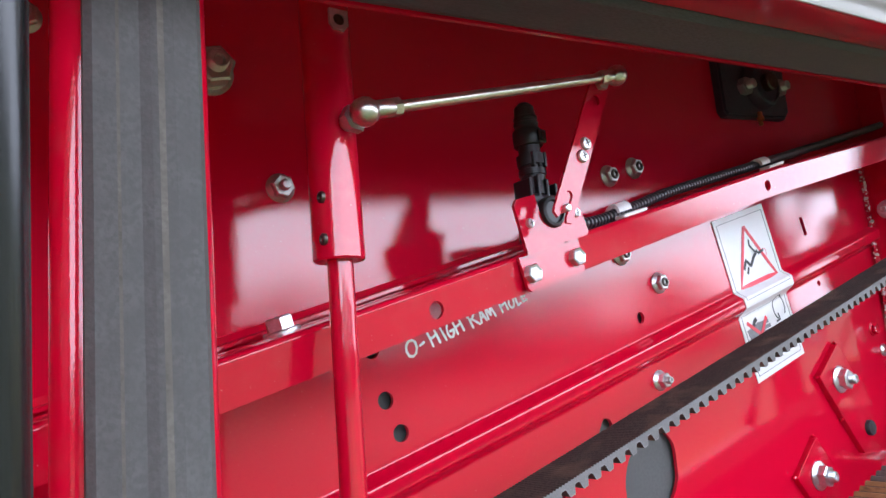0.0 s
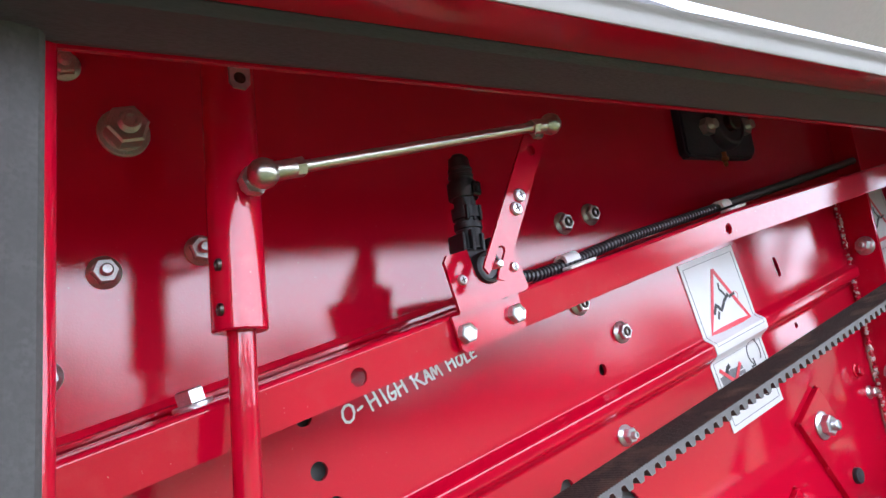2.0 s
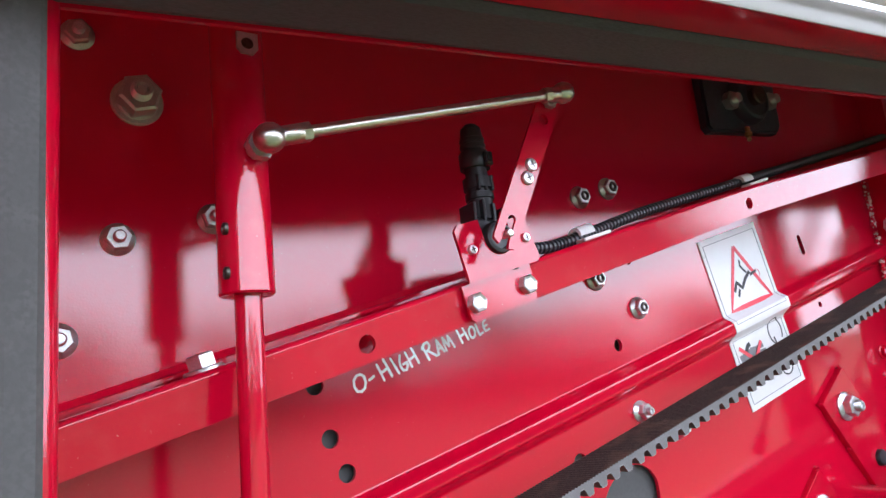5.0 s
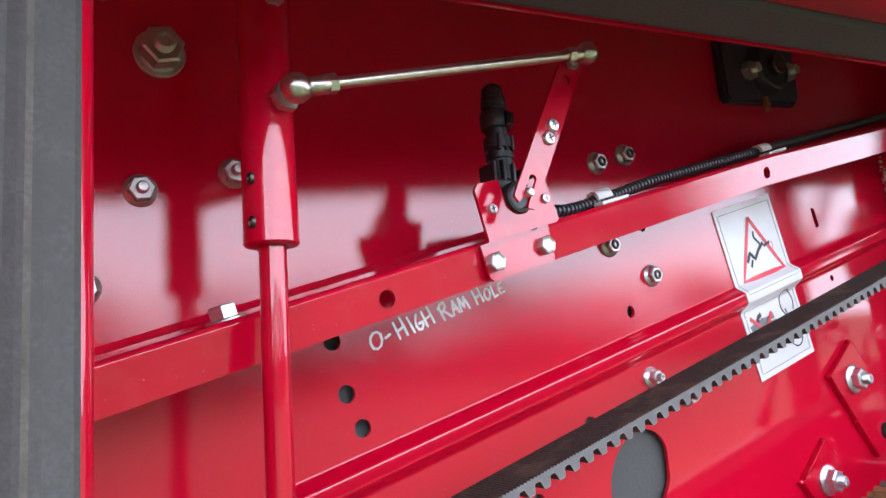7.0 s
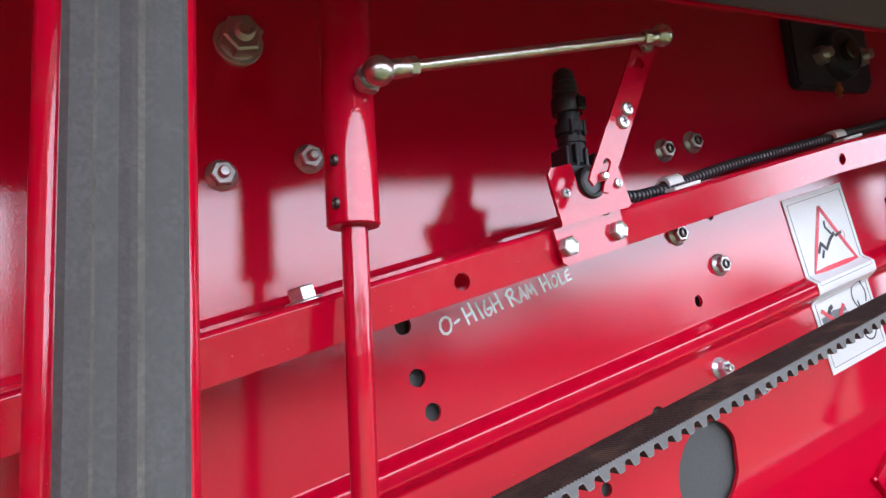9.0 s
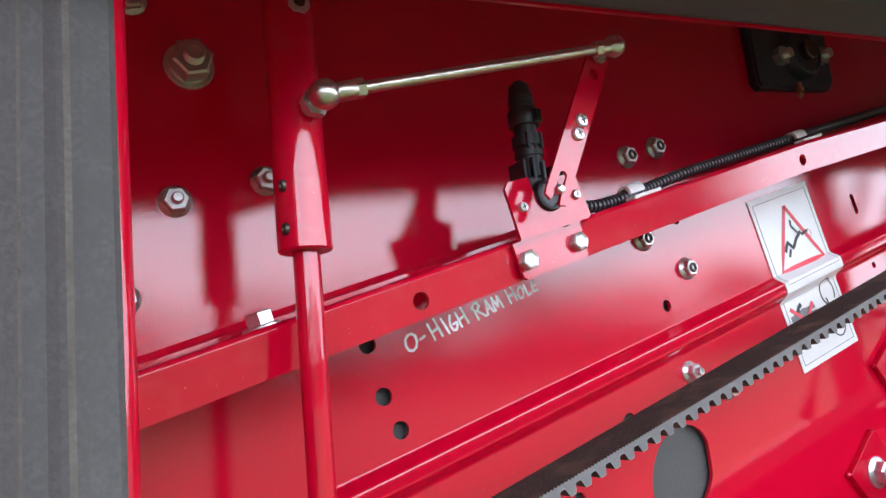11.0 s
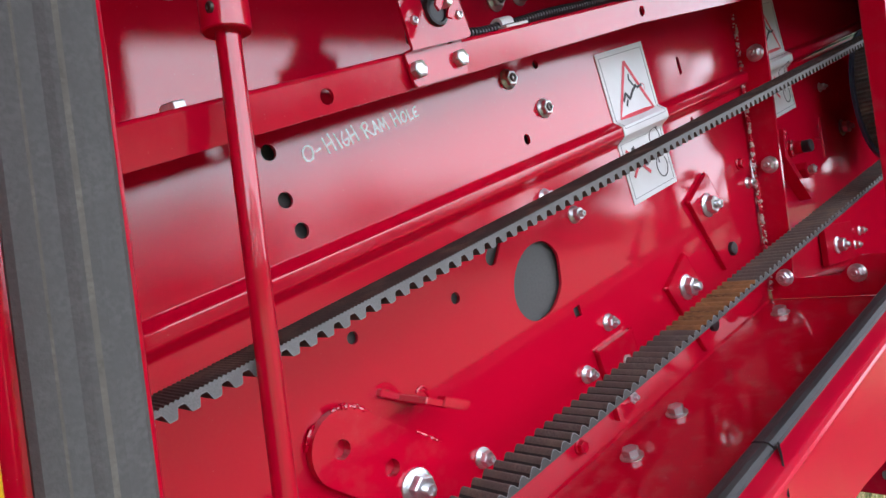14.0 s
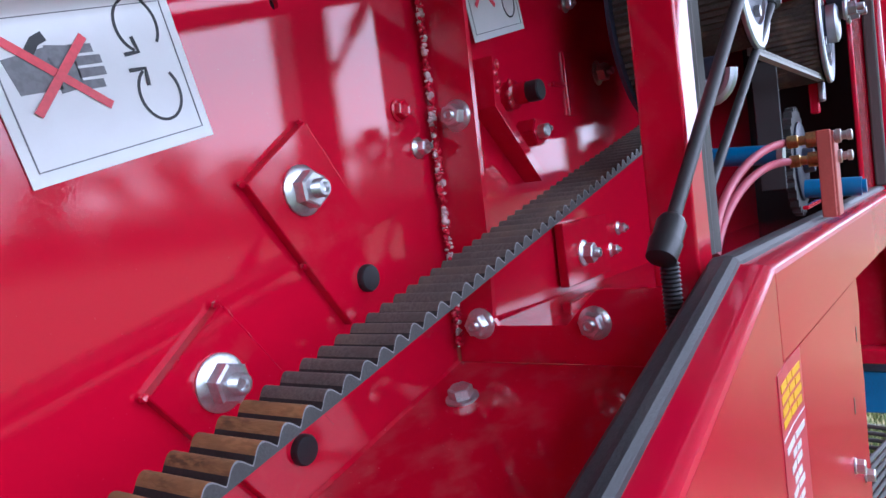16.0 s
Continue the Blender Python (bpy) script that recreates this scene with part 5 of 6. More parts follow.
def outline(pts, w=0.00022):
    """Dark edge line round a print: the same shape, a little larger, just under it."""
    cx_, cz_ = sum(p[0] for p in pts) / len(pts), sum(p[1] for p in pts) / len(pts)
    b = bmesh.new()
    big = []
    for px_, pz_ in pts:
        v = Vector((px_ - cx_, pz_ - cz_))
        big.append((px_ + math.copysign(w, v.x), pz_ + math.copysign(w, v.y)))
    sleeve_poly(b, big, 0.0001)
    part("edge_line", b, M_INK, sleeve)


outline([(0.0004, 1.6062), (0.0064, 1.5568), (-0.0070, 1.5568)])
outline([(-0.0078, 1.6275), (-0.0050, 1.6275), (-0.0042, 1.6080), (-0.0062, 1.6080)])
outline([(-0.0036, 1.6250), (-0.0024, 1.6250), (-0.0030, 1.6080), (-0.0040, 1.6080)])
outline([(-0.0012, 1.6225), (0.0016, 1.6190), (0.0058, 1.6185), (0.0072, 1.6150), (0.0056, 1.6105), (0.0024, 1.6090), (0.0000, 1.6115), (0.0008, 1.6170)])
bm = bmesh.new()
sleeve_poly(bm, [(0.0004, 1.6045), (0.0060, 1.5570), (-0.0066, 1.5570)])
sleeve_poly(bm, [(0.0026, 1.5575), (0.0022, 1.48), (-0.0036, 1.48), (-0.0032, 1.5575)])
bmesh.ops.remove_doubles(bm, verts=bm.verts[:], dist=0.00002)
part("printed_arrow", bm, M_WHITE, sleeve)
bm = bmesh.new()
sleeve_poly(bm, [(-0.0078, 1.6275), (-0.0050, 1.6275), (-0.0042, 1.6080), (-0.0062, 1.6080)])
part("printed_bar", bm, M_WHITE, sleeve)
bm = bmesh.new()
sleeve_poly(bm, [(-0.0036, 1.6250), (-0.0024, 1.6250), (-0.0030, 1.6080), (-0.0040, 1.6080)])
part("printed_bar", bm, M_WHITE, sleeve)
bm = bmesh.new()
sleeve_poly(bm, [(-0.0012, 1.6225), (0.0016, 1.6190), (0.0058, 1.6185), (0.0072, 1.6150), (0.0056, 1.6105), (0.0024, 1.6090), (0.0000, 1.6115), (0.0008, 1.6170)])
bmesh.ops.remove_doubles(bm, verts=bm.verts[:], dist=0.00002)
part("printed_shape", bm, M_WHITE, sleeve)


def sleeve_text(body, size, s0, z0, turn):
    cu = bpy.data.curves.new("lettering", "FONT")
    cu.body, cu.size, cu.align_x, cu.align_y, cu.resolution_u = body, size, "CENTER", "CENTER", 3
    ob = bpy.data.objects.new("lettering", cu)
    scene.collection.objects.link(ob)
    me = bpy.data.meshes.new_from_object(ob.evaluated_get(bpy.context.evaluated_depsgraph_get()))
    bpy.data.objects.remove(ob)
    bpy.data.curves.remove(cu)
    for v in me.vertices:
        a, c = (v.co.x, v.co.y) if not turn else (-v.co.y, v.co.x)
        v.co = on_sleeve(s0 + a, z0 + c, 0.0004)
    whole = bmesh.new()
    whole.from_mesh(me)
    bpy.data.meshes.remove(me)
    left = set(whole.verts)
    while left:
        found, edge_ = set(), [left.pop()]
        while edge_:
            v = edge_.pop()
            found.add(v)
            for e in v.link_edges:
                o = e.other_vert(v)
                if o in left:
                    left.remove(o)
                    edge_.append(o)
        b = bmesh.new()
        at = {v: b.verts.new(v.co) for v in found}
        for f in {f for v in found for f in v.link_faces}:
            b.faces.new([at[v] for v in f.verts])
        part("letter", b, M_INK, sleeve)


sleeve_text("PRESS", 0.0052, 0.0046, 1.6275, False)
sleeve_text("TO UNLOCK", 0.0062, 0.0002, 1.5600, True)

# ---------- second bay: struts, pulleys, hydraulics ----------
for a, c, r in (((1.122, 0.299, 1.562), (1.585, 0.225, 2.054), 0.0052), ((1.300, 0.328, 1.548), (1.970, 0.250, 2.090), 0.0048)):
    gs = thing("panel_strut", "slim black gas strut holding the side panel open", "gas strut", "panel struts")
    a, c = Vector(a), Vector(c)
    dd = (c - a).normalized()
    bm = bmesh.new()
    sweep(bm, [a, a + dd * 0.30, c - dd * 0.05], r, 14)
    part("piston_rod", bm, M_STRUT, gs, smooth=True)
    bm = bmesh.new()
    lathe(bm, [(0.005, -0.026), (0.0105, -0.024), (0.0115, -0.010), (0.0105, -0.008), (0.0105, 0.006), (0.0085, 0.010), (0.006, 0.012)], 18, Matrix.Translation(a) @ dd.to_track_quat("Z", "Y").to_matrix().to_4x4())
    part("end_fitting", bm, M_BLACK, gs, smooth=True)
    bm = bmesh.new()
    sweep(bm, [a + dd * 0.385, a + dd * 0.39, c - dd * 0.06, c], [0.0060, 0.0098, 0.0098, 0.0060], 18)
    part("cylinder", bm, M_STRUT, gs, smooth=True)
ch = thing("ribbed_sleeve", "black ribbed cable sleeve below the strut end", "cable")
bm = bmesh.new()
pts = [Vector((1.124, 0.302, 1.540 - 0.0015 * i)) for i in range(34)]
sweep(bm, pts, [0.0072 if i % 2 else 0.0058 for i in range(34)], 12)
part("ribbed_tube", bm, M_BLACK, ch, smooth=True)


def pulley(name, label, x, z, y0, y1, r, m_face, wrap=True, hub=0.03):
    """Flanged pulley on a y axis: front rim, web, toothed belt wrap, hub and bolts."""
    t = thing(name, label, "pulley", "drive pulleys")
    mm = Matrix.Translation((x, y1, z)) @ OUT
    w = y1 - y0
    b = bmesh.new()
    lathe(b, [(r * 0.70, w - 0.006), (r * 0.72, w - 0.001), (r * 0.97, w), (r, w - 0.002), (r, w - 0.006), (r * 0.9, w - 0.008)], 56, mm)
    part("rim", b, m_face, t, smooth=True)
    b = bmesh.new()
    lathe(b, [(r * 0.70, w - 0.012), (r * 0.70, w - 0.005), (r * 0.5, w - 0.006), (r * 0.34, w - 0.003), (r * 0.30, w)], 48, mm)
    part("web", b, M_NAVY, t, smooth=True)
    b = bmesh.new()
    lathe(b, [(r * 0.88, w - 0.008), (r * 0.88, 0.006), (r, 0.005), (r, 0.0)], 48, mm)
    part("groove", b, M_NAVY, t, smooth=True)
    if wrap:
        b = bmesh.new()
        n = int(2 * math.pi * r / 0.0085)
        prism(b, [((r * 0.93 + (0.003 if i % 2 else 0.0)) * math.cos(2 * math.pi * i / (2 * n)), (r * 0.93 + (0.003 if i % 2 else 0.0)) * math.sin(2 * math.pi * i / (2 * n))) for i in range(2 * n)], w - 0.016, mm @ Matrix.Translation((0, 0, 0.007)))
        part("belt_wrap", b, M_BELT, t, "ribbed black belt wrapped round the pulley")
    b = bmesh.new()
    lathe(b, [(hub, w), (hub, w + 0.012), (hub * 0.8, w + 0.016), (0.010, w + 0.016)], 24, mm)
    part("hub", b, m_face, t, smooth=True)
    for i in range(5):
        q_ = 2 * math.pi * i / 5
        b = bmesh.new()
        prism(b, hexa(0.007), 0.006, mm @ Matrix.Translation((r * 0.56 * math.cos(q_), r * 0.56 * math.sin(q_), w - 0.006)))
        part("hub_bolt", b, M_ZINC, t)
    return t


pulley("drive_pulley", "plated drive pulley with a bolted hub", 1.522, 1.827, 0.296, 0.372, 0.098, M_SILVER)
pulley("idler_pulley", "plated idler pulley carrying a short belt", 1.925, 1.804, 0.264, 0.350, 0.090, M_SILVER)
pulley("tail_pulley", "dark iron pulley at the end of the long belt", 1.546, 1.797, 0.380, 0.436, 0.127, M_NAVY)
sb = thing("short_belt", "short toothed belt between two pulleys", "belt")
bm = bmesh.new()
n, xa, xb = 62, 1.525, 1.915
for i in range(n):
    x = xa + (xb - xa) * i / n
    box(bm, x, x + 0.0034, 0.302, 0.312, 1.7285, 1.7335)
box(bm, xa, xb, 0.302, 0.312, 1.7250, 1.7292)
for v in bm.verts:
    f = (v.co.x - xa) / (xb - xa)
    v.co.z -= 0.007 * f
    v.co.y -= 0.028 * f
part("belt_strand", bm, M_CORD, sb)
bx = thing("gear_housing", "red gear housing with heavy bolts above the pulley", "housing")
bm = bmesh.new()
box(bm, 1.62, 2.10, 0.262, 0.44, 1.822, 2.00, 0.010, 3)
for v in bm.verts:
    if v.co.x < 1.7 and v.co.z < 1.86:
        v.co.z += 0.03
part("housing_body", bm, M_REDS, bx)
bm = bmesh.new()
lathe(bm, [(0.042, 0), (0.042, 0.022), (0.036, 0.026), (0.020, 0.027)], 28, Matrix.Translation((1.955, 0.262, 1.855)) @ OUT)
part("bearing_cap", bm, M_NAVY, bx, smooth=True)
for x, z in ((1.930, 1.822), (1.985, 1.823), (1.965, 1.868)):
    bm = bmesh.new()
    prism(bm, hexa(0.011), 0.014, Matrix.Translation((x, 0.238, z)) @ OUT)
    lathe(bm, [(0.016, -0.004), (0.016, 0.0), (0.014, 0.002)], 20, Matrix.Translation((x, 0.238, z)) @ OUT)
    lathe(bm, [(0.006, 0.014), (0.006, 0.024), (0.004, 0.025)], 12, Matrix.Translation((x, 0.238, z)) @ OUT)
    part("housing_bolt", bm, M_SILVER, bx)
nub = thing("hanging_bracket", "short plated bracket under the idler pulley", "bracket")
bm = bmesh.new()
box(bm, 1.966, 1.984, 0.280, 0.290, 1.690, 1.722, 0.003, 2)
part("tab", bm, M_SILVER, nub)
bm = bmesh.new()
box(bm, 1.976, 1.990, 0.290, 0.305, 1.672, 1.740, 0.003, 2)
part("arm", bm, M_REDS, nub)
hook = thing("chain_guide", "pale curved metal guide beside the strut", "guide")
bm = bmesh.new()
sweep(bm, [(1.330, 0.312 + 0.020 * math.cos(q_), 1.690 + 0.026 * math.sin(q_)) for q_ in [math.pi + math.pi * i / 12 for i in range(13)]], 0.0065, 10)
part("curved_bar", bm, M_SILVER, hook, smooth=True)
bm = bmesh.new()
lathe(bm, [(0.010, 0), (0.010, 0.02), (0.008, 0.022)], 18, Matrix.Translation((1.332, 0.322, 1.694)) @ OUT)
part("roller", bm, M_NAVY, hook, smooth=True)
plt = thing("chain_cover", "dull grey upright sheet in the bay", "panel")
bm = bmesh.new()
box(bm, 1.760, 1.764, 0.318, 0.352, 1.56, 1.745, 0.001, 1)
part("sheet", bm, M_GREYD, plt)
spr = thing("sprocket", "dark toothed sprocket behind the fittings", "sprocket")
bm = bmesh.new()
pts = []
for i in range(112):
    rr_ = 0.086 if i % 4 in (0, 1) else 0.079
    pts.append((rr_ * math.cos(2 * math.pi * i / 112), rr_ * math.sin(2 * math.pi * i / 112)))
prism(bm, pts, 0.012, Matrix.Translation((1.880, 0.326, 1.597)) @ OUT)
part("toothed_disc", bm, M_GREYD, spr)
bm = bmesh.new()
lathe(bm, [(0.062, 0), (0.062, 0.003), (0.058, 0.005), (0.020, 0.005), (0.018, 0.02)], 40, Matrix.Translation((1.880, 0.3135, 1.597)) @ OUT)
part("hub_disc", bm, M_NAVY, spr, smooth=True)
cyl = thing("blue_cylinder", "blue painted hydraulic cylinder across the bay", "cylinder")
bm = bmesh.new()
sweep(bm, [(1.615, 0.400, 1.617), (1.612, 0.300, 1.609)], 0.0125, 24)
part("barrel", bm, M_BLUE, cyl, smooth=True)
bm = bmesh.new()
sweep(bm, [(1.612, 0.303, 1.609), (1.612, 0.296, 1.6085)], 0.0137, 24)
part("end_cap", bm, M_CHROME, cyl, smooth=True)
cyl = thing("blue_spool", "short blue spool housing behind the fittings", "housing")
bm = bmesh.new()
sweep(bm, [(1.800, 0.300, 1.556), (1.800, 0.228, 1.552)], 0.0135, 24)
part("housing_body", bm, M_BLUE, cyl, smooth=True)
bm = bmesh.new()
sweep(bm, [(1.800, 0.2275, 1.552), (1.800, 0.222, 1.552)], 0.0100, 20)
part("spool_cap", bm, M_BLUE, cyl, smooth=True)
brk2 = thing("fitting_bracket", "red bracket holding brass hose fittings, tan from a reflection put in its colour", "bracket")
bm = bmesh.new()
box(bm, 1.552, 1.556, 0.238, 0.253, 1.530, 1.630, 0.001, 1)
part("bracket_plate", bm, M_TANREFL, brk2)
bm = bmesh.new()
box(bm, 1.556, 1.600, 0.2355, 0.2395, 1.530, 1.628, 0.001, 1)
part("bracket_face", bm, M_TANREFL, brk2)
bm = bmesh.new()
box(bm, 1.44, 1.552, 0.252, 0.258, 1.548, 1.552, 0.001, 1)
part("bracket_foot", bm, M_REDS, brk2)
FIT = [(0.004, 0.0), (0.0075, 0.001), (0.0075, 0.012), (0.0055, 0.013), (0.0055, 0.020), (0.009, 0.021), (0.009, 0.032), (0.0055, 0.033), (0.0055, 0.038)]
TIP = [(0.0060, 0.0), (0.0060, 0.012), (0.0080, 0.013), (0.0080, 0.018), (0.0050, 0.019), (0.0050, 0.024), (0.0062, 0.025), (0.0062, 0.029), (0.0035, 0.030)]
for z, x, y0 in ((1.621, 1.562, 0.285), (1.598, 1.590, 0.288)):
    f_ = part("hose_fitting", lathe(bmesh.new(), FIT, 18, Matrix.Translation((x, y0, z)) @ OUT), M_BRASS, brk2, smooth=True)
    part("fitting_tip", lathe(bmesh.new(), TIP, 18, Matrix.Translation((x, y0 - 0.038, z)) @ OUT), M_ZINCY, f_, smooth=True)
for dz in (0.0, -0.018):
    hs = thing("hydraulic_hose", "faded pink hydraulic hose curving to a fitting", "hose", "hydraulic hoses")
    bm = bmesh.new()
    P0, P1, P2, P3 = Vector((1.385, 0.334, 1.530 + dz)), Vector((1.425, 0.332, 1.585 + dz)), Vector((1.520, 0.312, 1.620 + dz)), Vector((1.566, 0.286, 1.621 + dz * 1.25))
    pts = []
    for i in range(21):
        t = i / 20
        pts.append((1 - t) ** 3 * P0 + 3 * (1 - t) ** 2 * t * P1 + 3 * (1 - t) * t * t * P2 + t ** 3 * P3)
    sweep(bm, pts, 0.0048, 12)
    part("hose", bm, M_HOSE, hs, smooth=True)

# lug strip, plug and box in the second bay
sl = thing("strap_bracket", "bent red strap with a round black plug", "bracket")
bm = bmesh.new()
prism(bm, [(1.257, 1.738), (1.267, 1.739), (1.265, 1.692), (1.347, 1.618), (1.337, 1.611), (1.253, 1.688)], 0.026, wall_at(0.496))
part("strap", bm, M_REDS, sl)
bm = bmesh.new()
lathe(bm, [(0.016, -0.008), (0.0155, 0.006), (0.0115, 0.008), (0.0115, 0.022)], 24, Matrix.Translation((1.318, 0.512, 1.705)) @ OUT)
part("boss", bm, M_REDS, sl, smooth=True)
bm = bmesh.new()
lathe(bm, [(0.0112, 0), (0.0112, 0.013), (0.010, 0.0145), (0.004, 0.0145)], 24, Matrix.Translation((1.318, 0.490, 1.705)) @ OUT)
part("plug", bm, M_BLACK, sl, smooth=True)
bm = bmesh.new()
prism(bm, hexa(0.0165), 0.023, on_wall(1.342, 1.664, 0.517))
bmesh.ops.bevel(bm, geom=bm.edges[:], offset=0.0015, segments=2, affect="EDGES")
part("painted_nut", bm, M_REDS, sl)
bm = bmesh.new()
lathe(bm, [(0.0075, 0.012), (0.0075, 0.026), (0.006, 0.028), (0.001, 0.028)], 16, on_wall(1.342, 1.664, 0.512))
part("stud_end", bm, M_CHROME, sl, smooth=True)
for k in range(9):
    bm = bmesh.new()
    q_ = rr.uniform(0, 6.28)
    top_ = k < 4
    c_ = Vector((1.262 + 0.004 * (k % 2), 0.497, 1.703 + 0.009 * k)) if top_ else Vector((1.318 + 0.0165 * math.cos(q_), 0.506, 1.705 + 0.0165 * math.sin(q_)))
    r_ = bmesh.ops.create_icosphere(bm, subdivisions=2, radius=rr.uniform(0.0028, 0.0042))
    for v in r_["verts"]:
        v.co = Vector((v.co.x, v.co.y * 0.8, v.co.z * 1.4)) + c_
    part("weld_lump", bm, M_WELD, sl, smooth=True)
gus = thing("wall_gusset", "thin red upright strip welded on the bay wall", "bracket")
bm = bmesh.new()
box(bm, 1.457, 1.479, 0.5072, 0.5112, 1.688, 1.766, 0.0006, 1)
part("strip", bm, M_REDS, gus)
bm = bmesh.new()
box(bm, 1.423, 1.462, 0.5086, 0.5125, 1.722, 1.727, 0.0006, 1)
part("foot", bm, M_REDS, gus)
bm = bmesh.new()
box(bm, 1.385, 1.52, 0.500, 0.5115, 1.485, 1.56, 0.001, 1)
tagged(part("mounting_pad", bm, M_REDS), "raised red pad behind a nut", "plate", kind="structure")
bm = bmesh.new()
box(bm, 1.172, 2.31, 0.285, 0.512, 1.470, 1.476)
tagged(part("ledge_second_bay", bm, M_REDF), "red ledge under the second bay", "floor", kind="structure")
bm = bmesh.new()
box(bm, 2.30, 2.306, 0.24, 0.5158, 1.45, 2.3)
tagged(part("bulkhead", bm, M_INSIDESHADE), "near-black sheet closing the second bay, shade put into its colour", "wall", kind="structure")

# far frame of the second bay and rear bodywork
bm = bmesh.new()
box(bm, 2.285, 2.345, 0.205, 0.245, 1.45, 2.3, 0.004, 2)
tagged(part("pillar_far", bm, M_REDS, smooth=True), "red pillar at the far end of the bay", "pillar", kind="structure")
bm = bmesh.new()
box(bm, 2.262, 2.284, 0.215, 0.236, 1.53, 2.2, 0.004, 2)
tagged(part("pillar_seal_far", bm, M_SEAL), "black seal on the far pillar", "seal", kind="structure")
bm = bmesh.new()
box(bm, 2.02, 2.262, 0.238, 0.246, 1.53, 2.2, 0.002, 1)
tagged(part("bay_jamb", bm, M_REDS), "red frame beside the far seal", "frame", kind="structure")
fas = thing("rear_side_panel", "glossy red rear side panel mirroring the sky", "panel")
bm = bmesh.new()
plate(bm, [(2.347, 1.362), (3.00, 1.342), (3.04, 1.37), (3.03, 1.45), (2.82, 2.02), (2.74, 2.35), (2.347, 2.35)], [], 0.02, wall_at(0.0))
for v in bm.verts:
    v.co.y += 0.194 - 0.042 * (v.co.x - 2.35)
part("panel_skin", bm, M_COVER, fas)
bm = bmesh.new()
box(bm, 3.005, 3.045, 0.146, 0.176, 1.350, 1.420, 0.005, 2)
lamp_ = thing("marker_lamp", "orange side marker lamp on the rear panel", "lamp")
part("lens", bm, M_ORANGE, lamp_)
low = thing("rear_lower_panel", "dark red riveted panel below the rear side panel", "panel")
bm = bmesh.new()
prism(bm, [(0.267, 1.315), (0.174, 1.345), (0.160, 1.345), (0.164, 1.130), (0.272, 1.130)], 0.006, Matrix(((0, 0, 1, 2.90), (1, 0, 0, 0), (0, 1, 0, 0), (0, 0, 0, 1))))
part("panel_sheet", bm, M_REDS, low)
for y, z in ((0.262, 1.16), (0.260, 1.23), (0.258, 1.30), (0.208, 1.305)):
    bm = bmesh.new()
    lathe(bm, [(0.006, 0), (0.005, 0.003), (0.002, 0.004)], 12, Matrix.Translation((2.90, y, z)) @ LEFT)
    part("rivet", bm, M_ZINC, low, smooth=True)
und = thing("rear_chassis", "dark red chassis posts and shelf under the body", "chassis")
bm = bmesh.new()
box(bm, 2.425, 2.450, 0.215, 0.240, 1.095, 1.46, 0.003, 1)
part("post", bm, M_REDS, und)
bm = bmesh.new()
box(bm, 2.452, 2.460, 0.232, 0.62, 1.165, 1.46)
part("web_sheet", bm, M_REDS, und)
bm = bmesh.new()
box(bm, 2.40, 2.45, 0.246, 0.40, 1.138, 1.170, 0.002, 1)
part("shelf", bm, M_REDS, und)
bm = bmesh.new()
box(bm, 1.75, 1.95, 0.31, 0.45, 1.18, 1.36, 0.01, 2)
part("step_box", bm, M_REDS, und)
drum = thing("blue_hopper", "dull blue casing with a dark rim under the shelf", "casing")
bm = bmesh.new()
box(bm, 2.44, 2.452, 0.252, 0.42, 1.015, 1.112, 0.003, 1)
part("casing", bm, M_BLUE, drum)
bm = bmesh.new()
box(bm, 2.43, 2.46, 0.250, 0.42, 1.112, 1.136, 0.004, 1)
part("casing_top", bm, M_NAVY, drum)
grd = thing("fan_guard", "dark steel bar guard over the fan opening", "guard")
for i in range(11):
    z = 1.016 + 0.0160 * i
    xe = 1.925 - 0.0013 * (i - 3.4) ** 2
    bm = bmesh.new()
    sweep(bm, [(1.58, 0.276, z), (xe - 0.06, 0.2255, z), (xe - 0.015, 0.2200, z), (xe, 0.2260, z), (xe + 0.006, 0.2450, z), (xe + 0.006, 0.290, z)], 0.0034, 8)
    part("guard_bar", bm, M_GREY, grd, smooth=True)
for x in (1.74, 1.90):
    bm = bmesh.new()
    sweep(bm, [(x, 0.262 - 0.16 * (x - 1.66), 1.012), (x, 0.262 - 0.16 * (x - 1.66), 1.178)], 0.0045, 8)
    part("guard_hoop", bm, M_GREY, grd, smooth=True)
# black sheet standing in for the shade within the fan opening
bm = bmesh.new()
prism(bm, [(1.58, 1.00), (1.58, 1.19), (1.92, 1.19), (1.94, 1.10), (1.92, 1.00)], 0.01, wall_at(0.30))
part("dark_opening", bm, M_BLACK, grd)
tl = thing("tail_shield", "red folded tail shield at the bottom rear", "shield")
YZ = lambda x: Matrix(((0, 0, 1, x), (1, 0, 0, 0), (0, 1, 0, 0), (0, 0, 0, 1)))
bm = bmesh.new()
plate(bm, [(2.12, 0.975), (2.30, 0.955), (2.45, 0.945), (2.50, 0.900), (2.43, 0.796), (2.30, 0.765), (2.15, 0.800)], [], 0.006, wall_at(0.236))
part("side_sheet", bm, M_COVER, tl)
bm = bmesh.new()
prism(bm, [(0.440, 0.711), (0.308, 0.687), (0.262, 0.745), (0.266, 0.907), (0.300, 0.960), (0.440, 0.960)], 0.008, YZ(2.30))
part("end_sheet", bm, M_REDS, tl)
bm = bmesh.new()
prism(bm, [(0.250, 0.920), (0.218, 0.930), (0.215, 1.045), (0.250, 1.042)], 0.010, YZ(2.30))
part("upper_flap", bm, M_REDS, tl)

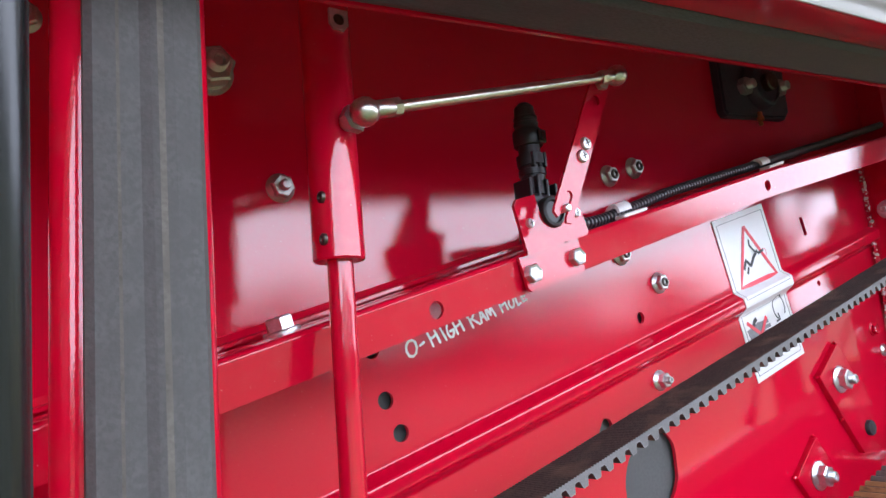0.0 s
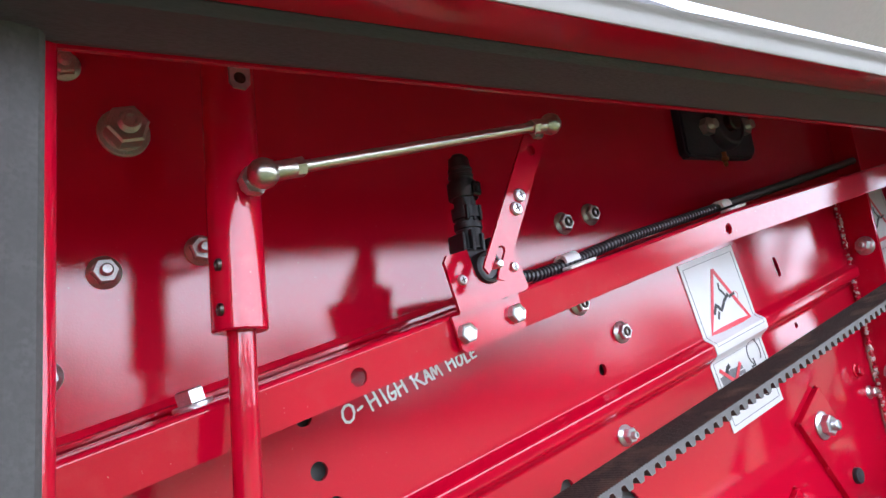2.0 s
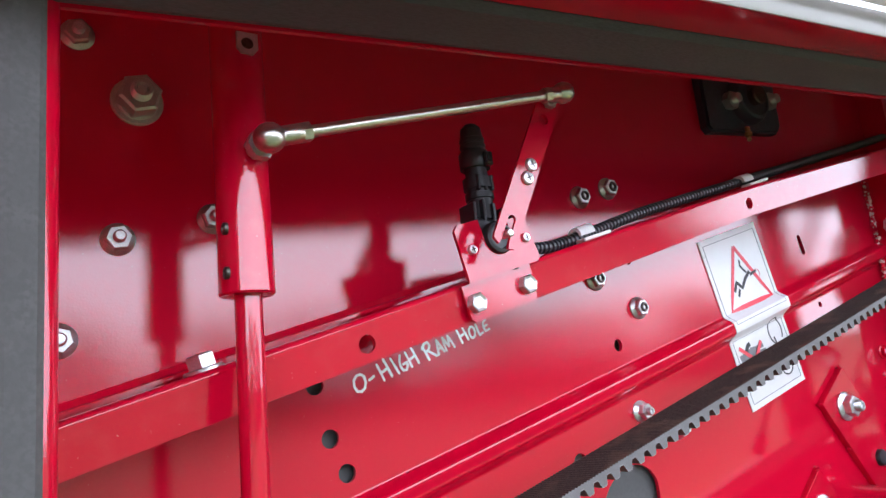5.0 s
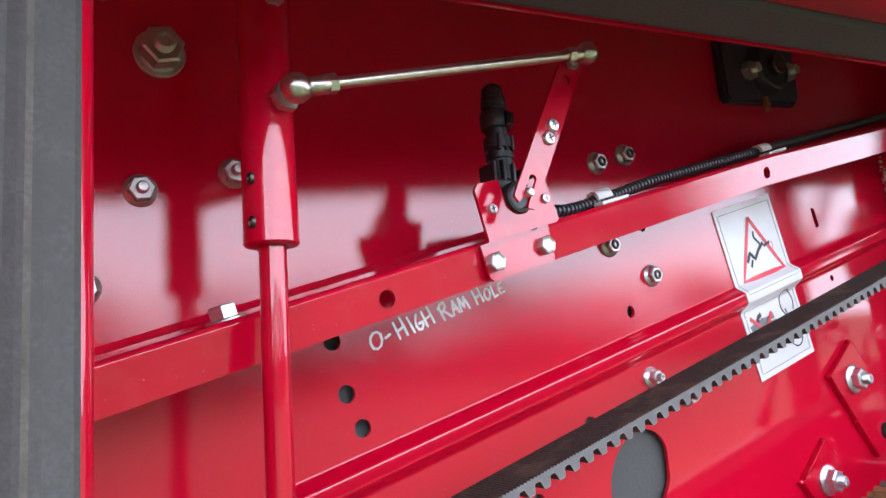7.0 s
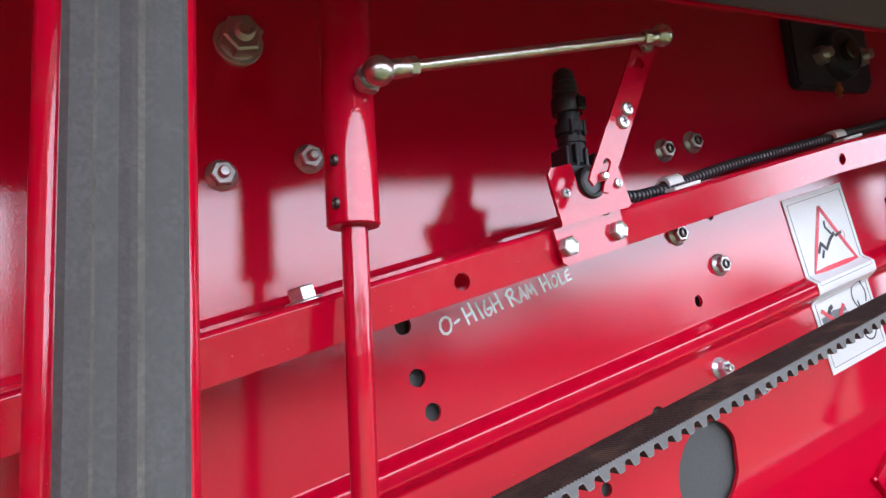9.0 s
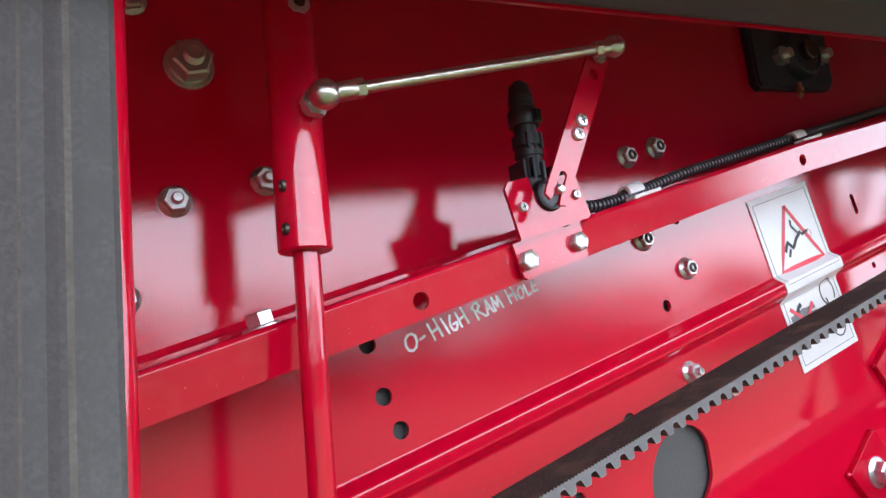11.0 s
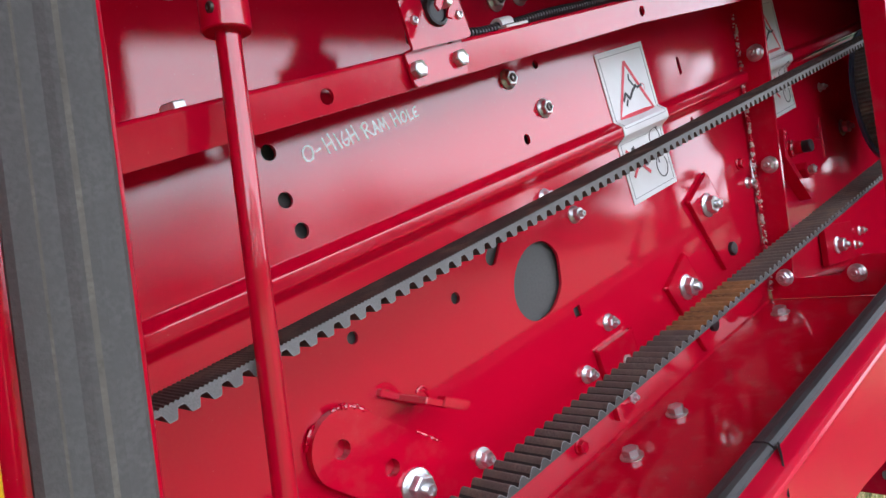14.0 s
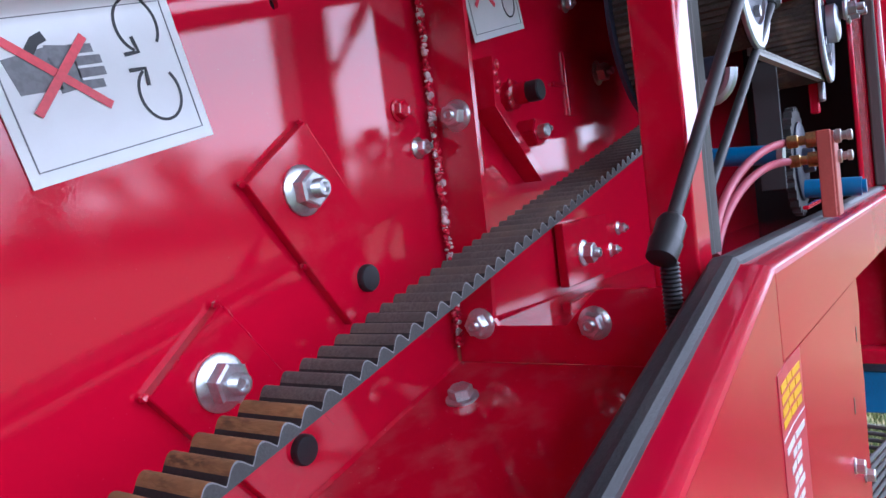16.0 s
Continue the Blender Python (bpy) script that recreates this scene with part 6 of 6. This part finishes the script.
place(hex_bolt("cover_bolt", "zinc hex bolt near the edge of the outer panel", "bolts on the outer panel", 0.0135, 0.008, 0.017, M_CHROME),
      [Matrix.Translation((x, cov_y(x), z)) @ OUT for x, z in ((1.459, 1.274), (1.525, 1.239), (1.450, 1.219))], 12)
for x, z in ((1.546, 1.394), (1.489, 1.328)):
    bm = bmesh.new()
    cover_quad(bm, x, z - 0.008, 0.006, 0.017, 0.0005)
    part("slot", bm, M_INK, cover)

# cross beam with the yellow shaft cap
cb = thing("cross_beam", "dark red cross beam with a flanged bearing and yellow cap", "beam")
bm = bmesh.new()
box(bm, 1.530, 1.540, 0.240, 0.640, 1.010, 1.205, 0.002, 1)
part("beam_plate", bm, M_REDS, cb)
bm = bmesh.new()
box(bm, 1.500, 1.530, 0.240, 0.250, 1.010, 1.160, 0.002, 1)
part("beam_edge", bm, M_REDS, cb)
bm = bmesh.new()
flr = [(0.300, 1.124), (0.352, 1.126), (0.380, 1.108), (0.390, 1.080), (0.388, 1.046), (0.374, 1.026), (0.330, 1.022), (0.306, 1.040), (0.292, 1.070), (0.288, 1.108)]
prism(bm, flr, 0.014, YZ(1.516))
bmesh.ops.bevel(bm, geom=[e for e in bm.edges if all(v.co.x < 1.517 for v in e.verts)], offset=0.004, segments=2, affect="EDGES")
hb_ = part("bearing_flange", bm, M_NAVY, cb)
axis = Vector((-1, -0.35, 0.0)).normalized().to_track_quat("Z", "Y").to_matrix().to_4x4()
bm = bmesh.new()
lathe(bm, [(0.033, 0.0), (0.033, 0.032), (0.0315, 0.036), (0.029, 0.0375), (0.012, 0.0375), (0.011, 0.0368), (0.003, 0.0368)], 40, Matrix.Translation((1.516, 0.345, 1.074)) @ axis)
part("shaft_cap", bm, M_YCAP, cb, "yellow plastic shaft cap", smooth=True)
for y, z in ((0.303, 1.110), (0.376, 1.038)):
    bm = bmesh.new()
    lathe(bm, [(0.012, 0), (0.012, 0.0025), (0.0085, 0.004), (0.0085, 0.010), (0.0050, 0.011), (0.0050, 0.018), (0.003, 0.019)], 6, Matrix.Translation((1.516, y, z)) @ LEFT)
    part("flange_bolt", bm, M_CHROME, hb_, smooth=True)
for y, z in ((0.502, 1.052), (0.500, 1.098)):
    bm = bmesh.new()
    lathe(bm, [(0.010, 0), (0.009, 0.004), (0.003, 0.006)], 14, Matrix.Translation((1.530, y, z)) @ LEFT)
    part("beam_bolt", bm, M_ZINC, cb, smooth=True)
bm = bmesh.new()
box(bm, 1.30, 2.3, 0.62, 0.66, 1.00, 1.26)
tagged(part("chassis_side", bm, M_INSIDESHADE), "chassis side below the body, its shadow put into the near-black colour", "chassis", kind="structure")
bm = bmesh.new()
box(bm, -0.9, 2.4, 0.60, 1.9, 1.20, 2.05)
tagged(part("machine_core", bm, M_INSIDESHADE), "dark body of the machine behind the wall", "body", kind="structure")

# unseen block, added to cut the light coming from the left
bm = bmesh.new()
box(bm, -5.0, -1.05, -0.80, 2.2, 0.45, 3.0, 0.03, 2)
tagged(part("machine_front", bm, M_COVER), "plain red block added out of view to shade the bays", "body", kind="structure")
# added boxes that keep low light off the cross beam
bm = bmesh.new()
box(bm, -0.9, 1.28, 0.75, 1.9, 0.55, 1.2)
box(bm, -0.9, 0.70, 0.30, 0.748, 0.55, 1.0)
tagged(part("machine_underside", bm, M_INSIDESHADE), "dark blocks added under the machine to shade the cross beam", "body", kind="structure")
hang = thing("slack_belt", "black ribbed rubber belt hanging under the machine", "belt")
bm, teeth = bmesh.new(), []
C = [(0.30, 0.985, 0.004), (0.36, 0.955, 0.030), (0.42, 0.925, 0.038), (0.50, 0.885, 0.043), (0.57, 0.862, 0.047), (0.66, 0.83, 0.05), (0.76, 0.78, 0.055), (0.9, 0.68, 0.06)]
rows = []
for i in range(len(C) - 1):
    for k in range(12):
        t = k / 12
        y, z, w = [C[i][j] + (C[i + 1][j] - C[i][j]) * t for j in range(3)]
        rows.append([bm.verts.new((x_, y, z + s_)) for x_, s_ in ((1.60, w), (1.60, -w), (1.63, -w), (1.63, w))])
        if k % 2:
            teeth.append((y, z - w))
for a, c in zip(rows, rows[1:]):
    for k in range(4):
        bm.faces.new((a[k], a[(k + 1) % 4], c[(k + 1) % 4], c[k]))
part("belt_band", bm, M_BLACK, hang)
for y, z in teeth:
    bm = bmesh.new()
    box(bm, 1.5985, 1.622, y - 0.0022, y + 0.0022, z - 0.0045, z + 0.002)
    part("tooth", bm, M_BLACK, hang)

# ---------- field, fence and trees ----------
def ground_z(x, y):
    d = math.hypot(x, y)
    rise = 7.0 * smooth01((d - 60) / 160.0)
    return rise + 0.03 * noise.noise(Vector((x * 0.6, y * 0.6, 0))) * min(1.0, d / 4) * (1 - smooth01((d - 12) / 10))


M_FIELD = bpy.data.materials.new("field")
M_FIELD.use_nodes = True
nt = M_FIELD.node_tree
pb = nt.nodes["Principled BSDF"]
pb.inputs["Roughness"].default_value = 0.9
tc = nt.nodes.new("ShaderNodeTexCoord")
mp = nt.nodes.new("ShaderNodeMapping")
mp.inputs["Scale"].default_value = (0.15, 0.03, 1)
nz1 = nt.nodes.new("ShaderNodeTexNoise")
nz1.inputs["Scale"].default_value, nz1.inputs["Detail"].default_value = 1.0, 4
nz2 = nt.nodes.new("ShaderNodeTexNoise")
nz2.inputs["Scale"].default_value, nz2.inputs["Detail"].default_value = 9.0, 6
cr = nt.nodes.new("ShaderNodeValToRGB")
cr.color_ramp.elements[0].position, cr.color_ramp.elements[0].color = 0.35, (0.085, 0.115, 0.048, 1)
cr.color_ramp.elements[1].position, cr.color_ramp.elements[1].color = 0.65, (0.185, 0.180, 0.085, 1)
e_ = cr.color_ramp.elements.new(0.5)
e_.color = (0.122, 0.150, 0.066, 1)
mx = nt.nodes.new("ShaderNodeMix")
mx.data_type, mx.blend_type = "RGBA", "MULTIPLY"
mx.inputs[0].default_value = 0.5
nt.links.new(tc.outputs["Object"], mp.inputs["Vector"])
nt.links.new(mp.outputs["Vector"], nz1.inputs["Vector"])
nt.links.new(tc.outputs["Object"], nz2.inputs["Vector"])
nt.links.new(nz1.outputs["Fac"], cr.inputs["Fac"])
nt.links.new(cr.outputs["Color"], mx.inputs[6])
nt.links.new(nz2.outputs["Fac"], mx.inputs[7])
sepx = nt.nodes.new("ShaderNodeSeparateXYZ")
edge = nt.nodes.new("ShaderNodeMapRange")            # near-side ground made darker green, added to dim its reflection in the paint
for i, v in enumerate((1.5, 4.5, 0.0, 1.0)):
    edge.inputs[i + 1].default_value = v
dim_ground = nt.nodes.new("ShaderNodeMix")
dim_ground.data_type = "RGBA"
dim_ground.inputs[6].default_value = (0.060, 0.078, 0.026, 1)
nt.links.new(tc.outputs["Object"], sepx.inputs[0])
nt.links.new(sepx.outputs["X"], edge.inputs[0])
edgey = nt.nodes.new("ShaderNodeMapRange")
for i, v in enumerate((-6.0, -2.0, 0.0, 1.0)):
    edgey.inputs[i + 1].default_value = v
both = nt.nodes.new("ShaderNodeMath")
both.operation = "MULTIPLY"
nt.links.new(sepx.outputs["Y"], edgey.inputs[0])
nt.links.new(edge.outputs[0], both.inputs[0])
nt.links.new(edgey.outputs[0], both.inputs[1])
nt.links.new(both.outputs[0], dim_ground.inputs[0])
nt.links.new(mx.outputs[2], dim_ground.inputs[7])
nt.links.new(dim_ground.outputs[2], pb.inputs["Base Color"])

ax_ = [-1500, -700, -350, -200, -120, -70, -40, -20, -10, -5, -2, 0, 2, 4, 6, 8, 11, 15, 20, 28, 40, 50] + list(range(58, 226, 6)) + [260, 350, 700, 1500]
bm = bmesh.new()
gv = [[bm.verts.new((x, y, ground_z(x, y))) for x in ax_] for y in ax_]
for j in range(len(ax_) - 1):
    for i in range(len(ax_) - 1):
        bm.faces.new((gv[j][i], gv[j][i + 1], gv[j + 1][i + 1], gv[j + 1][i]))
tagged(part("ground", bm, M_FIELD, smooth=True), "rough green and straw-coloured field", "ground", kind="structure")


def blade_mat(name, a, c):
    m = bpy.data.materials.new(name)
    m.use_nodes = True
    t_ = m.node_tree
    g = t_.nodes.new("ShaderNodeNewGeometry")
    r_ = t_.nodes.new("ShaderNodeValToRGB")
    r_.color_ramp.elements[0].color, r_.color_ramp.elements[1].color = (*a, 1), (*c, 1)
    t_.links.new(g.outputs["Random Per Island"], r_.inputs["Fac"])
    t_.links.new(r_.outputs["Color"], t_.nodes["Principled BSDF"].inputs["Base Color"])
    t_.nodes["Principled BSDF"].inputs["Roughness"].default_value = 0.7
    return m


def grass(name, label, count, xr, yr, hr, wide, material, seed, ears=None):
    r = random.Random(seed)
    vs, fs, heads = [], [], []
    for _ in range(count):
        x = xr[0] + (xr[1] - xr[0]) * r.random() ** 1.6
        y = r.uniform(*yr) * (0.5 + x / xr[1]) + r.gauss(0, 0.05) * x
        x += r.gauss(0, 0.04) * x
        if x < 2.4 and y > 0.1:
            continue
        h = r.uniform(*hr)
        a = r.uniform(0, 6.28)
        lx, ly = math.cos(a) * h * r.uniform(0.1, 0.8), math.sin(a) * h * r.uniform(0.1, 0.8)
        w = wide * r.uniform(0.6, 1.3) * (1 + x / 25)
        px, py = -math.sin(a) * w, math.cos(a) * w
        z = ground_z(x, y) - 0.01
        k = len(vs)
        vs += [(x - px, y - py, z), (x + px, y + py, z), (x + lx * 0.4 + px * 0.8, y + ly * 0.4 + py * 0.8, z + h * 0.6), (x + lx * 0.4 - px * 0.8, y + ly * 0.4 - py * 0.8, z + h * 0.6), (x + lx, y + ly, z + h)]
        fs += [(k, k + 1, k + 2, k + 3), (k + 3, k + 2, k + 4)]
        if ears and r.random() < 0.6:
            e = 0.008 * (1 + x / 20)
            k = len(vs)
            tx, ty, tz = x + lx, y + ly, z + h
            vs += [(tx - e * 0.4, ty, tz - e), (tx + e * 0.4, ty, tz - e), (tx + e * 0.3, ty + e * 0.3, tz + e * 2), (tx, ty - e * 0.4, tz + e * 0.5)]
            heads += [len(fs), len(fs) + 1]
            fs += [(k, k + 1, k + 2), (k, k + 3, k + 2)]
    me = bpy.data.meshes.new(name)
    me.from_pydata(vs, [], fs)
    me.materials.append(material)
    if ears:
        me.materials.append(ears)
        for i in heads:
            me.polygons[i].material_index = 1
    ob = new(name, me)
    return tagged(ob, label, "grass", kind="stuff")


M_EAR = blade_mat("ripe_ear", (0.46, 0.39, 0.19), (0.76, 0.66, 0.40))
grass("green_grass", "tall green grass beside the machine", 52000, (1.0, 4.6), (-1.4, 3.2), (0.05, 0.17), 0.0026, blade_mat("grass_green", (0.17, 0.24, 0.038), (0.46, 0.47, 0.13)), 21)
grass("fresh_grass", "short bright green grass under the machine", 42000, (1.2, 3.7), (-0.6, 2.6), (0.05, 0.13), 0.0024, blade_mat("grass_fresh", (0.22, 0.33, 0.045), (0.48, 0.53, 0.15)), 24)
grass("dry_stems", "long dry straw stems leaning along the fence", 9000, (3.0, 4.5), (-1.2, 3.4), (0.20, 0.46), 0.0016, blade_mat("stem_dry", (0.46, 0.37, 0.16), (0.76, 0.63, 0.35)), 25)
grass("dry_grass", "dry straw-coloured grass along the fence", 26000, (2.0, 4.6), (-1.4, 3.5), (0.08, 0.24), 0.0019, blade_mat("grass_dry", (0.40, 0.34, 0.11), (0.66, 0.57, 0.26)), 22, M_EAR)
grass("crop", "green oats with straw-coloured ears beyond the fence", 62000, (4.1, 9.6), (-3.0, 5.5), (0.40, 0.78), 0.0042, blade_mat("crop_green", (0.12, 0.165, 0.060), (0.33, 0.375, 0.165)), 23, M_EAR)
grass("ripe_ears", "pale ripe oat panicles along the edge of the crop", 5200, (4.05, 5.6), (-2.6, 4.0), (0.62, 0.86), 0.0016, blade_mat("oat_stem", (0.42, 0.38, 0.16), (0.66, 0.58, 0.29)), 26, M_EAR)

# pale wheel track curving up the far slope
bm = bmesh.new()
TRACK = [(24.0, 2.6), (31.0, 1.62), (38.5, 0.76), (58.0, -0.30), (90.5, -2.66), (120.5, -4.83), (160.0, -8.5)]
rows = []
for (xa_, ya_), (xb_, yb_) in zip(TRACK, TRACK[1:]):
    for k in range(8):
        x, y = xa_ + (xb_ - xa_) * k / 8, ya_ + (yb_ - ya_) * k / 8
        w = 0.55 + 0.25 * noise.noise(Vector((x * 0.3, 0, 0)))
        rows.append([bm.verts.new((x, y + d_, ground_z(x, y + d_) + 0.05)) for d_ in (-w, w)])
for p_, q_ in zip(rows, rows[1:]):
    bm.faces.new((p_[0], q_[0], q_[1], p_[1]))
tagged(part("wheel_track", bm, mat("flattened_straw", (0.19, 0.18, 0.088), 0.9, grain=0.4, grain_scale=3, tone=0.4, tone_scale=0.3)), "pale flattened wheel track across the far field", "track", kind="structure")

fence = thing("wire_fence", "thin plain wire fence across the grass", "fence")
for z in (0.15, 0.267, 0.405, 0.551, 0.625, 0.714):
    bm = bmesh.new()
    sweep(bm, [(3.50, -9.0, z), (3.74, 0.4, z), (3.80, 4, z + 0.01), (3.9, 12, z)], 0.0011, 6)
    part("wire", bm, M_WIRE, fence)
for y in (-9.0, 10.0):
    bm = bmesh.new()
    lathe(bm, [(0.05, -0.2), (0.05, 0.95), (0.03, 1.0)], 10, Matrix.Translation((3.86 if y > 0 else 3.50, y, 0)))
    part("post", bm, M_GREY, fence)

# leaves paler and greyer than foliage: distance haze is mixed into the colour
M_LEAFHAZE = blade_mat("hazed_leaf", (0.095, 0.120, 0.090), (0.18, 0.20, 0.145))
M_BARK = mat("bark", (0.10, 0.08, 0.06), 0.9, grain=0.4, bump=0.5, bump_scale=40)


def tree(seed, h, full=34, label="dark green leafy tree on the far skyline"):
    r = random.Random(seed)
    t = thing("tree", label, "tree", "far trees")
    b = bmesh.new()
    sweep(b, [(0, 0, -0.3), (0.1, 0, h * 0.3), (0.0, 0.1, h * 0.62)], [0.028 * h, 0.02 * h, 0.008 * h], 8)
    for _ in range(6):
        a = r.uniform(0, 6.28)
        z = h * r.uniform(0.25, 0.5)
        sweep(b, [(0.05, 0, z), (math.cos(a) * h * 0.14, math.sin(a) * h * 0.14, z + h * 0.14), (math.cos(a) * h * 0.24, math.sin(a) * h * 0.24, z + h * 0.3)], [0.011 * h, 0.007 * h, 0.003 * h], 6)
    part("trunk", b, M_BARK, t, smooth=True)
    vs, fs = [], []
    clumps = [(r.gauss(0, 0.19) * h, r.gauss(0, 0.19) * h, h * (r.uniform(0.05, 0.95) if full > 20 else r.uniform(0.6, 0.98))) for _ in range(full)]
    for c in clumps:
        cr_ = h * r.uniform(0.06, 0.13) * (1.25 - 0.6 * c[2] / h)
        for _ in range(80):
            p = Vector((r.gauss(0, 1), r.gauss(0, 1), r.gauss(0, 0.8))) * cr_ * 0.6 + Vector(c)
            s = h * 0.018 * r.uniform(0.6, 1.5)
            n_ = Vector((r.gauss(0, 1), r.gauss(0, 1), r.gauss(0, 1))).normalized()
            o1 = n_.orthogonal() * s
            o2 = n_.cross(o1)
            k = len(vs)
            vs += [tuple(p - o1), tuple(p + o2 * 0.6), tuple(p + o1), tuple(p - o2 * 0.6)]
            fs.append((k, k + 1, k + 2, k + 3))
    me = bpy.data.meshes.new("crown")
    me.from_pydata(vs, [], fs)
    me.materials.append(M_LEAFHAZE)
    ob = new("crown", me)
    ob.parent = t
    return t


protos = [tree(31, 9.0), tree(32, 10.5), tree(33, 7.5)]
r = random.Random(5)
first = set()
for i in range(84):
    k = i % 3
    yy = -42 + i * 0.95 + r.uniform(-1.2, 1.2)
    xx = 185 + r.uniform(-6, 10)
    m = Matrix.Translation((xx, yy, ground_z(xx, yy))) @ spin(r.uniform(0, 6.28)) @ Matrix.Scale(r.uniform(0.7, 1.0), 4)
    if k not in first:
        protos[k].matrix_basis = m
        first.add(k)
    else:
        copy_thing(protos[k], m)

tall = tree(34, 12.5, 7, "thin straggling tree standing above the hedge")
for i in range(14):
    xx, yy = 190 + r.uniform(-3, 6), -21 + i * 2.1 + r.uniform(-1.0, 1.0)
    m = Matrix.Translation((xx, yy, ground_z(xx, yy))) @ spin(r.uniform(0, 6.28)) @ Matrix.Scale(r.uniform(0.8, 1.08), 4)
    if i:
        copy_thing(tall, m)
    else:
        tall.matrix_basis = m

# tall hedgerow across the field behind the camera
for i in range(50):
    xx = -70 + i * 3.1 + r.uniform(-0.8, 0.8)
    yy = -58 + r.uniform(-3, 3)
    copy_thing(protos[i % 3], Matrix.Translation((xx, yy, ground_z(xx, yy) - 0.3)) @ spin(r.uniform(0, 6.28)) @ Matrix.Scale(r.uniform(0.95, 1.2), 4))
